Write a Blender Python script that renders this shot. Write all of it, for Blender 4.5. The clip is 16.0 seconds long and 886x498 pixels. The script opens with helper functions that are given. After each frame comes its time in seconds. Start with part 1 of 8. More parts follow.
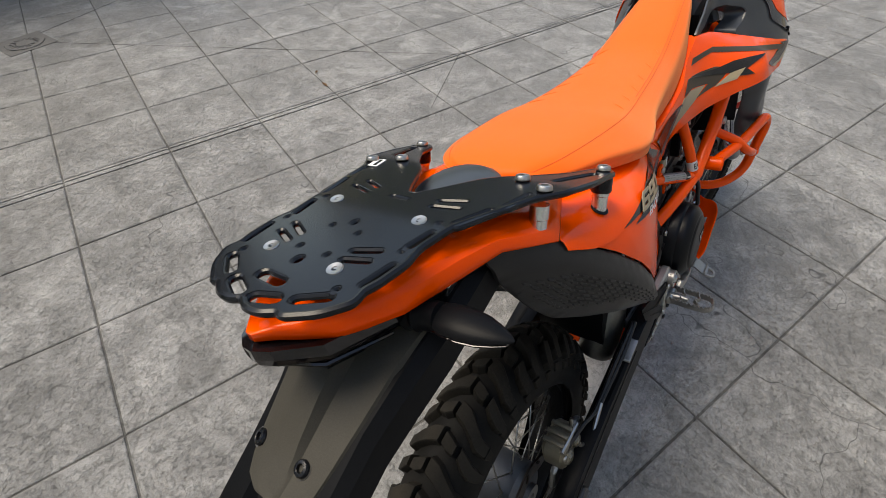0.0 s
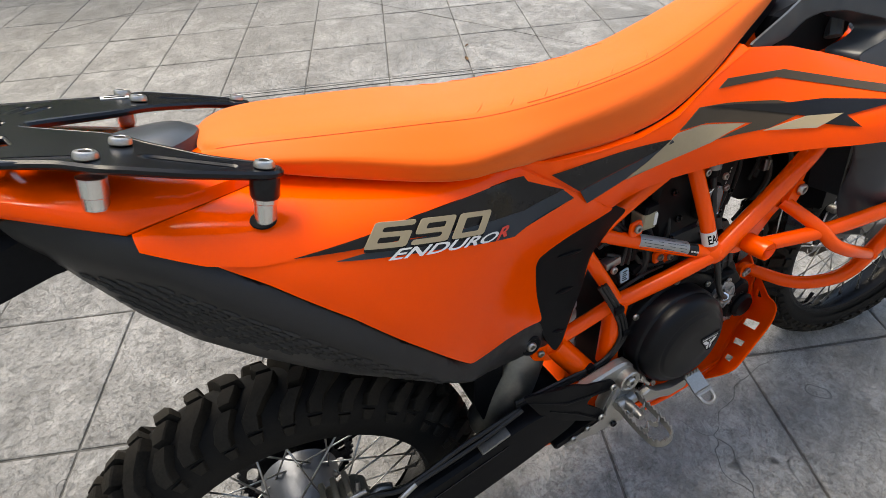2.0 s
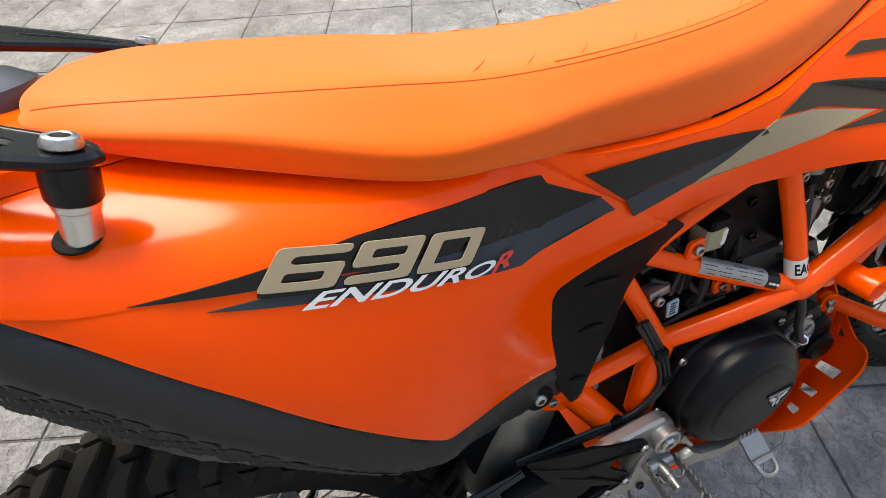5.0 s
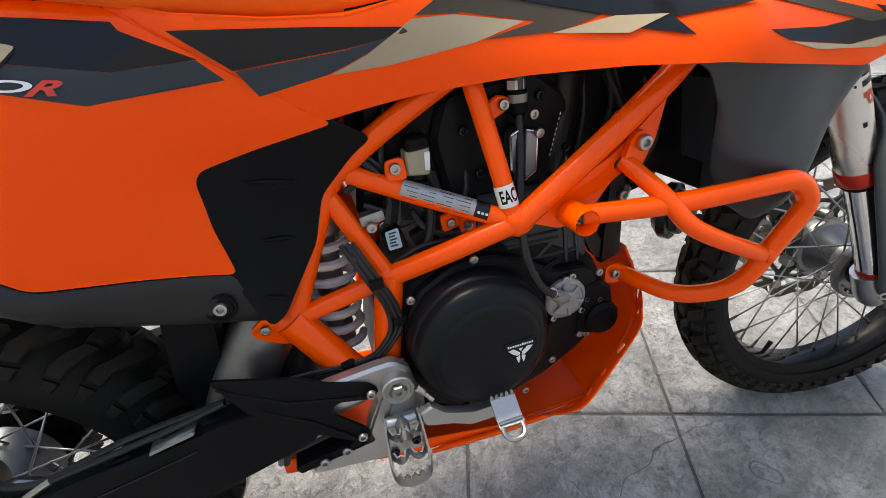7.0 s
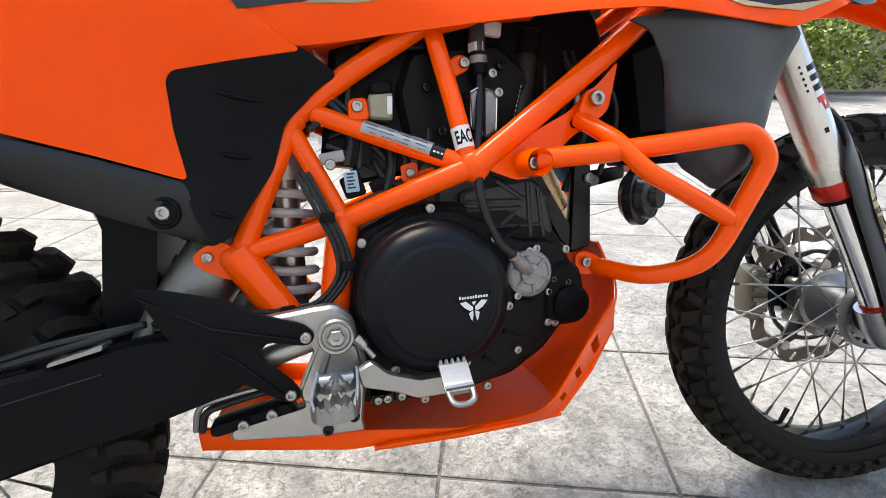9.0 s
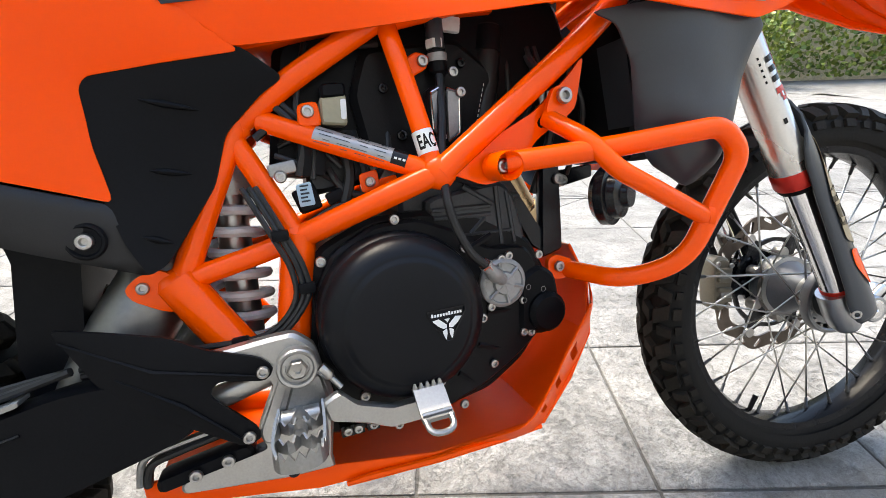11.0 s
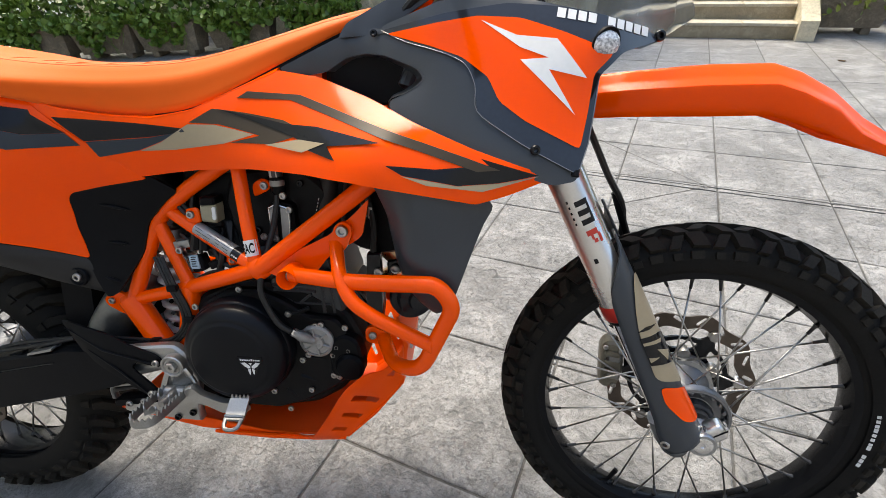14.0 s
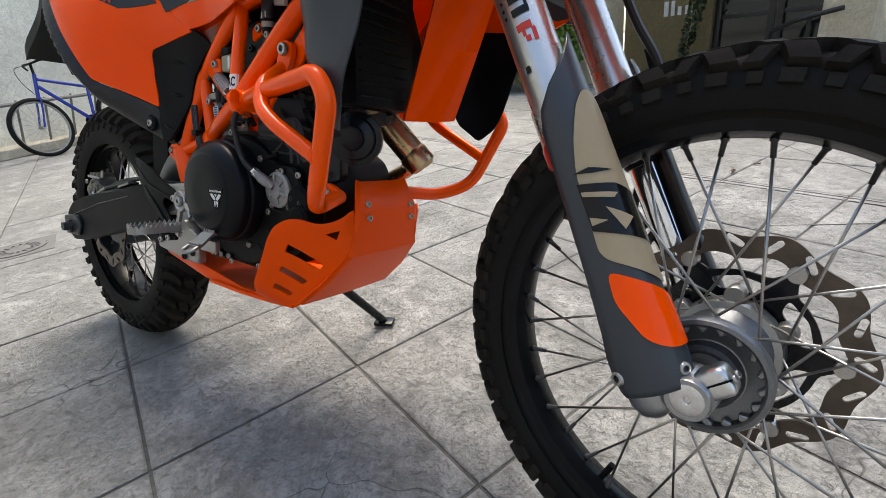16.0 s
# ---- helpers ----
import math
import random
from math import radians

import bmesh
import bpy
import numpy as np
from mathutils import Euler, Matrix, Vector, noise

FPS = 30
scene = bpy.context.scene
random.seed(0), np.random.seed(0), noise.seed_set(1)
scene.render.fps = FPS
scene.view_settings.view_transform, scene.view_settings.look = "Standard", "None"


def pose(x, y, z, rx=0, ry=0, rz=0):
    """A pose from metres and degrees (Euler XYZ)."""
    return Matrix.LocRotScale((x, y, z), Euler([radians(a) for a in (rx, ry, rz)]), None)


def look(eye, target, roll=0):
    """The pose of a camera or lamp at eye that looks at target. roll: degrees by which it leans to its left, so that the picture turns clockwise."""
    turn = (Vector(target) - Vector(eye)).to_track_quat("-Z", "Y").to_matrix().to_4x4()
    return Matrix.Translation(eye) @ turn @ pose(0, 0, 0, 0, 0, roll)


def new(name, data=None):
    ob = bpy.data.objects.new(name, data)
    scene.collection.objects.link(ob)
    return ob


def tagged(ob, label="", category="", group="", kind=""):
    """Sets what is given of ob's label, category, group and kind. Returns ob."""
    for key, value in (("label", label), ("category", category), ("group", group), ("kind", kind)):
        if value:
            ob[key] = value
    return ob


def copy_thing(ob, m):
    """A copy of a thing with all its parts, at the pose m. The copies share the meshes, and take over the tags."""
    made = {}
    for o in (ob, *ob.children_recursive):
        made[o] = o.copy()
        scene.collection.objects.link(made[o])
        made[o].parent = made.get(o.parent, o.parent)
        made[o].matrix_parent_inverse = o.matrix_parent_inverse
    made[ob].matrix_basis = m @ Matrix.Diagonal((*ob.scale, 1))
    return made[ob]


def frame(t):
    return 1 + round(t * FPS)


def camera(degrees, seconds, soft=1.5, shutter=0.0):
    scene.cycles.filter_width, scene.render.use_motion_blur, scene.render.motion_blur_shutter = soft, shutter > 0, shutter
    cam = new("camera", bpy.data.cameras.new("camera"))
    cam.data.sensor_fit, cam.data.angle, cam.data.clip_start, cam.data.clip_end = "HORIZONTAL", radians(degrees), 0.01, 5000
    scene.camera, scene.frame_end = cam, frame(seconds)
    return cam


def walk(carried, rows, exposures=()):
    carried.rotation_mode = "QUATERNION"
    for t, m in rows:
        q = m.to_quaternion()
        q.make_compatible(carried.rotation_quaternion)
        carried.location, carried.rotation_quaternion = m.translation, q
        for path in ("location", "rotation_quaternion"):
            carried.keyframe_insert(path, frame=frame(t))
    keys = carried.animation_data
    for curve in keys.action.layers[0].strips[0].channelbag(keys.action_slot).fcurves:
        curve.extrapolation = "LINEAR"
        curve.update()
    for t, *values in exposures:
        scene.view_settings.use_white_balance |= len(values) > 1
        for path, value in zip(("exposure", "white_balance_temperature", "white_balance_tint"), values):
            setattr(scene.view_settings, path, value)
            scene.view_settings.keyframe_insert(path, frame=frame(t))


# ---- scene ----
cam = camera(87.0, 16.0, 0.6)
PATH = [
    (0.0, (-0.3448, 0.0108, 1.3512), (0.2179, 0.4038, 0.6239), -0.26),
    (0.3, (-0.3035, -0.0335, 1.3385), (0.2350, 0.3940, 0.6130), -0.62),
    (0.5, (-0.2488, -0.0714, 1.3398), (0.2699, 0.3842, 0.6164), -1.05),
    (0.7, (-0.1950, -0.1212, 1.3395), (0.3123, 0.3530, 0.6199), -0.66),
    (1.0, (-0.0999, -0.1991, 1.3223), (0.3522, 0.3270, 0.6020), -2.02),
    (1.5, (0.0220, -0.3008, 1.3083), (0.3807, 0.2914, 0.5868), -3.12),
    (2.0, (0.1345, -0.2428, 1.2412), (0.4105, 0.3805, 0.5094), -4.19),
    (2.5, (0.1934, -0.1970, 1.2000), (0.4122, 0.4344, 0.4560), -5.93),
    (3.0, (0.2211, -0.1689, 1.1614), (0.4211, 0.4606, 0.4106), -5.87),
    (3.2, (0.2276, -0.1540, 1.1519), (0.4256, 0.4688, 0.3951), -5.75),
    (5.3, (0.2394, -0.1213, 1.1357), (0.4603, 0.4883, 0.3743), -3.70),
    (5.5, (0.2563, -0.1401, 1.1555), (0.4847, 0.4783, 0.4035), -3.52),
    (6.0, (0.3262, -0.2628, 1.1896), (0.5207, 0.3979, 0.4646), -4.55),
    (6.5, (0.4365, -0.3312, 1.1573), (0.6425, 0.3453, 0.4503), -3.71),
    (7.0, (0.5293, -0.3634, 0.9966), (0.7411, 0.3606, 0.3401), -3.07),
    (7.5, (0.5365, -0.4087, 0.8490), (0.7496, 0.3648, 0.2521), -2.32),
    (8.0, (0.5363, -0.4687, 0.8354), (0.7490, 0.3549, 0.3097), -1.63),
    (8.5, (0.5499, -0.4941, 0.8050), (0.7620, 0.3729, 0.3539), -0.90),
    (9.0, (0.5670, -0.4968, 0.7820), (0.7913, 0.3964, 0.3922), -0.45),
    (9.5, (0.5777, -0.4833, 0.7602), (0.8314, 0.4158, 0.4034), -0.01),
    (9.7, (0.5807, -0.4796, 0.7526), (0.8492, 0.4184, 0.4042), 0.23),
    (11.8, (0.5636, -0.4422, 0.8727), (0.8672, 0.3560, 0.3524), -0.55),
    (12.0, (0.5624, -0.4952, 0.9753), (0.8417, 0.2808, 0.4097), -0.50),
    (12.5, (0.5591, -0.6167, 1.1493), (0.7985, 0.1658, 0.5745), -0.36),
    (13.0, (0.7115, -0.7233, 1.1330), (0.8772, 0.0863, 0.5698), -0.59),
    (13.5, (0.9298, -0.6911, 1.1319), (0.9591, 0.1400, 0.5766), -2.25),
    (14.0, (1.1070, -0.5595, 1.0865), (1.0125, 0.2698, 0.5358), -3.20),
    (14.5, (1.2757, -0.5324, 1.0320), (1.0676, 0.2963, 0.5125), -4.21),
    (15.0, (1.2832, -0.4300, 0.7871), (0.9597, 0.3884, 0.3122), -5.54),
    (15.5, (1.3710, -0.4436, 0.6972), (0.9380, 0.3444, 0.2594), -6.25),
    (16.0, (1.4906, -0.4718, 0.7094), (0.9544, 0.2721, 0.3104), -6.85),
]
EXPOSURES = [(0.0, 1.28, 7650, 8), (1.0, 1.56, 7650, 8), (2.5, 1.88, 7700, 8), (5.5, 2.0, 7650, 8), (7.0, 2.18, 7550, 8), (7.5, 2.38, 7500, 8), (8.0, 2.50, 7450, 8), (8.5, 2.58, 7450, 8), (9.0, 2.63, 7450, 8), (12.0, 2.74, 7600, 8), (12.5, 2.40, 7850, 8), (13.0, 2.05, 7750, 8), (13.5, 2.0, 7600, 8), (14.5, 1.88, 7500, 8), (15.0, 1.64, 7600, 8), (16.0, 1.87, 7450, 8)]
walk(cam, [(t, look(eye, target, roll)) for t, eye, target, roll in PATH], EXPOSURES)

# ---- light ----
SUN_AZIMUTH, SUN_HEIGHT = 340.0, 60.0
world = bpy.data.worlds.new("world")
scene.world = world
world.use_nodes = True
sky = world.node_tree.nodes.new("ShaderNodeTexSky")
sky.sky_type, sky.sun_disc = "NISHITA", False
sky.sun_elevation, sky.sun_rotation = radians(SUN_HEIGHT), radians(SUN_AZIMUTH)
sky.dust_density, sky.air_density = 1.2, 1.0
world.node_tree.links.new(sky.outputs[0], world.node_tree.nodes["Background"].inputs[0])
world.node_tree.nodes["Background"].inputs[1].default_value = 0.12
sun_data = bpy.data.lights.new("sun", "SUN")
sun_data.energy, sun_data.angle, sun_data.color = 1.75, radians(34), (1.0, 0.95, 0.88)
sun = new("sun", sun_data)
sun.matrix_world = look((-1.5, 6.0, 11.0), (0.6, 0.4, 0.0))

# ---- materials ----


def material(name, a, b=None, rough=0.5, metal=0.0, scale=6.0, fine=180.0, bump=0.0, mixed=0.5, coat=0.0, wear=0.12, spec=0.5, random_tone=0.0):
    """Two tones mixed by broad and fine noise, uneven gloss, and fine relief."""
    m = bpy.data.materials.new(name)
    m.use_nodes = True
    t = m.node_tree
    n, link = t.nodes, t.links.new
    p = n["Principled BSDF"]
    b = b or tuple(c * 0.8 for c in a)
    co = n.new("ShaderNodeTexCoord")
    big, small = n.new("ShaderNodeTexNoise"), n.new("ShaderNodeTexNoise")
    big.inputs["Scale"].default_value, big.inputs["Detail"].default_value = scale, 5
    small.inputs["Scale"].default_value, small.inputs["Detail"].default_value = fine, 3
    for k in (big, small):
        link(co.outputs["Object"], k.inputs["Vector"])
    add = n.new("ShaderNodeMath")
    add.operation = "MULTIPLY_ADD"
    link(small.outputs[0], add.inputs[0])
    add.inputs[1].default_value = 0.5
    link(big.outputs[0], add.inputs[2])
    ramp = n.new("ShaderNodeMapRange")
    link(add.outputs[0], ramp.inputs[0])
    ramp.inputs[1].default_value, ramp.inputs[2].default_value = 0.75 - mixed * 0.4, 0.75 + mixed * 0.4
    mix = n.new("ShaderNodeMix")
    mix.data_type = "RGBA"
    link(ramp.outputs[0], mix.inputs[0])
    mix.inputs[6].default_value, mix.inputs[7].default_value = (*a, 1), (*b, 1)
    colour = mix.outputs[2]
    if random_tone:
        info, tone, hue = n.new("ShaderNodeObjectInfo"), n.new("ShaderNodeMapRange"), n.new("ShaderNodeHueSaturation")
        link(info.outputs["Random"], tone.inputs[0])
        tone.inputs[3].default_value, tone.inputs[4].default_value = 1 - random_tone, 1 + random_tone
        link(tone.outputs[0], hue.inputs["Value"])
        link(colour, hue.inputs["Color"])
        colour = hue.outputs[0]
    link(colour, p.inputs["Base Color"])
    gloss = n.new("ShaderNodeMapRange")
    link(big.outputs[0], gloss.inputs[0])
    gloss.inputs[1].default_value, gloss.inputs[2].default_value = 0.3, 0.7
    gloss.inputs[3].default_value, gloss.inputs[4].default_value = max(0.02, rough * (1 - wear)), min(1, rough * (1 + wear))
    link(gloss.outputs[0], p.inputs["Roughness"])
    p.inputs["Metallic"].default_value = metal
    p.inputs["Coat Weight"].default_value, p.inputs["Coat Roughness"].default_value = coat, 0.08
    p.inputs["Specular IOR Level"].default_value = spec
    if bump:
        bm_ = n.new("ShaderNodeBump")
        bm_.inputs["Strength"].default_value, bm_.inputs["Distance"].default_value = bump, 0.002
        link(add.outputs[0], bm_.inputs["Height"])
        link(bm_.outputs[0], p.inputs["Normal"])
    return m


ORANGE = material("orange_plastic", (0.98, 0.080, 0.001), (0.95, 0.074, 0.001), 0.14, scale=3, mixed=1.0, wear=0.3, spec=0.17)
ORANGE_POWDER = material("orange_powder_coat", (0.96, 0.088, 0.001), (0.92, 0.080, 0.001), 0.16, fine=600, bump=0.03, mixed=1.0, spec=0.26)
ORANGE_MATT = material("orange_sheet_metal", (0.93, 0.082, 0.001), (0.86, 0.074, 0.001), 0.40, fine=500, bump=0.06, mixed=0.9, spec=0.15)
VINYL = material("orange_seat_vinyl", (0.80, 0.106, 0.003), (0.77, 0.099, 0.003), 0.55, fine=900, bump=0.14, mixed=1.0, spec=0.15)
VINYL.node_tree.nodes["Principled BSDF"].inputs["Sheen Weight"].default_value = 0.5
VINYL.node_tree.nodes["Principled BSDF"].inputs["Sheen Roughness"].default_value = 0.5
VINYL.node_tree.nodes["Principled BSDF"].inputs["Sheen Tint"].default_value = (1.0, 0.62, 0.30, 1)
THREAD = material("dark_orange_thread", (0.62, 0.075, 0.005), rough=0.7)
BLACK = material("black_plastic", (0.0034, 0.0037, 0.0046), (0.0062, 0.0066, 0.0078), 0.42, fine=400, bump=0.08, spec=0.08)
BLACK_SATIN = material("satin_black_plastic", (0.0050, 0.0053, 0.0066), (0.0078, 0.0082, 0.0098), 0.33, fine=500, bump=0.08, spec=0.10)
COVER_PLASTIC = material("grained_black_cover_plastic", (0.0075, 0.008, 0.0092), (0.0115, 0.012, 0.0135), 0.40, fine=700, bump=0.10, spec=0.34)
BLACK_POWDER = material("black_powder_coat", (0.0038, 0.0046, 0.0066), (0.0056, 0.0066, 0.0092), 0.24, fine=500, bump=0.05, spec=0.28)
RIM_BLACK = material("glossy_black_rim", (0.0045, 0.005, 0.0062), (0.007, 0.0075, 0.009), 0.24, scale=20, fine=300, spec=0.13)
COVER_BLACK = material("satin_cover_paint", (0.0036, 0.0042, 0.0058), (0.0052, 0.0060, 0.0078), 0.30, fine=500, bump=0.015, spec=0.14)
ENGINE_BLACK = material("black_engine_paint", (0.006, 0.006, 0.0065), (0.0085, 0.0088, 0.0098), 0.38, fine=350, bump=0.18, spec=0.10)
ENGINE_GREY = material("dark_grey_cast_metal", (0.030, 0.032, 0.036), (0.044, 0.047, 0.051), 0.45, metal=0.3, fine=300, bump=0.3, spec=0.3)
SLATE = material("slate_grey_plastic", (0.030, 0.036, 0.043), (0.038, 0.044, 0.052), 0.33, fine=500, bump=0.08, mixed=0.9, spec=0.4)
RUBBER = material("black_rubber", (0.006, 0.0058, 0.0056), (0.012, 0.0114, 0.0105), 0.66, scale=9, fine=260, bump=0.3, spec=0.12)
TREAD_RUBBER = material("dusty_tread_rubber", (0.010, 0.0091, 0.0078), (0.025, 0.022, 0.0178), 0.72, scale=14, fine=300, bump=0.35, spec=0.12)
ALU = material("cast_aluminium", (0.42, 0.41, 0.39), (0.33, 0.325, 0.31), 0.40, metal=0.85, fine=420, bump=0.15)
CLAMP_ALU = material("bead_blasted_aluminium", (0.40, 0.41, 0.42), (0.30, 0.31, 0.32), 0.30, metal=0.95, fine=500, bump=0.1)
ALU_BRIGHT = material("machined_aluminium", (0.72, 0.72, 0.71), (0.60, 0.60, 0.60), 0.26, metal=1.0, fine=300)
FORK_ALU = material("anodised_fork_tube", (0.62, 0.60, 0.57), (0.56, 0.54, 0.52), 0.28, metal=0.9, fine=300)
CHROME = material("hard_chrome", (0.80, 0.80, 0.81), (0.76, 0.76, 0.77), 0.08, metal=1.0)
STEEL = material("brushed_steel", (0.46, 0.45, 0.43), (0.36, 0.35, 0.34), 0.34, metal=1.0, fine=350)
DISC_STEEL = material("used_brake_disc_steel", (0.13, 0.108, 0.092), (0.095, 0.078, 0.066), 0.40, metal=1.0, scale=40, fine=500)
EXHAUST = material("heat_browned_steel", (0.56, 0.40, 0.22), (0.36, 0.26, 0.16), 0.28, metal=1.0, scale=18)
SLEEVE_STEEL = material("dull_grey_steel", (0.20, 0.195, 0.185), (0.15, 0.147, 0.14), 0.42, metal=0.9, scale=12)
GLOSS_SLATE = material("glossy_dark_slate_print", (0.018, 0.021, 0.028), (0.022, 0.026, 0.034), 0.08, spec=0.5)
EDGE_CLEAR = material("grey_plastic_edge", (0.16, 0.17, 0.185), (0.11, 0.12, 0.13), 0.2)
RED = material("red_anodised_metal", (0.50, 0.022, 0.014), (0.42, 0.018, 0.012), 0.3, metal=0.5)
NIPPLE = material("dark_grey_nipple_metal", (0.035, 0.036, 0.038), (0.05, 0.05, 0.052), 0.35, metal=0.5)
RED_INK = material("red_print", (0.62, 0.035, 0.02), rough=0.35)
WHITE_SPRING = material("white_spring_paint", (0.62, 0.62, 0.60), (0.50, 0.50, 0.48), 0.4, scale=30)
WHITE_INK = material("white_print", (0.70, 0.70, 0.69), (0.63, 0.63, 0.62), 0.4)
BLACK_INK = material("black_print", (0.008, 0.008, 0.009), (0.011, 0.011, 0.012), 0.14, spec=0.22)
SLATE_INK = material("slate_print", (0.040, 0.047, 0.055), (0.036, 0.043, 0.050), 0.32, spec=0.08)
TAN_INK = material("tan_print", (0.36, 0.29, 0.19), (0.33, 0.268, 0.175), 0.32, spec=0.1)
BROWN_INK = material("brown_grey_print", (0.062, 0.050, 0.038), (0.056, 0.045, 0.034), 0.32, spec=0.08)
SILVER_INK = material("silver_label", (0.34, 0.34, 0.335), (0.28, 0.28, 0.28), 0.34, metal=0.5)
BLUE_CABLE = material("pale_blue_label", (0.35, 0.50, 0.60), rough=0.5)
BEIGE_PART = material("beige_relay_plastic", (0.30, 0.27, 0.18), rough=0.5)
CALIPER = material("bronze_grey_anodised_metal", (0.22, 0.20, 0.155), (0.16, 0.145, 0.115), 0.42, metal=0.6, fine=300, bump=0.1)
DULL_ALU = material("dull_worn_aluminium", (0.32, 0.32, 0.315), (0.24, 0.24, 0.235), 0.40, metal=0.9, fine=350, bump=0.2)
FLANGE_ALU = material("grey_machined_flange", (0.21, 0.215, 0.225), (0.16, 0.165, 0.172), 0.38, metal=0.85, fine=350, bump=0.15)
HUB_METAL = material("blue_grey_hub_metal", (0.115, 0.125, 0.145), (0.085, 0.093, 0.108), 0.42, metal=0.6, fine=350, bump=0.1)
CAST_DARK = material("grey_cast_metal", (0.27, 0.27, 0.265), (0.20, 0.20, 0.197), 0.42, metal=0.35, fine=350, bump=0.25)
GUARD_BROWN = material("faded_brown_black_plastic", (0.033, 0.031, 0.026), (0.047, 0.044, 0.037), 0.62, scale=8, fine=600, bump=0.2, spec=0.2)
DARK_TUBE = material("black_hose_rubber", (0.009, 0.009, 0.0095), (0.014, 0.014, 0.0145), 0.45, spec=0.35)


def clear_plastic(name, colour, rough, alpha_mix):
    m = bpy.data.materials.new(name)
    m.use_nodes = True
    p = m.node_tree.nodes["Principled BSDF"]
    p.inputs["Base Color"].default_value = (*colour, 1)
    p.inputs["Roughness"].default_value = rough
    p.inputs["Transmission Weight"].default_value = alpha_mix
    p.inputs["IOR"].default_value = 1.2 if alpha_mix == 1.0 else 1.5
    return m


SCREEN = clear_plastic("smoky_clear_plastic", (0.72, 0.74, 0.74), 0.03, 1.0)
# opaque; pale and dark speckle in the colour imitates glints of lens facets
LENS = material("lens_with_painted_glints", (0.85, 0.86, 0.87), (0.22, 0.23, 0.25), 0.12, metal=0.15, scale=330)
SMOKED = material("smoked_glossy_lens", (0.004, 0.0035, 0.004), (0.007, 0.005, 0.006), 0.06, spec=0.5)

# ---- mesh tools ----
from mathutils import geometry


def part(name, bm, mat, parent, label="", sharp=35.0, m=None):
    """Link a bmesh as one mesh object under a thing or a part."""
    me = bpy.data.meshes.new(name)
    bmesh.ops.recalc_face_normals(bm, faces=bm.faces)
    bm.to_mesh(me)
    bm.free()
    me.materials.append(mat)
    me.polygons.foreach_set("use_smooth", [True] * len(me.polygons))
    me.set_sharp_from_angle(angle=radians(sharp))
    return place(name, me, parent, label, m)


def place(name, me, parent, label="", m=None):
    ob = new(name, me)
    ob.parent = parent
    if m is not None:
        ob.matrix_local = m
    return tagged(ob, label) if label else ob


def curve_through(pts, n=6, closed=False):
    """Catmull-Rom points through pts."""
    pts = [Vector(p) for p in pts]
    k, out = len(pts), []
    for i in range(k if closed else k - 1):
        if closed:
            a, b, c, d = (pts[(i + j) % k] for j in (-1, 0, 1, 2))
        else:
            a, b, c, d = pts[max(i - 1, 0)], pts[i], pts[i + 1], pts[min(i + 2, k - 1)]
        for s in range(n):
            t = s / n
            out.append(0.5 * ((2 * b) + (c - a) * t + (2 * a - 5 * b + 4 * c - d) * t * t + (3 * b - a - 3 * c + d) * t ** 3))
    if not closed:
        out.append(pts[-1])
    return out


def rounded(pts, r=0.02, n=4):
    """A path of straight runs with rounded bends."""
    pts = [Vector(p) for p in pts]
    out = [pts[0]]
    for a, b, c in zip(pts, pts[1:], pts[2:]):
        u, v = (a - b), (c - b)
        k = min(r, u.length * 0.45, v.length * 0.45)
        p, q = b + u.normalized() * k, b + v.normalized() * k
        for i in range(n + 1):
            t = i / n
            out.append(p * (1 - t) ** 2 + b * 2 * t * (1 - t) + q * t * t)
    out.append(pts[-1])
    return out


def tube(bm, pts, r, seg=10, caps=True, flat=1.0):
    """A tube along pts; r may be one radius or one for each point."""
    pts = [Vector(p) for p in pts]
    rs = r if isinstance(r, (list, tuple)) else [r] * len(pts)
    rings, side = [], None
    for i, p in enumerate(pts):
        d = (pts[min(i + 1, len(pts) - 1)] - pts[max(i - 1, 0)]).normalized()
        if side is None:
            side = d.orthogonal().normalized()
        side = (side - d * side.dot(d)).normalized()
        up = d.cross(side)
        rings.append([bm.verts.new(p + (side * math.cos(2 * math.pi * k / seg) + up * math.sin(2 * math.pi * k / seg) * flat) * rs[i]) for k in range(seg)])
    for a, b in zip(rings, rings[1:]):
        for k in range(seg):
            bm.faces.new((a[k], a[(k + 1) % seg], b[(k + 1) % seg], b[k]))
    if caps:
        bm.faces.new(rings[0][::-1])
        bm.faces.new(rings[-1])
    return bm


def lathe(bm, profile, seg=48, m=Matrix(), closed=False):
    """Turn a profile of (radius, height along y) about the y axis."""
    rings = []
    for i in range(seg):
        a = 2 * math.pi * i / seg
        rings.append([bm.verts.new(m @ Vector((r * math.cos(a), h, r * math.sin(a)))) for r, h in profile])
    k = len(profile)
    for i in range(seg):
        a, b = rings[i], rings[(i + 1) % seg]
        for j in range(k if closed else k - 1):
            bm.faces.new((a[j], a[(j + 1) % k], b[(j + 1) % k], b[j]))
    if not closed:
        if profile[0][0] > 0.0004:
            bm.faces.new([r[0] for r in rings])
        if profile[-1][0] > 0.0004:
            bm.faces.new([r[-1] for r in rings][::-1])
    return bm


def block(bm, size, m=Matrix(), bevel=0.002, seg=2):
    """A box with rounded edges, centred on m."""
    r = bmesh.ops.create_cube(bm, size=1, matrix=m @ Matrix.Diagonal((*size, 1)))
    if bevel:
        edges = list({e for v in r["verts"] for e in v.link_edges})
        bmesh.ops.bevel(bm, geom=edges, offset=bevel, segments=seg, affect="EDGES", profile=0.6)
    return bm


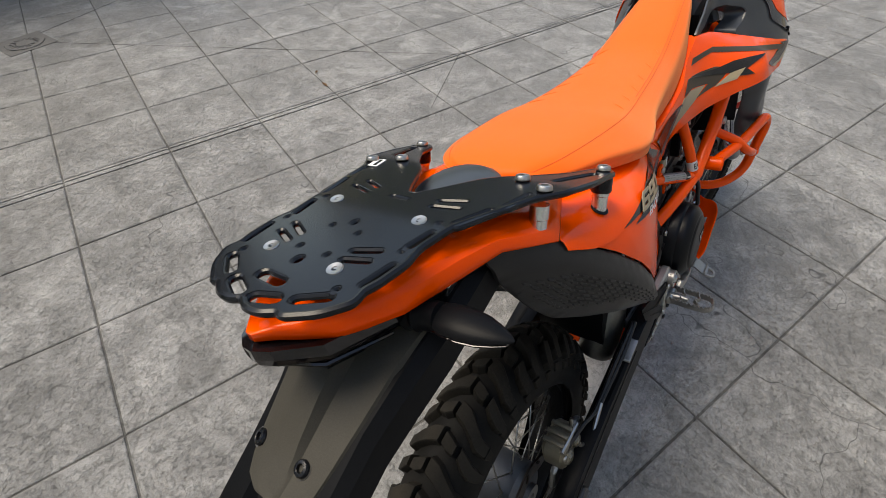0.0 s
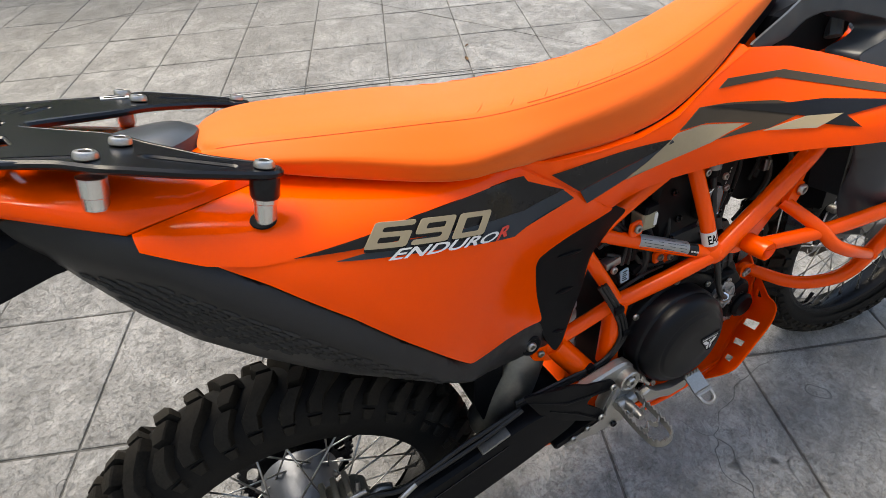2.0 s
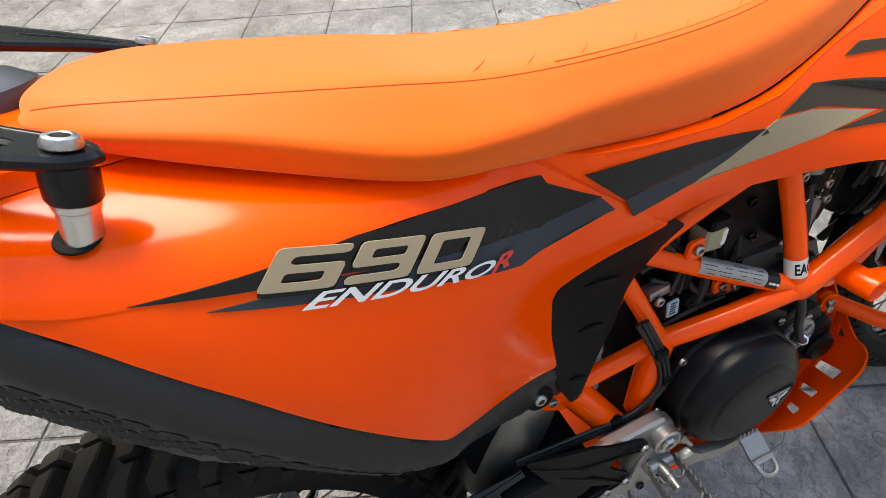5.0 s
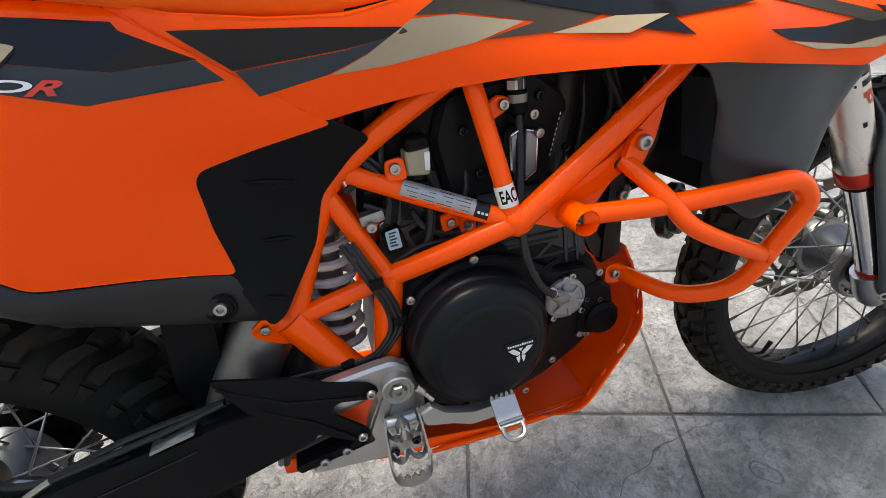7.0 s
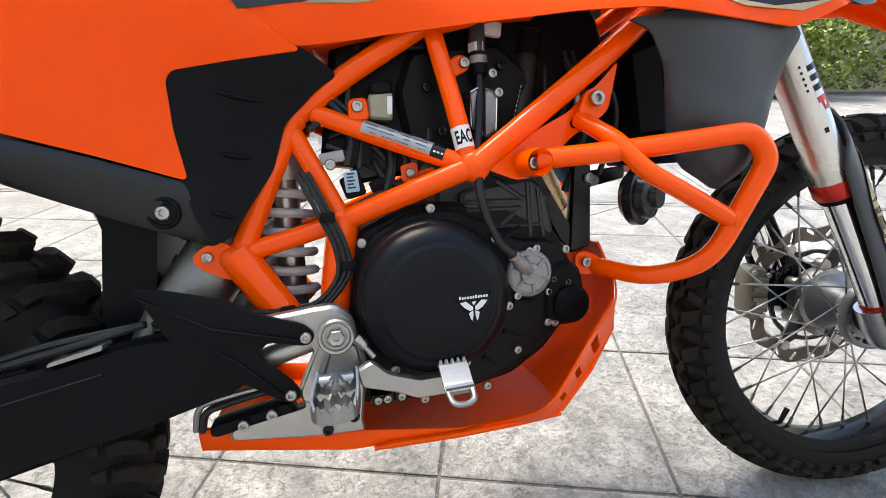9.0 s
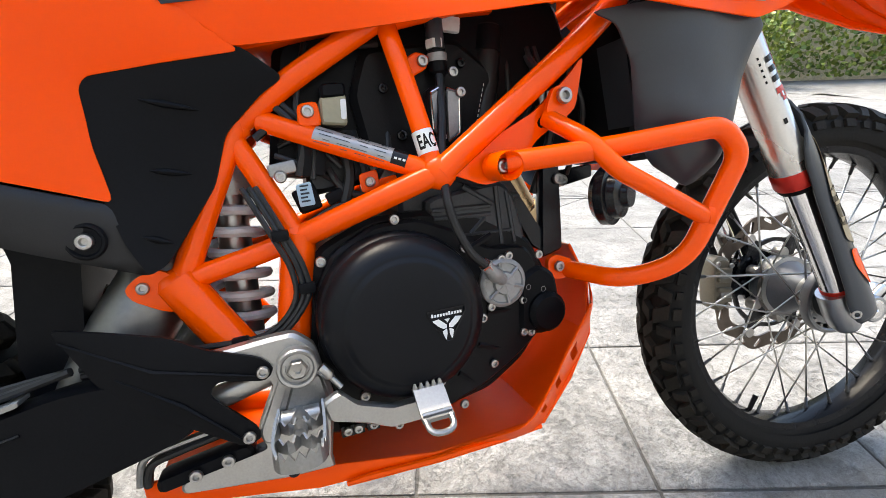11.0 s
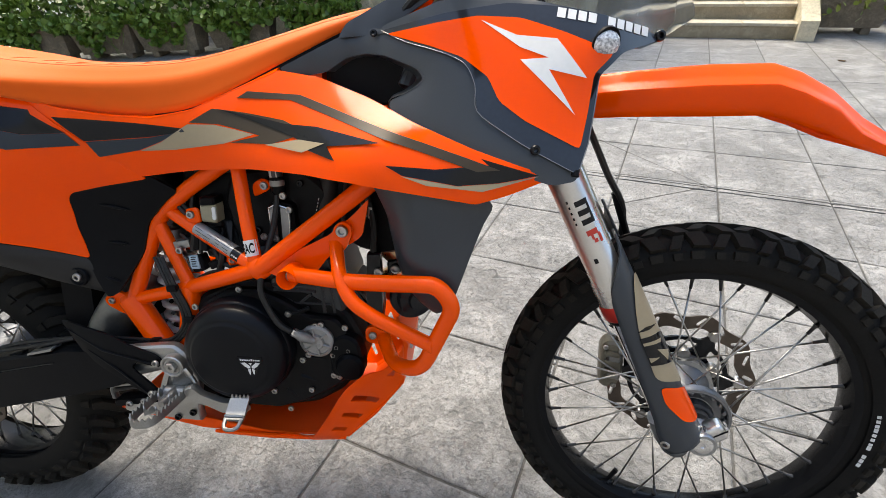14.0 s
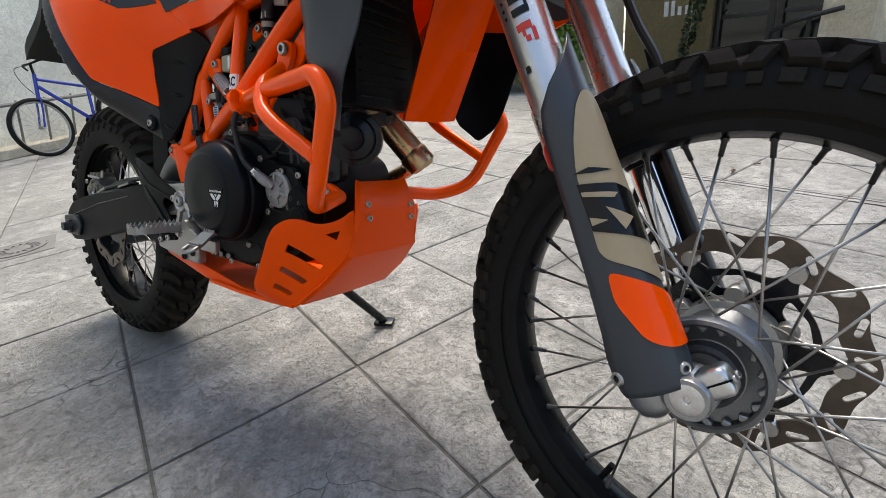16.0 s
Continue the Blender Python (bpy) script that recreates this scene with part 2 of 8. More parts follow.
def inside(p, poly):
    x, y = p
    hit = False
    for (ax, ay), (bx, by) in zip(poly, poly[1:] + poly[:1]):
        if (ay > y) != (by > y) and x < (bx - ax) * (y - ay) / (by - ay) + ax:
            hit = not hit
    return hit


def dense(poly, step):
    out = []
    for (ax, ay), (bx, by) in zip(poly, poly[1:] + poly[:1]):
        k = max(1, math.ceil(math.hypot(bx - ax, by - ay) / step))
        out += [(ax + (bx - ax) * i / k, ay + (by - ay) * i / k) for i in range(k)]
    return out


def soft_poly(poly, r=0.012, n=3):
    """A closed outline with rounded corners."""
    v = [Vector((*p, 0)) for p in poly]
    out, k = [], len(v)
    for i in range(k):
        a, b, c = v[i - 1], v[i], v[(i + 1) % k]
        s = min(r, (a - b).length * 0.45, (c - b).length * 0.45)
        p, q = b + (a - b).normalized() * s, b + (c - b).normalized() * s
        for j in range(n + 1):
            t = j / n
            w = p * (1 - t) ** 2 + b * 2 * t * (1 - t) + q * t * t
            out.append((w.x, w.y))
    return out


def sheet(bm, outline, shape, thick, step=0.02, holes=(), edge=0.002):
    """A plate with an outline and holes in (u, v), laid on shape(u, v, depth) with rounded rims."""
    loops = [dense(list(outline), step)] + [dense(list(h), step) for h in holes]
    pts, edges = [], []
    for lp in loops:
        k = len(pts)
        pts += lp
        edges += [(k + i, k + (i + 1) % len(lp)) for i in range(len(lp))]
    rim = len(pts)
    us, vs = [p[0] for p in loops[0]], [p[1] for p in loops[0]]
    nu, nv = int((max(us) - min(us)) / step), int((max(vs) - min(vs)) / step)
    for i in range(nu + 1):
        for j in range(nv + 1):
            q = (min(us) + (i + 0.5 * (j % 2)) * step, min(vs) + (j + 0.5) * step)
            if inside(q, loops[0]) and not any(inside(q, h) for h in loops[1:]):
                if min((q[0] - p[0]) ** 2 + (q[1] - p[1]) ** 2 for p in pts[:rim]) > (0.45 * step) ** 2:
                    pts.append(q)
    got, _, faces, origin, _, _ = geometry.delaunay_2d_cdt([Vector(p) for p in pts], edges, [], 0, 1e-6)
    on_rim = [any(o < rim for o in src) for src in origin]
    top = [bm.verts.new(shape(p.x, p.y, edge if on_rim[i] and edge else 0.0)) for i, p in enumerate(got)]
    low = [bm.verts.new(shape(p.x, p.y, thick)) for p in got]
    count = {}
    for f in faces:
        c = sum((got[i] for i in f), Vector((0, 0))) / len(f)
        if inside(c, loops[0]) and not any(inside(c, h) for h in loops[1:]):
            bm.faces.new([top[i] for i in f])
            bm.faces.new([low[i] for i in reversed(f)])
            for a, b in zip(f, f[1:] + f[:1]):
                count[(a, b)] = 1
    for a, b in list(count):
        if (b, a) not in count:
            bm.faces.new((top[b], top[a], low[a], low[b]))
    bmesh.ops.delete(bm, geom=[v for v in bm.verts if not v.link_faces], context="VERTS")
    return bm


def loft(bm, rings, caps=True, closed=True):
    """Skin rings of equal length."""
    vs = [[bm.verts.new(p) for p in ring] for ring in rings]
    for a, b in zip(vs, vs[1:]):
        k = len(a)
        for i in range(k if closed else k - 1):
            bm.faces.new((a[i], a[(i + 1) % k], b[(i + 1) % k], b[i]))
    if caps:
        bm.faces.new(vs[0][::-1])
        bm.faces.new(vs[-1])
    return bm


def mirrored(bm):
    """The same mesh on the other side of the bike."""
    other = bm.copy()
    bmesh.ops.scale(other, vec=(1, -1, 1), verts=other.verts)
    bmesh.ops.reverse_faces(other, faces=other.faces)
    return other


def spread(controls):
    """A smooth sheet y(x, z) through control heights (x, z, y)."""
    c = np.array(controls)
    n = len(c)

    def bend(r):
        return np.where(r > 1e-9, r * r * np.log(np.maximum(r, 1e-9)), 0)

    a = np.zeros((n + 3, n + 3))
    a[:n, :n] = bend(np.hypot(c[:, None, 0] - c[None, :, 0], c[:, None, 1] - c[None, :, 1])) + 2e-4 * np.eye(n)
    a[:n, n:] = np.c_[np.ones(n), c[:, :2]]
    a[n:, :n] = a[:n, n:].T
    w = np.linalg.solve(a, np.r_[c[:, 2], 0, 0, 0])

    def y(x, z):
        r = np.hypot(x - c[:, 0], z - c[:, 1])
        return float(bend(r) @ w[:n] + w[n] + w[n + 1] * x + w[n + 2] * z)

    return y


def text_mesh(words, shear=0.0, bold=0.0):
    """The built-in font as flat polygons, one unit wide."""
    cu = bpy.data.curves.new("writing", "FONT")
    cu.body, cu.shear, cu.offset = words, shear, bold
    ob = new("writing", cu)
    me = bpy.data.meshes.new_from_object(ob.evaluated_get(bpy.context.evaluated_depsgraph_get()))
    bpy.data.objects.remove(ob)
    xs = [v.co.x for v in me.vertices]
    ys = [v.co.y for v in me.vertices]
    w, lo = max(xs) - min(xs), min(xs)
    h = max(ys) - min(ys)
    for v in me.vertices:
        v.co.x, v.co.y = (v.co.x - lo) / w, (v.co.y - min(ys)) / h
    bm = bmesh.new()
    bm.from_mesh(me)
    return bm


def slot(x0, y0, x1, y1, r, n=5):
    """A long hole from one end to the other."""
    a, b = Vector((x0, y0)), Vector((x1, y1))
    d = (b - a).normalized()
    t = math.atan2(d.y, d.x)
    return [(b.x + r * math.cos(t - math.pi / 2 + math.pi * i / n), b.y + r * math.sin(t - math.pi / 2 + math.pi * i / n)) for i in range(n + 1)] + [(a.x + r * math.cos(t + math.pi / 2 + math.pi * i / n), a.y + r * math.sin(t + math.pi / 2 + math.pi * i / n)) for i in range(n + 1)]

# ---- the courtyard ----
def concrete(name, dark, light, scale=1.0, tone=0.0, crack=True, gloss=(0.55, 0.78)):
    """Weathered stamped concrete, patterned by place so that it runs on from piece to piece."""
    m = bpy.data.materials.new(name)
    m.use_nodes = True
    t = m.node_tree
    n, link = t.nodes, t.links.new
    p = n["Principled BSDF"]
    geo = n.new("ShaderNodeNewGeometry")

    def noise_at(s, detail, rough=0.6, twist=0.0):
        k = n.new("ShaderNodeTexNoise")
        k.inputs["Distortion"].default_value = twist
        k.inputs["Scale"].default_value, k.inputs["Detail"].default_value, k.inputs["Roughness"].default_value = s * scale, detail, rough
        link(geo.outputs["Position"], k.inputs["Vector"])
        return k.outputs[0]

    def ranged(v, a, b, c=0.0, d=1.0):
        k = n.new("ShaderNodeMapRange")
        link(v, k.inputs[0])
        for i, q in enumerate((a, b, c, d)):
            k.inputs[i + 1].default_value = q
        return k.outputs[0]

    def mixed(f, a, b):
        k = n.new("ShaderNodeMix")
        k.data_type = "RGBA"
        link(f, k.inputs[0])
        for i, q in ((6, a), (7, b)):
            if isinstance(q, tuple):
                k.inputs[i].default_value = (*q, 1)
            else:
                link(q, k.inputs[i])
        return k.outputs[2]

    broad, blotch, grain = noise_at(0.9, 6, 0.65), noise_at(6.5, 10, 0.72, 0.5), noise_at(70, 8, 0.75)
    c = mixed(ranged(blotch, 0.38, 0.62), dark, light)
    c = mixed(ranged(grain, 0.38, 0.52, 0.55, 0.0), c, tuple(q * 0.62 for q in dark))
    c = mixed(ranged(broad, 0.42, 0.62, 0.0, 0.45), c, tuple(q * 0.80 for q in dark))
    pale = noise_at(3.4, 12, 0.74, 1.0)
    c = mixed(ranged(pale, 0.50, 0.60, 0.0, 0.55), c, tuple(min(1, q * 1.18) for q in light))
    dirt = noise_at(1.9, 12, 0.74, 0.8)
    c = mixed(ranged(dirt, 0.52, 0.64, 0.0, 0.55), c, tuple(q * 0.72 for q in dark))
    smear = noise_at(14, 9, 0.8, 1.2)
    c = mixed(ranged(smear, 0.55, 0.61, 0.0, 0.55), c, tuple(q * 0.66 for q in dark))
    vein = n.new("ShaderNodeMath")
    vein.operation = "ABSOLUTE"
    half = n.new("ShaderNodeMath")
    half.operation = "SUBTRACT"
    link(noise_at(11, 13, 0.82, 0.9), half.inputs[0])
    half.inputs[1].default_value = 0.5
    link(half.outputs[0], vein.inputs[0])
    c = mixed(ranged(vein.outputs[0], 0.0, 0.026, 0.60, 0.0), c, tuple(q * 0.62 for q in dark))
    scabs = noise_at(44, 7, 0.75, 1.0)
    if crack:
        mottle, patch = noise_at(30, 7, 0.72, 0.7), noise_at(2.6, 6, 0.7, 0.6)
        for spots, a, b, most, tone_to in ((mottle, 0.50, 0.57, 0.24, tuple(min(1, q * 1.10) for q in light)), (scabs, 0.55, 0.60, 0.26, tuple(q * 0.66 for q in dark))):
            local = n.new("ShaderNodeMath")
            local.operation = "MULTIPLY"
            link(ranged(spots, a, b, 0.0, most), local.inputs[0])
            link(ranged(patch, 0.44, 0.62, 0.12, 1.0), local.inputs[1])
            c = mixed(local.outputs[0], c, tone_to)
    pits = noise_at(150, 5, 0.7)
    c = mixed(ranged(pits, 0.58, 0.66, 0.0, 0.6), c, tuple(q * 0.45 for q in dark))
    specks = noise_at(210, 4, 0.7)
    c = mixed(ranged(specks, 0.62, 0.70, 0.0, 0.3), c, tuple(min(1, q * 1.35) for q in light))
    if crack:
        v = n.new("ShaderNodeTexVoronoi")
        v.feature = "DISTANCE_TO_EDGE"
        v.inputs["Scale"].default_value = 1.7
        warp = n.new("ShaderNodeVectorMath")
        warp.operation = "MULTIPLY_ADD"
        wn = n.new("ShaderNodeTexNoise")
        wn.inputs["Scale"].default_value = 6
        link(geo.outputs["Position"], wn.inputs["Vector"])
        link(wn.outputs[1], warp.inputs[0])
        warp.inputs[1].default_value = (0.25, 0.25, 0.25)
        link(geo.outputs["Position"], warp.inputs[2])
        link(warp.outputs[0], v.inputs["Vector"])
        line = ranged(v.outputs["Distance"], 0.0, 0.0045, 1.0, 0.0)
        where = ranged(noise_at(0.8, 2), 0.51, 0.55)
        both = n.new("ShaderNodeMath")
        both.operation = "MULTIPLY"
        link(line, both.inputs[0])
        link(where, both.inputs[1])
        c = mixed(both.outputs[0], c, tuple(q * 0.35 for q in dark))
    if tone:
        info, hue = n.new("ShaderNodeObjectInfo"), n.new("ShaderNodeHueSaturation")
        link(ranged(info.outputs["Random"], 0.0, 1.0, 1 - tone, 1 + tone), hue.inputs["Value"])
        link(c, hue.inputs["Color"])
        c = hue.outputs[0]
    link(c, p.inputs["Base Color"])
    link(ranged(blotch, 0.3, 0.7, *gloss), p.inputs["Roughness"])
    add = n.new("ShaderNodeMath")
    add.operation = "ADD"
    link(blotch, add.inputs[0])
    link(grain, add.inputs[1])
    b = n.new("ShaderNodeBump")
    b.inputs["Strength"].default_value, b.inputs["Distance"].default_value = 0.9, 0.009
    more = n.new("ShaderNodeMath")
    more.operation = "SUBTRACT"
    link(add.outputs[0], more.inputs[0])
    link(ranged(scabs, 0.54, 0.60, 0.0, 0.25), more.inputs[1])
    link(more.outputs[0], b.inputs["Height"])
    link(b.outputs[0], p.inputs["Normal"])
    return m


TILE = concrete("stamped_grey_concrete", (0.150, 0.150, 0.149), (0.312, 0.312, 0.309), tone=0.07, gloss=(0.36, 0.62))
GROUT = concrete("dark_joint", (0.066, 0.065, 0.062), (0.128, 0.126, 0.120), crack=False)
CREAM = concrete("cream_render", (0.62, 0.54, 0.38), (0.74, 0.66, 0.48), 0.5, crack=False)
OLIVE_WALL = concrete("olive_brown_render", (0.165, 0.128, 0.056), (0.205, 0.160, 0.075), 0.6, crack=False)
STEP_STONE = concrete("brown_grey_step_stone", (0.33, 0.27, 0.18), (0.45, 0.38, 0.26), 1.5, crack=False)
TREAD_STONE = concrete("pale_tread_stone", (0.52, 0.46, 0.35), (0.62, 0.56, 0.44), 1.5, crack=False)
PLANTER_STONE = concrete("weathered_planter_concrete", (0.16, 0.13, 0.095), (0.30, 0.25, 0.18), 2.0, crack=False)
DOOR_BLACK = material("black_door_paint", (0.015, 0.014, 0.014), rough=0.35)
GLASS_DARK = material("dark_door_glass", (0.012, 0.014, 0.013), rough=0.05, spec=0.6)
SOIL = material("dark_soil", (0.05, 0.035, 0.022), (0.03, 0.022, 0.015), 0.9, scale=30, bump=0.5)
IRON = material("grey_cast_iron", (0.10, 0.10, 0.10), (0.15, 0.148, 0.145), 0.6, metal=0.3, scale=30)
BLUE_PAINT = material("blue_bicycle_paint", (0.012, 0.035, 0.30), (0.01, 0.03, 0.26), 0.25, coat=0.3)
GALV = material("grey_painted_rail", (0.20, 0.20, 0.19), (0.15, 0.15, 0.145), 0.5, metal=0.4)
DEAD_LEAF = material("dry_brown_leaf", (0.16, 0.09, 0.04), (0.11, 0.06, 0.03), 0.8, scale=60)


def leaf_material(name, a, b):
    m = bpy.data.materials.new(name)
    m.use_nodes = True
    t = m.node_tree
    n, link = t.nodes, t.links.new
    p = n["Principled BSDF"]
    geo, ramp = n.new("ShaderNodeNewGeometry"), n.new("ShaderNodeMix")
    ramp.data_type = "RGBA"
    link(geo.outputs["Random Per Island"], ramp.inputs[0])
    ramp.inputs[6].default_value, ramp.inputs[7].default_value = (*a, 1), (*b, 1)
    link(ramp.outputs[2], p.inputs["Base Color"])
    p.inputs["Roughness"].default_value = 0.42
    p.inputs["Subsurface Weight"].default_value = 0.0
    return m


IVY = leaf_material("ivy_leaf", (0.045, 0.105, 0.012), (0.16, 0.25, 0.04))
SHRUB = leaf_material("shrub_leaf", (0.07, 0.13, 0.016), (0.30, 0.34, 0.06))
CYPRESS = leaf_material("dark_conifer", (0.012, 0.03, 0.010), (0.03, 0.055, 0.018))

bm = bmesh.new()
bmesh.ops.create_grid(bm, x_segments=2, y_segments=2, size=60, matrix=Matrix.Translation((0, 0, -0.0052)))
ground = tagged(part("ground", bm, GROUT, None), "dark joint bed under grey stamped concrete slabs", "ground", kind="structure")


def clip(poly, normal, offset):
    """The part of a convex polygon with p . normal <= offset."""
    out = []
    for a, b in zip(poly, poly[1:] + poly[:1]):
        da, db = a[0] * normal[0] + a[1] * normal[1] - offset, b[0] * normal[0] + b[1] * normal[1] - offset
        if da <= 0:
            out.append(a)
        if (da < 0 < db) or (db < 0 < da):
            t = da / (da - db)
            out.append((a[0] + (b[0] - a[0]) * t, a[1] + (b[1] - a[1]) * t))
    return out


PITCH, JOINT = 0.465, 0.0075
ROW = Vector((0.3387, 0.9409))
BORDER = 2.299


def grid_cells(origin, angle, span):
    u = Vector((math.cos(radians(angle)), math.sin(radians(angle))))
    v = Vector((-u.y, u.x))
    h = PITCH / 2 - JOINT / 2
    for i in range(-span, span + 1):
        for j in range(-span, span + 1):
            c = Vector(origin) + u * (i + 0.5) * PITCH + v * (j + 0.5) * PITCH
            if -6.4 < c.x < 8.5 and -5.0 < c.y < 7.2:
                yield c, [tuple(c + u * a * h + v * b * h) for a, b in ((-1, -1), (1, -1), (1, 1), (-1, 1))]


g = JOINT / 2
ZONES = [((0.722, 0.168), -19.8, [(ROW, BORDER - g)]), ((0.742, 0.224), -19.8, [(-ROW, -BORDER - g)])]
whole, cut = [], []
for origin, angle, edges in ZONES:
    for c, poly in grid_cells(origin, angle, 20):
        q = poly
        for normal, offset in edges:
            q = clip(q, normal, offset) if q else q
        if len(q) >= 3:
            area = 0.5 * abs(sum(a[0] * b[1] - b[0] * a[1] for a, b in zip(q, q[1:] + q[:1])))
            if area > 0.9 * (PITCH - JOINT) ** 2:
                whole.append((c, angle))
            elif area > 0.0006:
                cut.append(q)


def slab_mesh(bm, poly, depth=0.03, edge=0.010):
    c = Vector((sum(p[0] for p in poly) / len(poly), sum(p[1] for p in poly) / len(poly)))
    rings = []
    for inset, z in ((0.0, -depth), (0.0, -0.0026), (edge * 0.5, -0.0008), (edge, 0.0)):
        rings.append([bm.verts.new((*(Vector(p) - (Vector(p) - c).normalized() * inset), z)) for p in poly])
    for a, b in zip(rings, rings[1:]):
        for i in range(len(a)):
            bm.faces.new((a[i], a[(i + 1) % len(a)], b[(i + 1) % len(a)], b[i]))
    bm.faces.new(rings[-1])


h = (PITCH - JOINT) / 2
bm = bmesh.new()
slab_mesh(bm, [(-h, -h), (h, -h), (h, h), (-h, h)])
bmesh.ops.recalc_face_normals(bm, faces=bm.faces)
tile_me = bpy.data.meshes.new("tile")
bm.to_mesh(tile_me)
bm.free()
tile_me.materials.append(TILE)
random.seed(7)
whole.sort(key=lambda k: (k[0] - Vector((0.8, 0.9))).length)
far = bmesh.new()
for k, (c, angle) in enumerate(whole):
    dz = random.uniform(-0.0012, 0.0006)
    if k < 290:
        place("tile", tile_me, ground, "", pose(c.x, c.y, dz, random.uniform(-0.08, 0.08), random.uniform(-0.08, 0.08), angle + 90 * random.randrange(4)))
    else:
        r = Matrix.Rotation(radians(angle), 2)
        slab_mesh(far, [tuple(c + r @ Vector(p)) for p in ((-h, -h), (h, -h), (h, h), (-h, h))])
for q in cut:
    slab_mesh(far, q)
for a, b, c, d in ((-40, -40, 40, -5.0), (-40, 7.2, 40, 40), (-40, -5.0, -6.4, 7.2), (8.5, -5.0, 40, 7.2)):
    slab_mesh(far, [(a, b), (c, b), (c, d), (a, d)])
bmesh.ops.translate(far, verts=far.verts, vec=(0, 0, -0.0006))
tagged(part("far_tiles", far, TILE, ground, sharp=20), "grey stamped concrete slabs", kind="stuff")

# straight saw cuts across the slabs
def saw_cut(a, b, w=0.0045):
    a, b = Vector((*a, 0)), Vector((*b, 0))
    d = b - a
    bm = block(bmesh.new(), (d.length, w, 0.004), Matrix.Translation((a + b) / 2 + Vector((0, 0, -0.0012))) @ pose(0, 0, 0, 0, 0, math.degrees(math.atan2(d.y, d.x))), 0.0, 1)
    part("saw_cut", bm, GROUT, ground)


for a, b in (((0.79, 4.05), (2.19, 1.67)), ((2.205, 1.658), (1.55, 1.41)), ((0.54, 4.22), (-0.90, 4.06)), ((0.54, 4.36), (-1.2, 7.0)), ((0.79, 4.30), (2.6, 4.75)), ((2.20, 1.66), (3.5, 1.15))):
    saw_cut(a, b)

# drain cover
drain = tagged(new("drain_cover"), "round slotted grey metal drain cover in the paving", "drain cover")
drain.matrix_world = pose(0.665, 4.20, 0.001)
holes = []
for k in range(16):
    a = 2 * math.pi * k / 16
    holes.append(slot(0.055 * math.cos(a), 0.055 * math.sin(a), 0.085 * math.cos(a), 0.085 * math.sin(a), 0.006, 3))
circle = [(0.115 * math.cos(2 * math.pi * k / 40), 0.115 * math.sin(2 * math.pi * k / 40)) for k in range(40)]
part("grate", sheet(bmesh.new(), circle, lambda u, v, d: Vector((u, v, 0.006 - d)), 0.004, 0.03, holes, 0.001), IRON, drain)
part("frame", sheet(bmesh.new(), [(-0.15, -0.15), (0.15, -0.15), (0.15, 0.15), (-0.15, 0.15)], lambda u, v, d: Vector((u, v, 0.003 - d)), 0.004, 0.05, [[(1.04 * x, 1.04 * y) for x, y in circle]], 0.001), IRON, drain)
drain2 = copy_thing(drain, pose(-1.55, 0.12, 0.001, 0, 0, -20))

# fallen leaves and crumbs
def fallen(x, y, size, turn, mat, label, cat):
    ob = tagged(new(cat), label, cat)
    ob.matrix_world = pose(x, y, 0.002, 0, 0, turn)
    bm = bmesh.new()
    rows = [[Vector((size * (u - 0.5) * 2, size * 0.42 * math.sin(math.pi * u) * s, size * 0.35 * abs(s) + size * 0.25 * (u - 0.4) ** 2)) for s in (-1, -0.5, 0, 0.5, 1)] for u in (0.02, 0.2, 0.4, 0.6, 0.8, 0.98)]
    loft(bm, rows, caps=False, closed=False)
    part("blade", bm, mat, ob)
    part("stalk", tube(bmesh.new(), [Vector((-size, 0, 0.002)), Vector((-size * 1.5, 0.003, 0.004))], 0.0009, 4), mat, ob)
    return ob


fallen(1.49, 2.24, 0.018, 30, DEAD_LEAF, "curled dry brown leaf on the paving", "leaf")
fallen(1.40, 2.08, 0.026, 80, DEAD_LEAF, "flat dry leaf on the paving", "leaf")
fallen(2.6, 3.6, 0.03, 10, DEAD_LEAF, "dry leaf near the planters", "leaf")
fallen(4.3, 4.2, 0.03, 130, DEAD_LEAF, "dry leaf near the steps", "leaf")
random.seed(23)
bm = bmesh.new()
for k in range(140):
    x, y = random.uniform(-1.5, 6.5), random.uniform(-1.5, 5.5)
    s = random.uniform(0.002, 0.006)
    bmesh.ops.create_icosphere(bm, subdivisions=1, radius=s, matrix=Matrix.Translation((x, y, s * 0.4)) @ Matrix.Diagonal((1, random.uniform(0.5, 1), 0.6, 1)))
tagged(part("grit", bm, concrete("pale_grit", (0.35, 0.33, 0.3), (0.5, 0.48, 0.44), crack=False), None), "small pale crumbs of grit on the paving", "grit", kind="stuff")

# -- the house front; its own frame runs along the wall --
FRONT = pose(-0.5, 6.2, 0, 0, 0, -18)


def wall_block(name, x0, x1, y0, y1, z0, z1, mat, label, cat="wall"):
    bm = bmesh.new()
    block(bm, (x1 - x0, y1 - y0, z1 - z0), FRONT @ Matrix.Translation(((x0 + x1) / 2, (y0 + y1) / 2, (z0 + z1) / 2)), 0.008, 1)
    return tagged(part(name, bm, mat, None), label, cat, kind="structure")


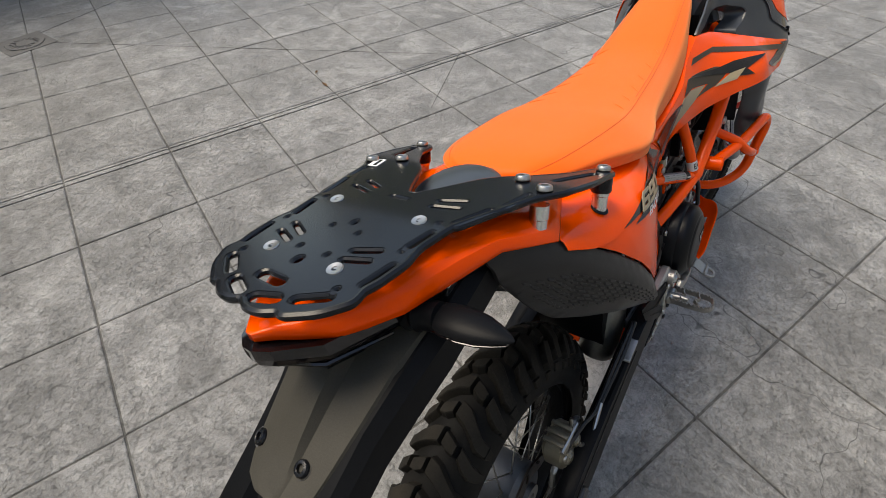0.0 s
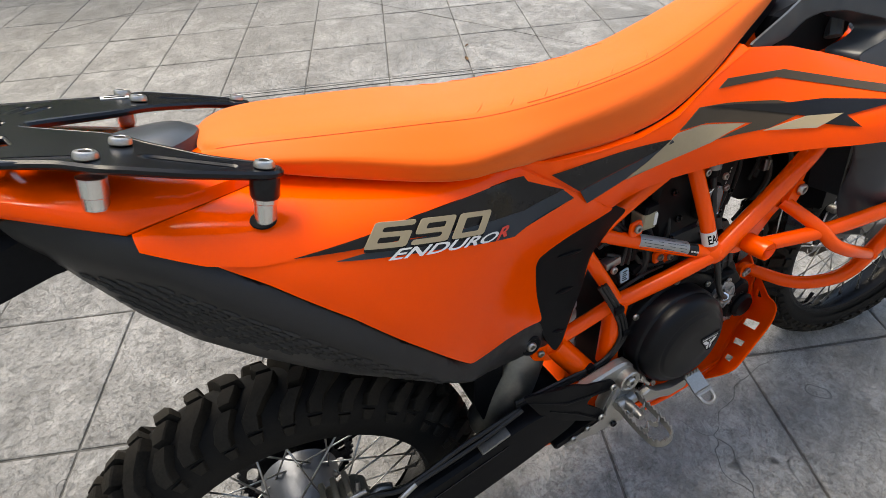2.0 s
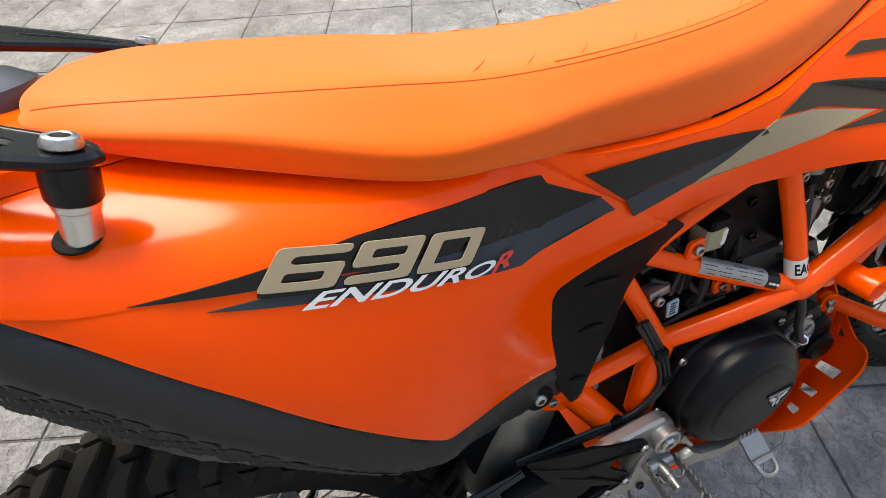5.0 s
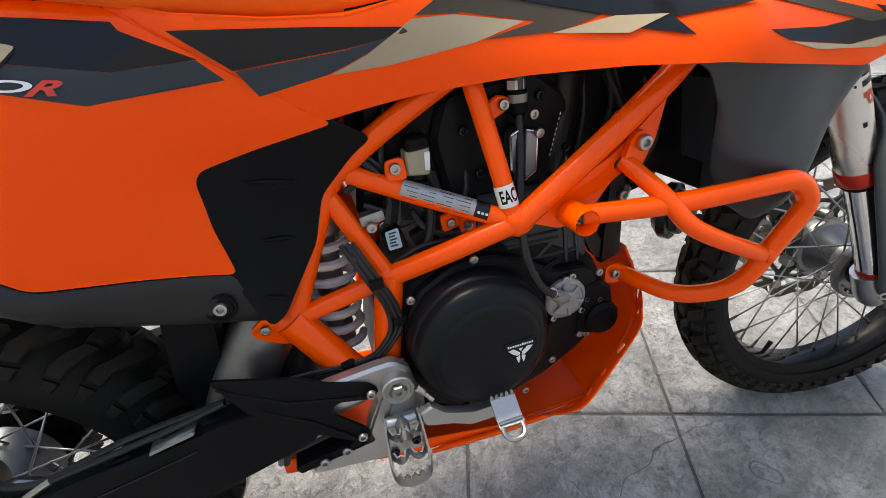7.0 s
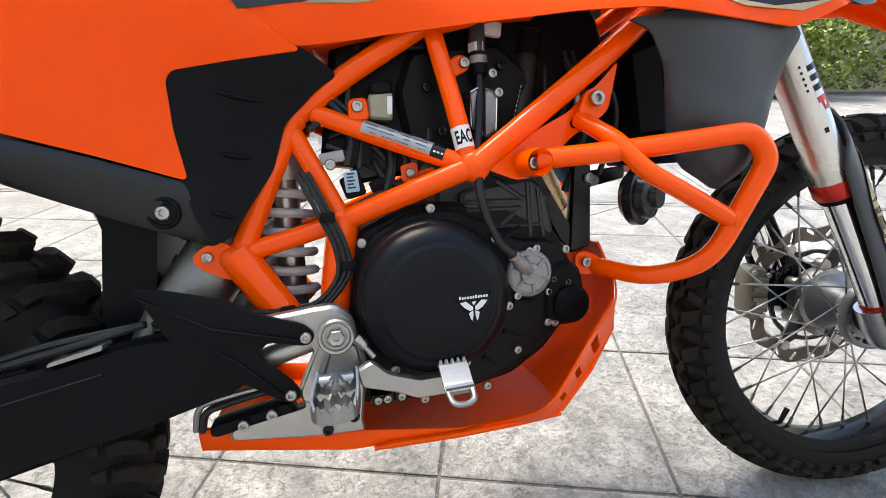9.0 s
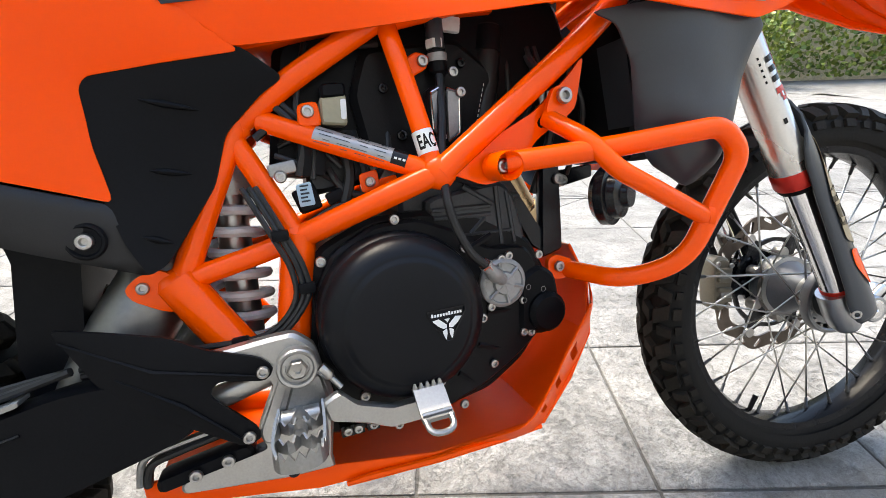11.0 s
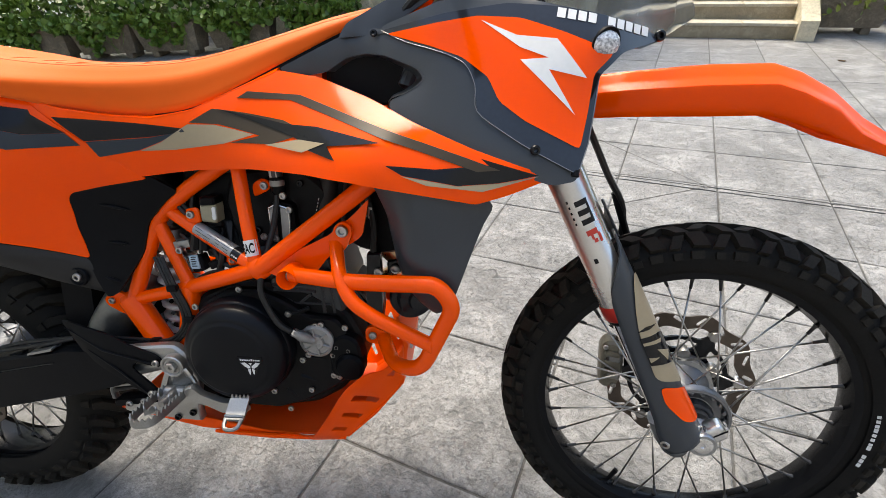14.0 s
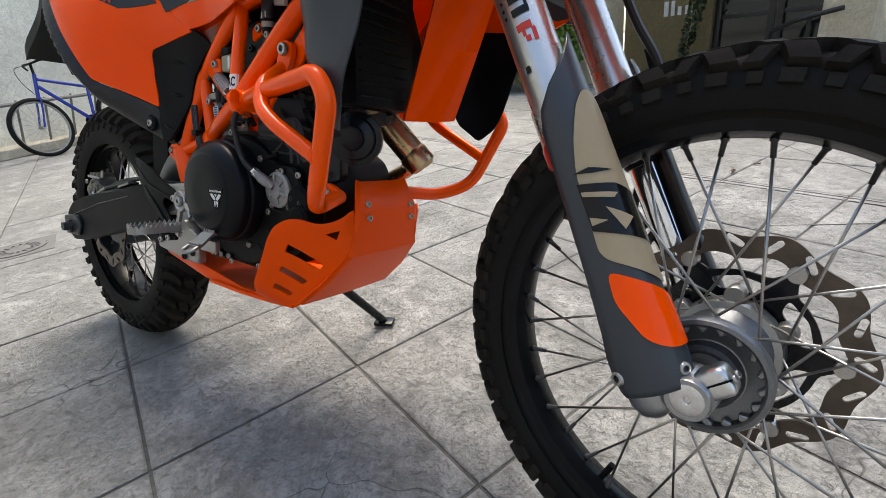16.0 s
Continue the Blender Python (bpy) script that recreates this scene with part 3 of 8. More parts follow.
wall_block("wall_1", -5.9, 0.05, 0.02, 0.60, 0, 3.4, CREAM, "cream rendered house wall")
wall_block("wall_2", 2.40, 2.80, 0.05, 1.60, 0, 3.4, CREAM, "cream rendered pillar beside the door")
wall_block("wall_3", 0.05, 1.18, 0.62, 0.9, 0, 3.4, OLIVE_WALL, "olive brown wall of the recessed entrance")
wall_block("wall_4", 0.05, 2.40, 0.10, 0.9, 2.35, 3.4, CREAM, "cream lintel over the entrance")
wall_block("wall_5", 5.10, 14.0, 4.0, 4.4, 0, 3.4, CREAM, "cream garden wall")
wall_block("threshold", 0.05, 2.40, 0.0, 0.62, 0, 0.02, TREAD_STONE, "pale worn stone threshold", "threshold")
# sign on the entrance wall, as plain bars
sign = tagged(new("sign"), "white metal lettering on the entrance wall, drawn as bars", "sign")
sign.matrix_world = FRONT @ pose(0.60, 0.612, 0.72)
for k, (w, hgt) in enumerate(((0.075, 0.17), (0.06, 0.17), (0.06, 0.10), (0.045, 0.10), (0.06, 0.14))):
    block(bm := bmesh.new(), (w * 0.8, 0.012, hgt), Matrix.Translation((0.085 * k + 0.02, 0, hgt / 2 - (0.05 if k == 4 else 0))), 0.006)
    part("letter_bar", bm, WHITE_SPRING, sign)
# glazed double door
door = tagged(new("door_1"), "black framed glass entrance door in shadow", "door", kind="structure")
door.matrix_world = FRONT @ pose(1.18, 0.72, 0.02)
for x in (0.0, 0.56, 0.64, 1.18):
    block(bm := bmesh.new(), (0.07, 0.07, 2.3), Matrix.Translation((x + 0.035, 0, 1.15)), 0.005)
    part("frame_post", bm, DOOR_BLACK, door)
for z in (0.05, 0.62, 1.25, 2.25):
    block(bm := bmesh.new(), (1.22, 0.05, 0.05), Matrix.Translation((0.61, 0.002, z)), 0.004)
    part("frame_rail", bm, DOOR_BLACK, door)
for x in (0.315, 0.91):
    block(bm := bmesh.new(), (0.50, 0.012, 2.2), Matrix.Translation((x, 0.012, 1.15)), 0.0)
    part("pane", bm, GLASS_DARK, door)
block(bm := bmesh.new(), (0.02, 0.02, 0.5), Matrix.Translation((0.30, 0.03, 0.9)), 0.004)
part("glazing_bar", bm, DOOR_BLACK, door)
rail = tagged(new("handrail"), "dark metal handrail leading down to the entrance", "handrail")
rail.matrix_world = FRONT @ pose(2.20, 0.10, 0)
part("rail", tube(bmesh.new(), rounded([(0.38, -0.12, 0.62), (0.05, -0.10, 0.56), (-0.25, 0.1, 0.46), (-0.30, 0.14, 0.20)], 0.06), 0.022, 10), DOOR_BLACK, rail)
for x, z in ((0.12, 0.56), (-0.22, 0.46)):
    part("post", tube(bmesh.new(), [Vector((x, -0.06, z)), Vector((x, -0.02, 0.0))], 0.018, 8), DOOR_BLACK, rail)

# steps between low cheek walls
for k in range(6):
    ob = tagged(new("step"), "brown-grey stone step with a pale tread", "step", "entrance steps")
    ob.matrix_world = FRONT @ pose(3.90, 0.66 + 0.30 * k, 0.16 * k)
    block(bm := bmesh.new(), (2.2, 0.34, 0.13), Matrix.Translation((0, 0.17, 0.065)), 0.004)
    part("riser", bm, STEP_STONE, ob)
    for j in range(4):
        block(bm := bmesh.new(), (0.545, 0.36, 0.032), Matrix.Translation((-0.825 + 0.55 * j, 0.165, 0.146)), 0.006)
        part("tread", bm, TREAD_STONE, ob)
for x, lab in ((2.72, "left"), (5.06, "right")):
    bm = bmesh.new()
    pts = [(0.55, 0.0), (0.55, 0.20), (2.6, 1.30), (2.6, 0.0)]
    loft(bm, [[FRONT @ Vector((x + dx, y, z)) for y, z in pts] for dx in (-0.085, 0.085)])
    tagged(part("stair_wall", bm, CREAM, None), "cream sloping side wall of the entrance steps", "wall", kind="structure")

# planters with ivy and shrubs
def leaf_cloud(bm, count, where, size, droop=0.5):
    for _ in range(count):
        p = where()
        s = size * random.uniform(0.55, 1.25)
        m = Matrix.Translation(p) @ pose(0, 0, 0, random.uniform(20, 100), random.uniform(-35, 35), random.uniform(0, 360))
        shape = ((0, -0.45, 0.0), (0.42, -0.28, 0.06), (0.46, 0.12, 0.03), (0.0, 0.62, -0.08), (-0.46, 0.12, 0.03), (-0.42, -0.28, 0.06))
        v = [bm.verts.new(m @ Vector((a * s, b * s, c * s))) for a, b, c in shape]
        bm.faces.new((v[0], v[1], v[2], v[3]))
        bm.faces.new((v[0], v[3], v[4], v[5]))


def planter(x, y, turn, length, label, cloud=True):
    ob = tagged(new("planter"), label, "planter", "planters along the house")
    ob.matrix_world = pose(x, y, 0, 0, 0, turn)
    bm = bmesh.new()
    loft(bm, [[Vector((sx * (length / 2 - t), sy * (0.19 - t), z)) for sx, sy in ((-1, -1), (1, -1), (1, 1), (-1, 1))] for z, t in ((0.07, 0.05), (0.37, 0.0), (0.40, 0.0), (0.40, 0.035), (0.34, 0.04))])
    part("box", bm, PLANTER_STONE, ob)
    for sx in (-1, 1):
        block(bm := bmesh.new(), (0.09, 0.26, 0.08), Matrix.Translation((sx * (length / 2 - 0.16), 0, 0.04)), 0.01)
        part("foot", bm, PLANTER_STONE, ob)
    bm = bmesh.new()
    bmesh.ops.create_grid(bm, x_segments=6, y_segments=3, size=1, matrix=Matrix.Translation((0, 0, 0.345)) @ Matrix.Diagonal((length / 2 - 0.045, 0.145, 1, 1)))
    part("soil", bm, SOIL, ob)
    return ob


random.seed(31)
spots = [(-5.45, 5.42, 5), (-4.60, 5.50, 5), (-3.75, 5.60, 3), (-2.93, 5.66, 2), (-2.05, 5.80, 6), (-1.10, 5.92, 16)]
for x, y, a in spots:
    planter(x, y, a, 0.80, "weathered concrete planter box with ivy hanging over it")


def ivy_spot():
    x = random.uniform(-5.95, -0.55)
    base = 5.62 + 0.11 * (x + 3.7)
    r = random.random()
    if r < 0.40:
        edge = 0.14 * math.sin(x * 7.0) + 0.08 * math.sin(x * 17 + 1)
        return Vector((x, base - 0.20 - random.uniform(0, 0.10), random.uniform(0.27 + edge, 0.50)))
    if r < 0.8:
        return Vector((x, base + random.uniform(-0.25, 0.45), random.uniform(0.40, 0.85) + 0.1 * math.sin(x * 4)))
    return Vector((x, base + random.uniform(0.15, 0.5), random.uniform(0.6, 1.7)))


bm = bmesh.new()
leaf_cloud(bm, 9000, ivy_spot, 0.075)
for k in range(40):
    p = ivy_spot()
    tube(bm, curve_through([p, p + Vector((random.uniform(-0.1, 0.1), 0.02, -0.1)), p + Vector((random.uniform(-0.2, 0.2), 0.05, -0.25))], 3), 0.003, 4)
tagged(part("ivy", bm, IVY, None, sharp=180), "dense green ivy spilling over the planters", "ivy", kind="stuff")
FAR_SPOTS = [(5.05, 5.62, -18), (6.0, 6.3, -18), (7.1, 6.7, -18), (8.1, 6.3, -30)]
for x, y, a in FAR_SPOTS:
    planter(x, y, a, 0.80, "concrete planter box with a leafy shrub")


def shrub_spot():
    x, y, _ = random.choice(FAR_SPOTS + [(6.6, 6.9, 0), (7.6, 7.0, 0), (8.8, 6.0, 0), (8.4, 7.0, 0)])
    a, r = random.uniform(0, 6.283), random.random() ** 0.5
    top = random.uniform(0.0, 1.0)
    w = 0.62 * (0.6 + 0.4 * math.sin(3 * a + x))
    return Vector((x + w * r * math.cos(a), y + 0.45 * r * math.sin(a), 0.28 + 1.5 * top * (1 - 0.35 * r) + 0.12 * math.sin(5 * a)))


bm = bmesh.new()
leaf_cloud(bm, 7500, shrub_spot, 0.07)
for x, y, a in FAR_SPOTS:
    for k in range(7):
        t = random.uniform(0, 6.28)
        tube(bm, curve_through([Vector((x, y, 0.34)), Vector((x + 0.15 * math.cos(t), y + 0.12 * math.sin(t), 0.8)), Vector((x + 0.35 * math.cos(t), y + 0.3 * math.sin(t), 1.4))], 4), [0.014 - 0.0012 * i for i in range(9)], 5)
tagged(part("shrubs", bm, SHRUB, None, sharp=180), "loose yellow-green shrubs in the far planters", "shrub", kind="stuff")


def hedge_spot():
    x = random.uniform(5.6, 13.5)
    return FRONT @ Vector((x, 3.75 - abs(random.gauss(0, 0.16)), random.uniform(0.1, 2.3)))


bm = bmesh.new()
leaf_cloud(bm, 6500, hedge_spot, 0.085)
tagged(part("hedge", bm, SHRUB, None, sharp=180), "tall yellow-green hedge along the garden wall", "hedge", kind="stuff")
# slim conifer leaning in the entrance
tree = tagged(new("conifer"), "slim dark conifer leaning in the entrance", "tree")
tree.matrix_world = FRONT @ pose(0.92, 0.42, 0.02, 0, 12, 0)
part("trunk", tube(bmesh.new(), [Vector((0, 0, 0)), Vector((0, 0, 1.6))], [0.018, 0.008], 7), STEP_STONE, tree)
bm = bmesh.new()


def conifer_spot():
    z = random.uniform(0.12, 1.75)
    a, r = random.uniform(0, 6.28), random.random() ** 0.5 * 0.085 * min(1.0, z * 2.2)
    return Vector((r * math.cos(a), r * math.sin(a), z))


leaf_cloud(bm, 900, conifer_spot, 0.045)
part("crown", bm, CYPRESS, tree, sharp=180)

# -- far end: wall, kerb, cycle rack and bicycle --
def plain_block(name, size, m, mat, label, cat):
    bm = bmesh.new()
    block(bm, size, m, 0.01, 1)
    return tagged(part(name, bm, mat, None), label, cat, kind="structure")


PALE = concrete("pale_cream_render", (0.74, 0.71, 0.60), (0.82, 0.79, 0.68), 0.5, crack=False)
GREY_WALL = concrete("grey_render", (0.30, 0.305, 0.31), (0.40, 0.405, 0.41), 0.5, crack=False)
# the unseen upper part is made up, to cut sky light on the paving
plain_block("wall_6", (0.3, 20.0, 8.0), pose(-6.95, 2.0, 4.0, 0, 0, 12), PALE, "pale cream boundary wall", "wall")
plain_block("kerb", (0.5, 16.0, 0.12), pose(-6.55, 2.0, 0.06, 0, 0, 12), TREAD_STONE, "worn stone kerb along the wall", "kerb")
# unseen wall, added to block sky light from the -y side
plain_block("wall_7", (30.0, 0.3, 7.0), pose(2.0, -7.0, 3.5), GREY_WALL, "unseen grey wall added to shade the near side", "wall")
plain_block("wall_8", (0.3, 22.0, 3.0), pose(13.5, -2.0, 1.5), CREAM, "cream courtyard wall", "wall")
cycle_rack = tagged(new("cycle_rack"), "grey metal cycle rack fixed before the wall", "cycle rack")
cycle_rack.matrix_world = pose(-6.15, 1.95, 0, 0, 0, 102)
part("rail", tube(bmesh.new(), [Vector((-2.0, 0, 0.62)), Vector((2.0, 0, 0.62))], 0.022, 8), GALV, cycle_rack)
for k in range(13):
    x = -1.95 + 0.325 * k
    part("hoop", tube(bmesh.new(), rounded([(x, 0, 0.62), (x + 0.02, 0.05, 0.66), (x + 0.05, 0.38, 0.02)], 0.05), 0.014, 8), GALV, cycle_rack)
for x in (-1.9, 1.9):
    part("post", tube(bmesh.new(), [Vector((x, 0, 0)), Vector((x, 0, 0.62))], 0.02, 8), GALV, cycle_rack)


def bicycle(m):
    ob = tagged(new("bicycle"), "blue city bicycle leaning at the cycle rack", "bicycle")
    ob.matrix_world = m
    for x, name in ((0.0, "rear_wheel"), (1.02, "front_wheel")):
        w = part(name, lathe(bmesh.new(), [(0.295, -0.016), (0.312, -0.021), (0.335, -0.012), (0.335, 0.012), (0.312, 0.021), (0.295, 0.016)], 40, closed=True), RUBBER, ob, m=pose(x, 0, 0.335))
        part("rim", lathe(bmesh.new(), [(0.281, -0.013), (0.297, -0.015), (0.297, 0.015), (0.281, 0.013)], 40, closed=True), ALU, w)
        part("hub", lathe(bmesh.new(), [(0.0, -0.05), (0.02, -0.04), (0.02, 0.04), (0.0, 0.05)], 10), ALU, w)
        me = spoke_mesh_simple(0.28)
        for k in range(18):
            place("spoke", me, w, "", Matrix.Rotation(2 * math.pi * k / 18, 4, "Y"))
    for a, b, r in (((0.40, 0, 0.30), (0.30, 0, 0.80), 0.018), ((0.40, 0, 0.30), (0.86, 0, 0.78), 0.021), ((0.32, 0, 0.72), (0.84, 0, 0.86), 0.018), ((0.84, 0, 0.92), (0.92, 0, 0.64), 0.02), ((0.0, 0, 0.335), (0.40, 0, 0.30), 0.012), ((0.0, 0, 0.335), (0.32, 0, 0.74), 0.01)):
        part("frame_tube", tube(bmesh.new(), [Vector(a), Vector(b)], r, 10), BLUE_PAINT, ob)
    for s in (-1, 1):
        part("fork_blade", tube(bmesh.new(), curve_through([(0.915, s * 0.045, 0.66), (0.96, s * 0.05, 0.5), (1.02, s * 0.05, 0.335)], 4), 0.011, 8), BLUE_PAINT, ob)
    bar = part("handlebar", tube(bmesh.new(), curve_through([(0.72, -0.30, 1.0), (0.80, -0.2, 1.04), (0.84, 0, 1.03), (0.80, 0.2, 1.04), (0.72, 0.30, 1.0)], 5), 0.012, 8), BLACK, ob)
    part("stem", tube(bmesh.new(), [Vector((0.845, 0, 0.90)), Vector((0.83, 0, 1.03))], 0.015, 8), BLACK, ob)
    part("seat", loft(bmesh.new(), [[Vector((x, w * math.cos(a), 0.90 + 0.03 * math.sin(a))) for a in [2 * math.pi * i / 10 for i in range(10)]] for x, w in ((0.17, 0.05), (0.22, 0.085), (0.30, 0.05), (0.42, 0.02))]), BLACK, ob)
    part("seat_post", tube(bmesh.new(), [Vector((0.30, 0, 0.80)), Vector((0.285, 0, 0.90))], 0.013, 8), ALU, ob)
    part("crank", lathe(bmesh.new(), [(0.02, -0.05), (0.09, -0.05), (0.09, -0.045), (0.02, -0.045)], 24, Matrix.Translation((0.40, 0, 0.30)), True), BLACK, ob)
    part("brake_cable", tube(bmesh.new(), curve_through([(0.80, -0.15, 1.03), (0.95, -0.12, 1.0), (0.98, -0.05, 0.85), (0.93, 0, 0.70)], 5), 0.004, 6), DARK_TUBE, ob)
    return ob


def spoke_mesh_simple(r):
    bm = tube(bmesh.new(), [Vector((0.015, 0.02, 0)), Vector((r, 0, 0))], 0.0014, 5)
    tube(bm, [Vector((-0.015, -0.02, 0)), Vector((-r, 0, 0))], 0.0014, 5)
    me = bpy.data.meshes.new("spoke")
    bm.to_mesh(me)
    bm.free()
    me.materials.append(STEEL)
    return me


bicycle(pose(-5.75, 2.62, 0, 5, 0, -78))

# ---- the motorcycle ----
LEAN_ANGLE = -14.2
bike = tagged(new("motorcycle"), "orange and black enduro motorcycle leaning on its side stand", "motorcycle")
bike.matrix_world = pose(0, 0, 0, LEAN_ANGLE)

# the flank of the bodywork: y over (x, z), right side
flank = spread([(-0.26, 1.02, -0.055), (-0.068, 1.01, -0.106), (0.02, 0.986, -0.139), (0.189, 0.916, -0.171), (0.338, 0.884, -0.143), (0.352, 0.854, -0.145), (0.267, 0.716, -0.176), (0.378, 0.916, -0.112), (0.414, 0.761, -0.112), (0.419, 0.645, -0.11), (0.595, 0.753, -0.09), (0.544, 0.789, -0.105), (0.44, 0.885, -0.12), (0.661, 0.862, -0.112), (0.729, 0.908, -0.098), (0.793, 0.944, -0.091), (0.884, 0.847, -0.176), (0.964, 0.847, -0.206), (0.978, 0.82, -0.214), (1.096, 0.772, -0.233), (1.164, 0.839, -0.227), (1.189, 0.806, -0.230), (0.963, 0.886, -0.150), (0.85, 0.913, -0.115)])
mask_side = spread([(0.948, 0.98, -0.10), (1.145, 0.83, -0.224), (1.213, 0.807, -0.228), (1.251, 0.959, -0.167), (1.24, 0.885, -0.19), (1.333, 0.965, -0.10), (1.05, 1.03, -0.12), (0.963, 0.89, -0.14), (1.06, 0.86, -0.19)])


def on(side, lift=0.0):
    """Lay (x, z) on a flank, lifted outwards; depth goes inwards."""
    return lambda x, z, d: Vector((x, side(x, z) - lift + d, z))


def decal(name, outline, side, mat, parent, lift=0.0008, label=""):
    cx, cz = sum(p[0] for p in outline) / len(outline), sum(p[1] for p in outline) / len(outline)
    outline = [(cx + (x - cx) * 1.012, cz + (z - cz) * 1.03) for x, z in outline]
    lift += 0.00005 * (len(parent.children) % 12)
    bm = sheet(bmesh.new(), outline, on(side, lift), 0.0008, 0.012, edge=0)
    return part(name, bm, mat, parent, label)


# bolts: one mesh for each head
def bolt_mesh(mat):
    bm = bmesh.new()
    lathe(bm, [(0.0, 0.0035), (0.0, 0.0035)][:1] + [(0.5, 0.0), (0.9, 0.0), (1.0, -0.12), (0.97, -0.42), (0.84, -0.64), (0.54, -0.70), (0.47, -0.66), (0.43, -0.06), (0.0, -0.05)], 14)
    me = bpy.data.meshes.new("bolt")
    bmesh.ops.recalc_face_normals(bm, faces=bm.faces)
    bm.to_mesh(me)
    bm.free()
    me.materials.append(mat)
    me.polygons.foreach_set("use_smooth", [True] * len(me.polygons))
    me.set_sharp_from_angle(angle=radians(40))
    return me


BOLT, DARK_BOLT = bolt_mesh(STEEL), bolt_mesh(BLACK_POWDER)


def bolt(parent, p, r=0.007, out=(0, -1, 0), me=None):
    q = Vector((0, -1, 0)).rotation_difference(Vector(out))
    return place("bolt", me or BOLT, parent, "", Matrix.LocRotScale(p, q, (r, r, r)))


# -- bodywork --
REAR_PANEL = [(0.018, 0.984), (0.06, 0.959), (0.10, 0.945), (0.15, 0.937), (0.20, 0.931), (0.25, 0.923), (0.30, 0.914), (0.345, 0.916), (0.378, 0.919), (0.447, 0.867), (0.553, 0.784), (0.474, 0.773), (0.419, 0.763), (0.412, 0.753), (0.412, 0.70), (0.419, 0.647), (0.34, 0.679), (0.273, 0.704), (0.22, 0.776), (0.158, 0.855), (0.10, 0.916), (0.055, 0.955)]
SHROUD = [(0.793, 0.944), (0.86, 0.932), (0.935, 0.904), (1.01, 0.87), (1.09, 0.838), (1.189, 0.806), (1.13, 0.783), (1.092, 0.772), (1.0, 0.786), (0.93, 0.797), (0.85, 0.803), (0.75, 0.804), (0.65, 0.799), (0.546, 0.788), (0.468, 0.852), (0.390, 0.916), (0.44, 0.899), (0.514, 0.887), (0.586, 0.881), (0.653, 0.891), (0.714, 0.916)]
INSERT = [(0.592, 0.760), (0.552, 0.790), (0.475, 0.780), (0.412, 0.770), (0.403, 0.756), (0.403, 0.708), (0.412, 0.645), (0.422, 0.605), (0.436, 0.574), (0.452, 0.580), (0.463, 0.594), (0.507, 0.654), (0.525, 0.706), (0.566, 0.744)]
SILENCER = [(-0.070, 1.016), (-0.03, 1.010), (0.022, 0.982), (0.056, 0.952), (0.10, 0.913), (0.158, 0.852), (0.22, 0.773), (0.272, 0.701), (0.34, 0.676), (0.418, 0.645), (0.430, 0.605), (0.442, 0.575), (0.430, 0.571), (0.353, 0.609), (0.27, 0.655), (0.212, 0.712), (0.160, 0.756), (0.109, 0.796), (0.060, 0.824), (0.015, 0.856), (-0.016, 0.900), (-0.045, 0.955), (-0.062, 0.996)]


def silencer_top(x):
    return float(np.interp(x, [-0.07, 0.022, 0.056, 0.10, 0.158, 0.22, 0.272, 0.34, 0.42], [1.016, 0.982, 0.952, 0.913, 0.852, 0.773, 0.701, 0.676, 0.645]))


def silencer_low(x):
    return float(np.interp(x, [-0.062, -0.045, -0.016, 0.015, 0.060, 0.109, 0.160, 0.212, 0.27, 0.353, 0.43], [0.996, 0.955, 0.900, 0.856, 0.824, 0.796, 0.756, 0.712, 0.655, 0.609, 0.571]))


def silencer_side(x, z):
    """A flat bevel below the panel's edge, a crest, then a face that draws in towards its lower edge."""
    top, low = silencer_top(x), silencer_low(x)
    crest = top - float(np.interp(x, [-0.07, 0.02, 0.10, 0.22, 0.272, 0.34], [0.012, 0.030, 0.036, 0.034, 0.018, 0.012]))
    edge = flank(x, top)
    out = edge - 0.012 * float(np.interp(x, [-0.05, 0.02, 0.16, 0.24, 0.30], [0.2, 1.0, 1.0, 0.7, 0.0]))
    under = float(np.interp(x, [-0.07, -0.016, 0.015, 0.060, 0.109, 0.146, 0.212, 0.27, 0.353, 0.43], [-0.098, -0.118, -0.126, -0.148, -0.172, -0.176, -0.172, -0.156, -0.124, -0.096]))
    if z >= crest:
        y = edge + (out - edge) * min(1.0, (top - z) / (top - crest))
    else:
        y = out + (under - out) * min(1.3, (crest - z) / max(0.02, crest - low)) ** 1.5
    return y + 0.003


def lip(outline, side, thick, step=0.018, edge=0.003):
    return sheet(bmesh.new(), outline, on(side), thick, step, edge=edge)


def shelf(bm, n=32, m=10):
    """The panel's rounded top, from its shoulder in to the tail seam and the seat."""
    grid = []
    for i in range(n + 1):
        x = 0.020 + (0.352 - 0.020) * i / n
        zo = float(np.interp(x, [0.018, 0.06, 0.10, 0.15, 0.20, 0.25, 0.30, 0.352], [0.984, 0.959, 0.945, 0.937, 0.931, 0.923, 0.914, 0.917])) - 0.011
        yo = flank(x, zo) - 0.0003
        yi = float(np.interp(x, [0.018, 0.15, 0.20, 0.30, 0.36], [-0.136, -0.080, -0.098, -0.118, -0.105]))
        zi = float(np.interp(x, [0.018, 0.15, 0.20, 0.30, 0.36], [0.985, 0.976, 0.960, 0.931, 0.921]))
        lift = 0.62 * (zi - zo) + 0.003
        slope = (flank(x, zo) - flank(x, zo - 0.006)) / 0.006
        row = []
        for j in range(m + 1):
            t = j / m
            a, b, c = (1 - t) ** 2, 2 * t * (1 - t), t * t
            row.append(bm.verts.new((x, yo * a + (yo + slope * lift) * b + yi * c, zo * a + (zo + lift) * b + zi * c)))
        grid.append(row)
    for p, q in zip(grid, grid[1:]):
        for j in range(m):
            bm.faces.new((p[j], p[j + 1], q[j + 1], q[j]))
    return bm


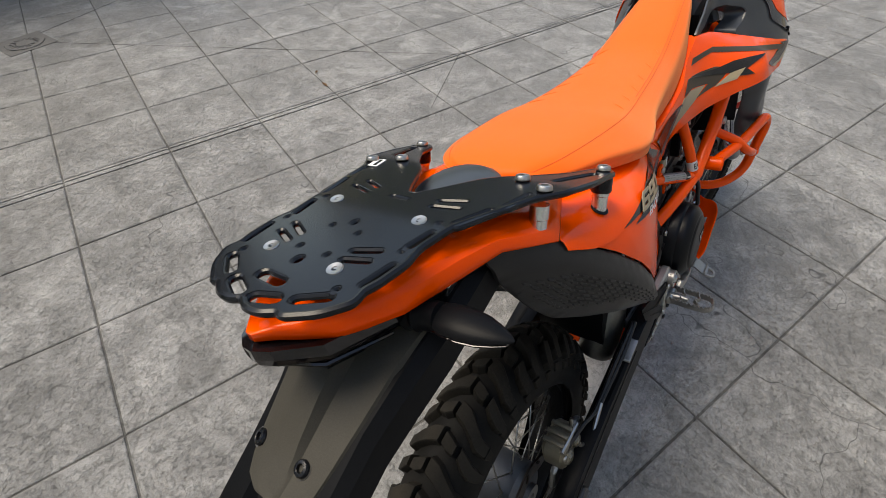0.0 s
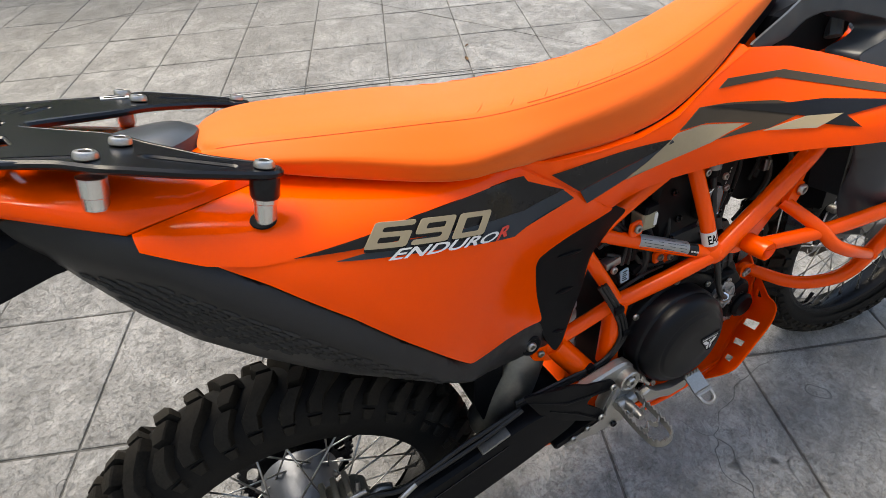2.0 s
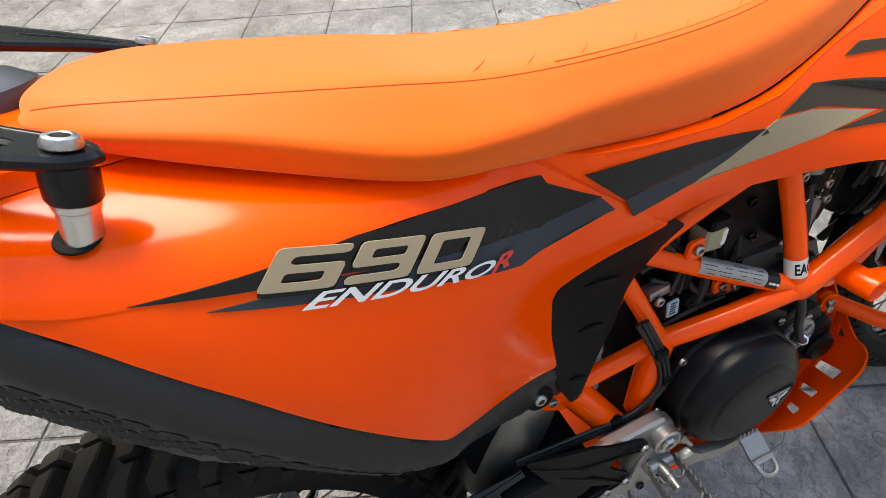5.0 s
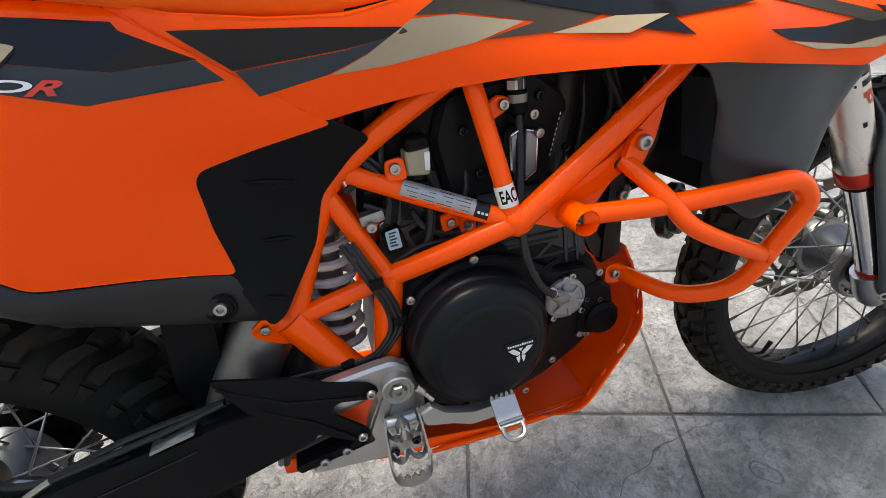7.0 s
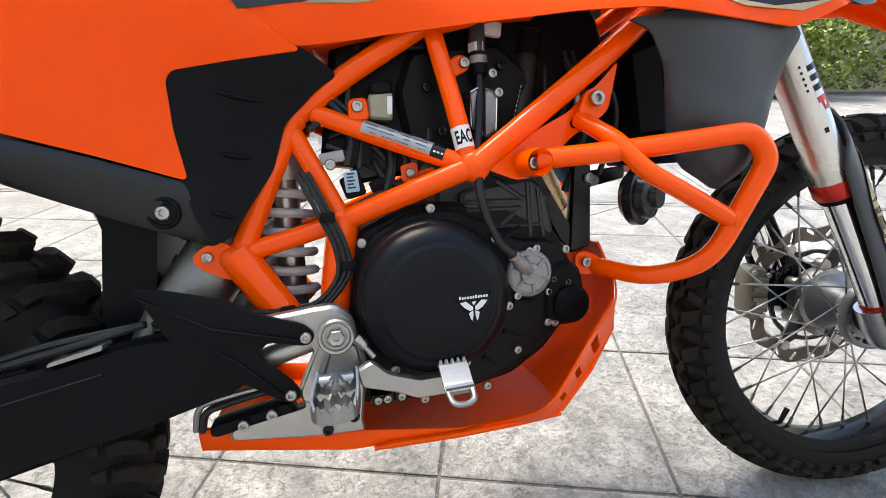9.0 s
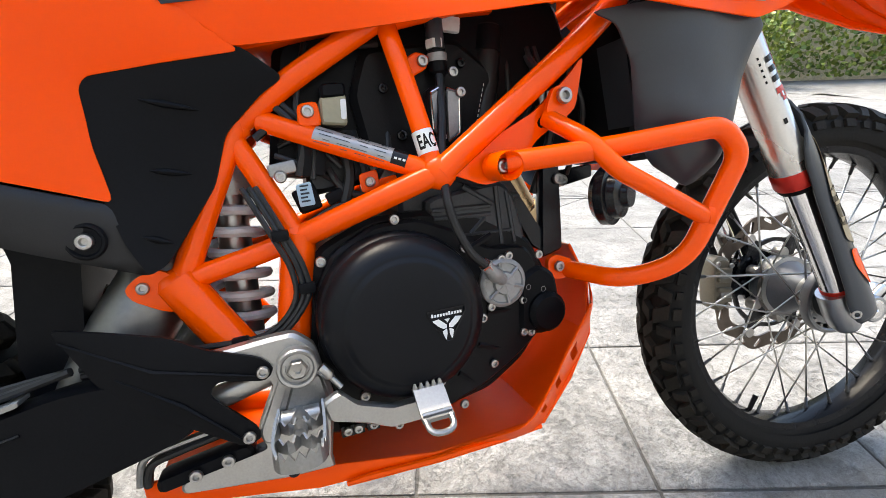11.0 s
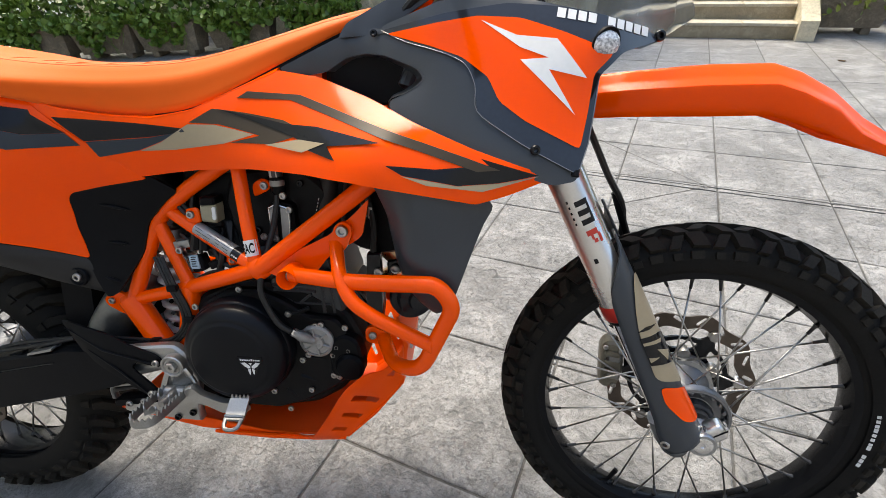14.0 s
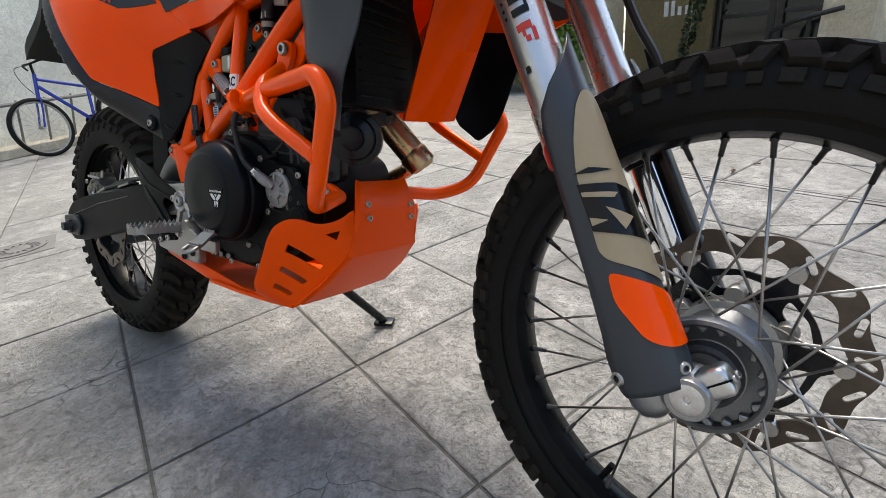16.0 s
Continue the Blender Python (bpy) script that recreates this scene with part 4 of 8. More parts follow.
bm = shelf(lip(soft_poly(REAR_PANEL, 0.008), flank, 0.006))
side_panel = part("side_panel", bm, ORANGE, bike, "glossy orange side panel with black and tan number graphic")
bm = mirrored(shelf(lip(soft_poly(REAR_PANEL, 0.008), flank, 0.006, 0.03)))
part("side_panel", bm, ORANGE, bike)
tank_shroud = part("tank_shroud", lip(soft_poly(SHROUD, 0.006), flank, 0.006), ORANGE, bike, "glossy orange tank shroud with black and tan stripes")
part("tank_shroud", mirrored(lip(soft_poly(SHROUD, 0.006), flank, 0.006, 0.03)), ORANGE, bike)
knee = part("knee_cover", sheet(bmesh.new(), soft_poly(INSERT, 0.01), on(flank, -0.004), 0.008, 0.018), BLACK, bike, "matt black plastic cover behind the frame tubes")
for a, b in (((0.455, 0.742), (0.505, 0.730)), ((0.452, 0.675), (0.488, 0.668)), ((0.437, 0.612), (0.462, 0.602))):
    p = [(a[0] + (b[0] - a[0]) * i / 5, a[1] + (b[1] - a[1]) * i / 5) for i in range(6)]
    part("rib", tube(bmesh.new(), [Vector((x, flank(x, z) + 0.0030, z)) for x, z in p], [0.0005, 0.0024, 0.0036, 0.0032, 0.0022, 0.0005], 8), BLACK, knee)
part("knee_cover", mirrored(sheet(bmesh.new(), INSERT, on(flank, -0.004), 0.008, 0.03)), BLACK, bike)
silencer = part("silencer_cover", lip(soft_poly(SILENCER, 0.01), silencer_side, 0.008, 0.008), COVER_PLASTIC, bike, "matt black silencer cover with a scaly pressed texture")
# unseen left counterpart, added to keep light off the rear tyre
part("tank_cover", mirrored(lip(SILENCER, silencer_side, 0.008, 0.03)), COVER_PLASTIC, bike)
# pressed dashes in staggered rows on the cover
bm = bmesh.new()
random.seed(4)
for row in range(24):
    for k in range(34):
        x = -0.030 + 0.0132 * k + 0.0066 * (row % 2) + random.uniform(-0.0012, 0.0012)
        z = silencer_top(x) - 0.046 - 0.0066 * row
        if x > 0.25 or z < silencer_low(x) + float(np.interp(x, [0.0, 0.10, 0.25], [0.020, 0.030, 0.016])):
            continue
        k0 = random.uniform(0.72, 0.98)
        shape = [(-0.0070, 0.0, 0.0), (-0.0044, -0.0014, 0.0022), (0.0044, -0.0014, 0.0022), (0.0070, 0.0, 0.0), (0.0040, 0.0024, 0.0002), (-0.0040, 0.0024, 0.0002), (0.0040, -0.0024, 0.0), (-0.0040, -0.0024, 0.0)]
        v = [bm.verts.new((x + u * k0, silencer_side(x + u * k0, z + w - 0.85 * u * k0) - 0.0002 - h, z + w - 0.85 * u * k0)) for u, w, h in shape]
        for f in ((0, 1, 5), (1, 2, 4, 5), (2, 3, 4), (0, 7, 1), (7, 6, 2, 1), (6, 3, 2)):
            bm.faces.new([v[i] for i in f])
tagged(part("pressed_relief", bm, COVER_PLASTIC, silencer, sharp=10), kind="stuff")
ring = part("bolt_seat", lathe(bmesh.new(), [(0.0, -0.001), (0.0125, -0.001), (0.0145, -0.0035), (0.0165, -0.003), (0.018, 0.0)], 24, Matrix.Translation((0.392, silencer_side(0.392, 0.615) - 0.0005, 0.615))), BLACK, silencer)
bolt(silencer, (0.392, silencer_side(0.392, 0.615) - 0.0012, 0.615), 0.0082)
# rear silencer core and left counterpart
bm = bmesh.new()
loft(bm, [[Vector((x, y0 + 0.052 * math.cos(a) * k, z0 + 0.07 * math.sin(a) * k)) for a in [2 * math.pi * i / 16 for i in range(16)]] for x, y0, z0, k in ((-0.02, -0.075, 0.955, 0.45), (0.05, -0.090, 0.905, 0.7), (0.2, -0.095, 0.785, 0.75), (0.33, -0.075, 0.665, 0.6), (0.40, -0.05, 0.60, 0.4))])
part("silencer", bm, BLACK_POWDER, bike)

# number and words on the side panel
decal("graphic", [(0.130, 0.930), (0.193, 0.925), (0.25, 0.921), (0.396, 0.897), (0.400, 0.890), (0.45, 0.862), (0.386, 0.862), (0.30, 0.885), (0.225, 0.908)], flank, BLACK_INK, side_panel)
decal("graphic", [(0.225, 0.906), (0.30, 0.884), (0.386, 0.861), (0.449, 0.861), (0.467, 0.842), (0.364, 0.840), (0.266, 0.879), (0.163, 0.914)], flank, SLATE_INK, side_panel)


def lettering(name, bm, origin, along, up, side, mat, parent, lift=0.0026):
    """Lay flat writing (0..1, 0..1) on a flank."""
    for v in bm.verts:
        x = origin[0] + along[0] * v.co.x + up[0] * v.co.y
        z = origin[1] + along[1] * v.co.x + up[1] * v.co.y
        v.co = Vector((x, side(x, z) - lift, z))
    return part(name, bm, mat, parent)


FIGURES = {0: ([(0, 0), (1, 0), (1, 0.6), (0.24, 0.6), (0.24, 0.8), (1, 0.8), (1, 1), (0, 1)], [(0.24, 0.2), (0.76, 0.2), (0.76, 0.42), (0.24, 0.42)]), 1: ([(0, 0), (1, 0), (1, 1), (0, 1), (0, 0.4), (0.76, 0.4), (0.76, 0.2), (0, 0.2)], [(0.24, 0.58), (0.76, 0.58), (0.76, 0.8), (0.24, 0.8)]), 2: ([(0, 0), (1, 0), (1, 1), (0, 1)], [(0.24, 0.2), (0.76, 0.2), (0.76, 0.8), (0.24, 0.8)])}


def numeral(k, lift, mat, du=0.0, dw=0.0):
    """Six, nine or nought, wide and square-cornered, leaning forward."""
    def lay(u, w, d):
        a, b = k * 0.345 + 0.31 * u + du, w + dw
        x, z = 0.187 + 0.131 * a + 0.020 * b, 0.9165 - 0.0465 * a + 0.0175 * b
        return Vector((x, flank(x, z) - lift + d, z))
    outer, inner = FIGURES[k]
    return part("numeral", sheet(bmesh.new(), soft_poly(outer, 0.09, 2), lay, 0.0006, 0.16, [soft_poly(inner, 0.05, 2)], 0), mat, side_panel)


for k in range(3):
    numeral(k, 0.0034, TAN_INK)
    numeral(k, 0.0022, BLACK_INK, 0.012, -0.14)
lettering("wording", text_mesh("ENDURO", 0.35, 0.02), (0.206, 0.8975), (0.128, -0.0435), (0.0075, 0.0078), flank, WHITE_INK, side_panel, 0.0036)
lettering("wording", text_mesh("R", 0.35, 0.03), (0.332, 0.8535), (0.020, -0.0035), (0.006, 0.0105), flank, RED_INK, side_panel, 0.0036)
# stripes on the shroud
decal("stripe", [(0.436, 0.885), (0.560, 0.873), (0.660, 0.861), (0.58, 0.852), (0.478, 0.848)], flank, BLACK_INK, tank_shroud)
decal("stripe", [(0.480, 0.8465), (0.58, 0.8505), (0.640, 0.859), (0.646, 0.868), (0.60, 0.845), (0.56, 0.832), (0.494, 0.823)], flank, SLATE_INK, tank_shroud)
decal("stripe", [(0.562, 0.831), (0.60, 0.844), (0.648, 0.869), (0.690, 0.868), (0.758, 0.854), (0.706, 0.841), (0.62, 0.832)], flank, TAN_INK, tank_shroud)
decal("stripe", [(0.652, 0.872), (0.690, 0.891), (0.745, 0.884), (0.81, 0.874), (0.852, 0.858), (0.79, 0.842), (0.718, 0.843), (0.770, 0.853), (0.70, 0.869)], flank, BROWN_INK, tank_shroud)
decal("stripe", [(0.70, 0.890), (0.815, 0.869), (0.868, 0.866), (0.967, 0.848), (0.888, 0.8425), (0.902, 0.8255), (0.852, 0.838), (0.838, 0.850), (0.80, 0.861)], flank, BLACK_INK, tank_shroud, 0.0020)
decal("stripe", [(0.782, 0.8405), (0.84, 0.849), (0.884, 0.8455), (0.848, 0.833)], flank, TAN_INK, tank_shroud, 0.0030)
decal("stripe", [(0.976, 0.820), (1.04, 0.815), (1.108, 0.820), (1.098, 0.828), (1.168, 0.809), (1.12, 0.800), (1.069, 0.796), (0.998, 0.808)], flank, BLACK_INK, tank_shroud)
decal("stripe", [(0.996, 0.8070), (1.069, 0.7950), (1.120, 0.7990), (1.168, 0.8075), (1.10, 0.789), (1.03, 0.7955)], flank, TAN_INK, tank_shroud)
decal("stripe", [(0.731, 0.905), (0.748, 0.914), (0.835, 0.9075), (0.93, 0.876), (1.076, 0.831), (1.120, 0.8165), (1.091, 0.8145), (0.927, 0.8665), (0.82, 0.901)], flank, BROWN_INK, tank_shroud)

# tail cover, a shell across the bike
def tail_ring(x, w, ze, zc, lip_h, n=12):
    top = [Vector((x, w * math.sin(math.pi / 2 * s), ze + (zc - ze) * (1 - abs(s) ** 3.0))) for s in [-1 + 2 * i / n for i in range(n + 1)]]
    return [Vector((x, -w + 0.0008, ze - lip_h))] + top + [Vector((x, w - 0.0008, ze - lip_h))]


rows = [(-0.2635, 0.003, 1.054, 1.054, 0.0005), (-0.2630, 0.004, 1.062, 1.063, 0.0085), (-0.252, 0.016, 1.060, 1.064, 0.010), (-0.236, 0.034, 1.053, 1.063, 0.010), (-0.2195, 0.051, 1.046, 1.062, 0.010), (-0.200, 0.063, 1.042, 1.062, 0.010), (-0.168, 0.080, 1.037, 1.061, 0.010), (-0.10, 0.102, 1.033, 1.056, 0.009), (-0.057, 0.113, 1.026, 1.046, 0.006), (0.016, 0.1365, 0.987, 1.020, 0.002), (0.06, 0.118, 0.983, 1.010, 0.001), (0.10, 0.101, 0.980, 1.004, 0.001), (0.15, 0.079, 0.977, 0.998, 0.001)]
bm = loft(bmesh.new(), [tail_ring(*r) for r in rows], caps=False, closed=False)
tail = part("tail_cover", bm, ORANGE, bike, "glossy orange tail cover under the rack")
tail.modifiers.new("thickness", "SOLIDIFY").thickness = 0.006
bm = bmesh.new()
loft(bm, [[Vector((x, s * w, z + dz)) for s, dz in ((-1, 0.0), (-0.6, -h), (0.6, -h), (1, 0.0))] for x, w, z, h in ((-0.23, 0.040, 1.020, 0.03), (-0.16, 0.070, 1.022, 0.05), (-0.05, 0.100, 1.010, 0.07), (0.03, 0.118, 0.97, 0.10), (0.2, 0.10, 0.93, 0.14), (0.4, 0.085, 0.88, 0.16))])
part("tail_frame", bm, BLACK, bike)
# fuel cap hump between rack and seat
bm = loft(bmesh.new(), [[Vector((0.022 + r * math.cos(a) * 0.068, r * math.sin(a) * 0.058, 1.006 + h)) for a in [2 * math.pi * i / 20 for i in range(20)]] for r, h in ((1.0, 0.0), (0.97, 0.012), (0.8, 0.02), (0.4, 0.024))])
part("fuel_cap_cover", bm, SLATE, bike, "dark grey fuel cap cover behind the seat")

# body under the seat, between the panels
bm = loft(bmesh.new(), [[Vector((x, s * w, z)) for s, z in ((-0.72, zt), (0.72, zt), (1, zm), (1, zb), (-1, zb), (-1, zm))] for x, w, zt, zm, zb in ((0.1, 0.09, 0.985, 0.965, 0.92), (0.25, 0.105, 0.940, 0.905, 0.80), (0.4, 0.095, 0.915, 0.895, 0.75), (0.55, 0.075, 0.89, 0.87, 0.79), (0.72, 0.07, 0.92, 0.90, 0.82), (0.85, 0.07, 0.95, 0.91, 0.83))])
part("fuel_tank", bm, ORANGE, bike)

# seat
SEAT = [(0.082, 0.030, 1.008, 0.040, 1.003, 0.034, 0.996), (0.095, 0.058, 1.014, 0.068, 1.004, 0.058, 0.993), (0.13, 0.080, 1.015, 0.098, 0.998, 0.086, 0.984), (0.20, 0.092, 1.005, 0.120, 0.984, 0.112, 0.962), (0.30, 0.098, 0.988, 0.140, 0.953, 0.132, 0.930), (0.37, 0.093, 0.974, 0.132, 0.942, 0.122, 0.915), (0.45, 0.084, 0.965, 0.112, 0.934, 0.102, 0.897), (0.55, 0.075, 0.961, 0.098, 0.930, 0.094, 0.884), (0.64, 0.067, 0.965, 0.089, 0.936, 0.092, 0.889), (0.72, 0.060, 0.980, 0.081, 0.955, 0.086, 0.918), (0.80, 0.052, 1.000, 0.068, 0.982, 0.070, 0.955), (0.87, 0.044, 1.018, 0.054, 1.005, 0.054, 0.988), (0.925, 0.026, 1.030, 0.032, 1.024, 0.030, 1.014)]


def seat_ring(x, wt, zt, wm, zm, wb, zb):
    half = [(0.0, zt + 0.004), (wt * 0.55, zt + 0.003), (wt * 0.85, zt + 0.0005), (wt, zt - 0.004), (wt * 0.5 + wm * 0.5, (zt + zm) / 2 - 0.001), (wm, zm), ((wm + wb) / 2 + 0.002, (zm + zb) / 2), (wb, zb), (wb * 0.6, zb - 0.003)]
    fine_half = [(p.x, p.y) for p in curve_through([(y, z, 0) for y, z in half], 3)]
    return [Vector((x, -y, z)) for y, z in fine_half[::-1]] + [Vector((x, y, z)) for y, z in fine_half[1:]]


dense_rows = []
for i, k in enumerate(zip(*[curve_through([(r[0], r[j], 0) for r in SEAT], 5) for j in range(1, 7)])):
    dense_rows.append((k[0].x, *[p.y for p in k]))
bm = loft(bmesh.new(), [seat_ring(*r) for r in dense_rows])
seat = part("seat", bm, VINYL, bike, "orange vinyl seat with stitched seams", 60)
for s in (-1, 1):
    for inset in (0.0, 0.006):
        line = [Vector((r[0], s * (r[1] - inset * 0.8), r[2] - 0.0040 + inset * 0.45)) for r in dense_rows if 0.095 < r[0] < 0.9 and (not inset or r[0] > 0.42)]
        part("seam", tube(bmesh.new(), line, 0.0005, 5), THREAD, seat)
seat_x = [r[0] for r in dense_rows]
for x0 in (0.360, 0.405, 0.455, 0.506, 0.563, 0.625):
    for s in (-1, 1):
        path = []
        for u, v in ((0.0, 0.94), (0.009, 0.86), (0.018, 0.76), (0.025, 0.66)):
            half_width, top = float(np.interp(x0 + u, seat_x, [r[1] for r in dense_rows])), float(np.interp(x0 + u, seat_x, [r[2] for r in dense_rows]))
            path.append(Vector((x0 + u, s * v * half_width, top + float(np.interp(v, [0, 0.55, 0.85, 1.0], [0.004, 0.003, 0.0005, -0.004])) + 0.0004)))
        part("pressed_tick", tube(bmesh.new(), path, [0.0002, 0.0010, 0.0010, 0.0002], 6), VINYL, seat)
# ledge of the shroud that runs in under the seat, and the joint between the panels
EDGE_X, EDGE_Z = [0.390, 0.44, 0.514, 0.586, 0.653, 0.714, 0.793], [0.916, 0.899, 0.887, 0.881, 0.891, 0.916, 0.944]
rings = []
for k in range(24):
    x = 0.395 + 0.0172 * k
    z0 = float(np.interp(x, EDGE_X, EDGE_Z)) - 0.001
    z1, w1 = (float(np.interp(x, seat_x, [r[j] for r in dense_rows])) for j in (6, 5))
    y0 = flank(x, z0) + 0.002
    rings.append([Vector((x, y0, z0)), Vector((x, (y0 - w1) / 2, max(z0, (z0 + z1) / 2) + 0.001)), Vector((x, -w1 + 0.004, z1 - 0.001)), Vector((x, -w1 + 0.004, z1 - 0.006)), Vector((x, y0, z0 - 0.005))])
bm = loft(bmesh.new(), rings)
other = mirrored(bm)
part("shroud_ledge", bm, ORANGE, tank_shroud)
part("shroud_ledge", other, ORANGE, tank_shroud)
JOINT = [(0.372, 0.917), (0.44, 0.862), (0.538, 0.786), (0.556, 0.790), (0.478, 0.856), (0.402, 0.912)]
part("joint_backing", sheet(bmesh.new(), JOINT, on(flank, -0.0045), 0.003, 0.012), ORANGE, tank_shroud)
# black base that shows under the seat's nose
bm = loft(bmesh.new(), [[Vector((r[0], s * (r[5] + 0.001), r[6] + dz)) for s, dz in ((-1, 0.004), (-1, -0.016), (1, -0.016), (1, 0.004))] for r in dense_rows if r[0] > 0.58])
part("seat_base", bm, BLACK, seat, "black plastic seat base")

# -- luggage rack --
def rack_z(x):
    return float(np.interp(x, [-0.30, -0.192, -0.1, 0.036, 0.15], [1.101, 1.087, 1.0755, 1.0425, 1.0]))


half = [(-0.250, 0.0), (-0.256, -0.010), (-0.256, -0.026), (-0.247, -0.041), (-0.249, -0.048), (-0.234, -0.071), (-0.213, -0.086), (-0.200, -0.082), (-0.188, -0.086), (-0.156, -0.089), (-0.137, -0.084), (-0.092, -0.089), (-0.046, -0.106), (0.0, -0.120), (0.030, -0.142), (0.080, -0.150), (0.136, -0.151), (0.146, -0.140), (0.138, -0.128), (0.095, -0.112), (0.050, -0.078), (0.020, -0.046), (-0.030, -0.018), (-0.048, -0.006)]
outline = half + [(x, -y) for x, y in half[::-1] if y]
holes = []
for s in (-1, 1):
    holes += [slot(-0.247, s * 0.010, -0.240, s * 0.028, 0.008), slot(-0.233, s * 0.045, -0.219, s * 0.066, 0.007), slot(-0.196, s * 0.079, -0.165, s * 0.083, 0.005), slot(-0.138, s * 0.077, -0.112, s * 0.081, 0.0055), slot(-0.088, s * 0.089, -0.048, s * 0.101, 0.005), slot(-0.034, s * 0.108, 0.004, s * 0.113, 0.004)]
    holes += [slot(-0.164, s * 0.036, -0.154, s * 0.058, 0.0055), slot(-0.178, s * 0.038, -0.170, s * 0.060, 0.0055), slot(-0.052, s * 0.044, -0.042, s * 0.068, 0.0055), slot(-0.067, s * 0.046, -0.060, s * 0.072, 0.0055), slot(0.055, s * 0.118, 0.110, s * 0.137, 0.0065)]
holes += [slot(-0.224, -0.012, -0.224, 0.012, 0.008), slot(-0.064, -0.010, -0.064, 0.010, 0.005), slot(-0.197, 0.001, -0.193, 0.001, 0.006), slot(-0.129, 0.001, -0.125, 0.001, 0.005)]
for x, y in ((-0.14, 0.018), (-0.141, -0.018), (-0.179, 0.018), (-0.179, -0.018), (-0.148, 0.078), (-0.146, -0.076), (-0.098, 0.076), (-0.095, -0.076), (-0.207, 0.066), (-0.209, -0.064)):
    holes.append(slot(x - 0.001, y, x + 0.001, y, 0.0042, 4))
bm = sheet(bmesh.new(), soft_poly(outline, 0.0085, 4), lambda x, y, d: Vector((x, y, rack_z(x) - d)), 0.0076, 0.012, holes, 0)
rack = part("luggage_rack", bm, BLACK_POWDER, bike, "black slotted metal luggage rack", 14)
bm = bmesh.new()
for lp in [soft_poly(outline, 0.0085, 4)] + holes:
    ring = [Vector((x, y, rack_z(x) - 0.0037)) for x, y in dense(list(lp), 0.006)]
    tube(bm, ring + ring[:1], 0.0040 if len(lp) > 60 else 0.0034, 8, False)
part("rolled_edge", bm, BLACK_POWDER, rack)
for x, y in ((-0.191, -0.042), (-0.192, 0.044), (-0.1, -0.057), (-0.099, 0.057)):
    bm = lathe(bmesh.new(), [(0.0026, 0.0006), (0.0028, -0.0006), (0.0070, -0.0012), (0.0078, 0.0)], 20, Matrix.Translation((x, y, rack_z(x))) @ pose(0, 0, 0, -90))
    part("countersunk_screw", bm, STEEL, rack)
for s in (-1, 1):
    for x, y in ((0.036, 0.088), (0.018, 0.123), (0.134, 0.140)):
        bolt(rack, (x, s * y, rack_z(x) + 0.0005), 0.0088, (0.33, 0, 0.94))
    part("hole_rim", lathe(bmesh.new(), [(0.004, -0.001), (0.0106, -0.001), (0.0114, 0.0)], 20, Matrix.Translation((0.1165, s * 0.142, 0.9625)) @ pose(0, 0, 0, s * -22, 10) @ pose(0, 0, 0, -90)), BLACK, rack)
    for x, y, low in ((0.134, 0.140, 0.957), (0.018, 0.119, 1.006)):
        part("spacer", lathe(bmesh.new(), [(0.0105, -0.015), (0.0105, -0.030), (0.0095, -0.031), (0.0095, -(rack_z(x) - low))], 18, Matrix.Translation((x, s * y, rack_z(x))) @ pose(0, 0, 0, 0, 19) @ pose(0, 0, 0, -90) @ pose(0, 0, 0, 180)), ALU_BRIGHT, rack)
        if x > 0.1:
            part("bushing", lathe(bmesh.new(), [(0.012, -0.004), (0.0125, -0.012), (0.0125, -0.024), (0.0115, -0.026)], 18, Matrix.Translation((x, s * y, rack_z(x))) @ pose(0, 0, 0, 0, 19) @ pose(0, 0, 0, -90) @ pose(0, 0, 0, 180)), BLACK_POWDER, rack)
bm = sheet(bmesh.new(), [(0.0, 0.098), (0.026, 0.106), (0.024, 0.120), (-0.002, 0.112)], lambda x, y, d: Vector((x, y, rack_z(x) + 0.0012 - d)), 0.0008, 0.02, edge=0)
part("sticker", bm, WHITE_INK, rack)
bm = sheet(bmesh.new(), [(0.003, 0.102), (0.022, 0.1085), (0.0215, 0.1125), (0.0025, 0.106)], lambda x, y, d: Vector((x, y, rack_z(x) + 0.0018 - d)), 0.0008, 0.02, edge=0)
part("sticker_mark", bm, BLACK_INK, rack)

# -- rear mudguard and lights --
def guard_z(x):
    return float(np.interp(x, [-0.42, -0.298, -0.18, -0.06], [0.862, 0.924, 0.982, 1.005]))


bm = loft(bmesh.new(), [[Vector((x, s * w - 0.008, guard_z(x) + dz)) for s, dz in ((-1, -0.05), (-1, -0.012), (-0.86, 0.0), (-0.42, 0.004), (-0.30, -0.006), (0.30, -0.006), (0.42, 0.004), (0.86, 0.0), (1, -0.012), (1, -0.05), (0.8, -0.045), (-0.8, -0.045))] for x, w in ((-0.42, 0.066), (-0.38, 0.070), (-0.30, 0.069), (-0.25, 0.072), (-0.20, 0.082), (-0.15, 0.088), (-0.06, 0.085), (0.02, 0.075))])
mud = part("rear_mudguard", bm, BLACK, bike, "long matt black rear mudguard and plate holder", 25)
bm = loft(bmesh.new(), [[Vector((x, s * w - 0.009, guard_z(x) + dz)) for s, dz in ((-1, -0.004), (-0.94, 0.004), (-0.46, 0.006), (-0.30, 0.006 + 0.003 * k), (-0.20, 0.009 + 0.017 * k), (0.30, 0.010 + 0.016 * k), (0.55, 0.009 + 0.004 * k), (0.92, 0.005), (1, -0.004))] for x, w, k in ((-0.3345, 0.022, 0.0), (-0.333, 0.026, 0.0), (-0.3265, 0.040, 0.0), (-0.312, 0.047, 0.0), (-0.300, 0.050, 0.12), (-0.285, 0.053, 0.4), (-0.25, 0.059, 0.8), (-0.19, 0.069, 1.0), (-0.15, 0.074, 1.0))])
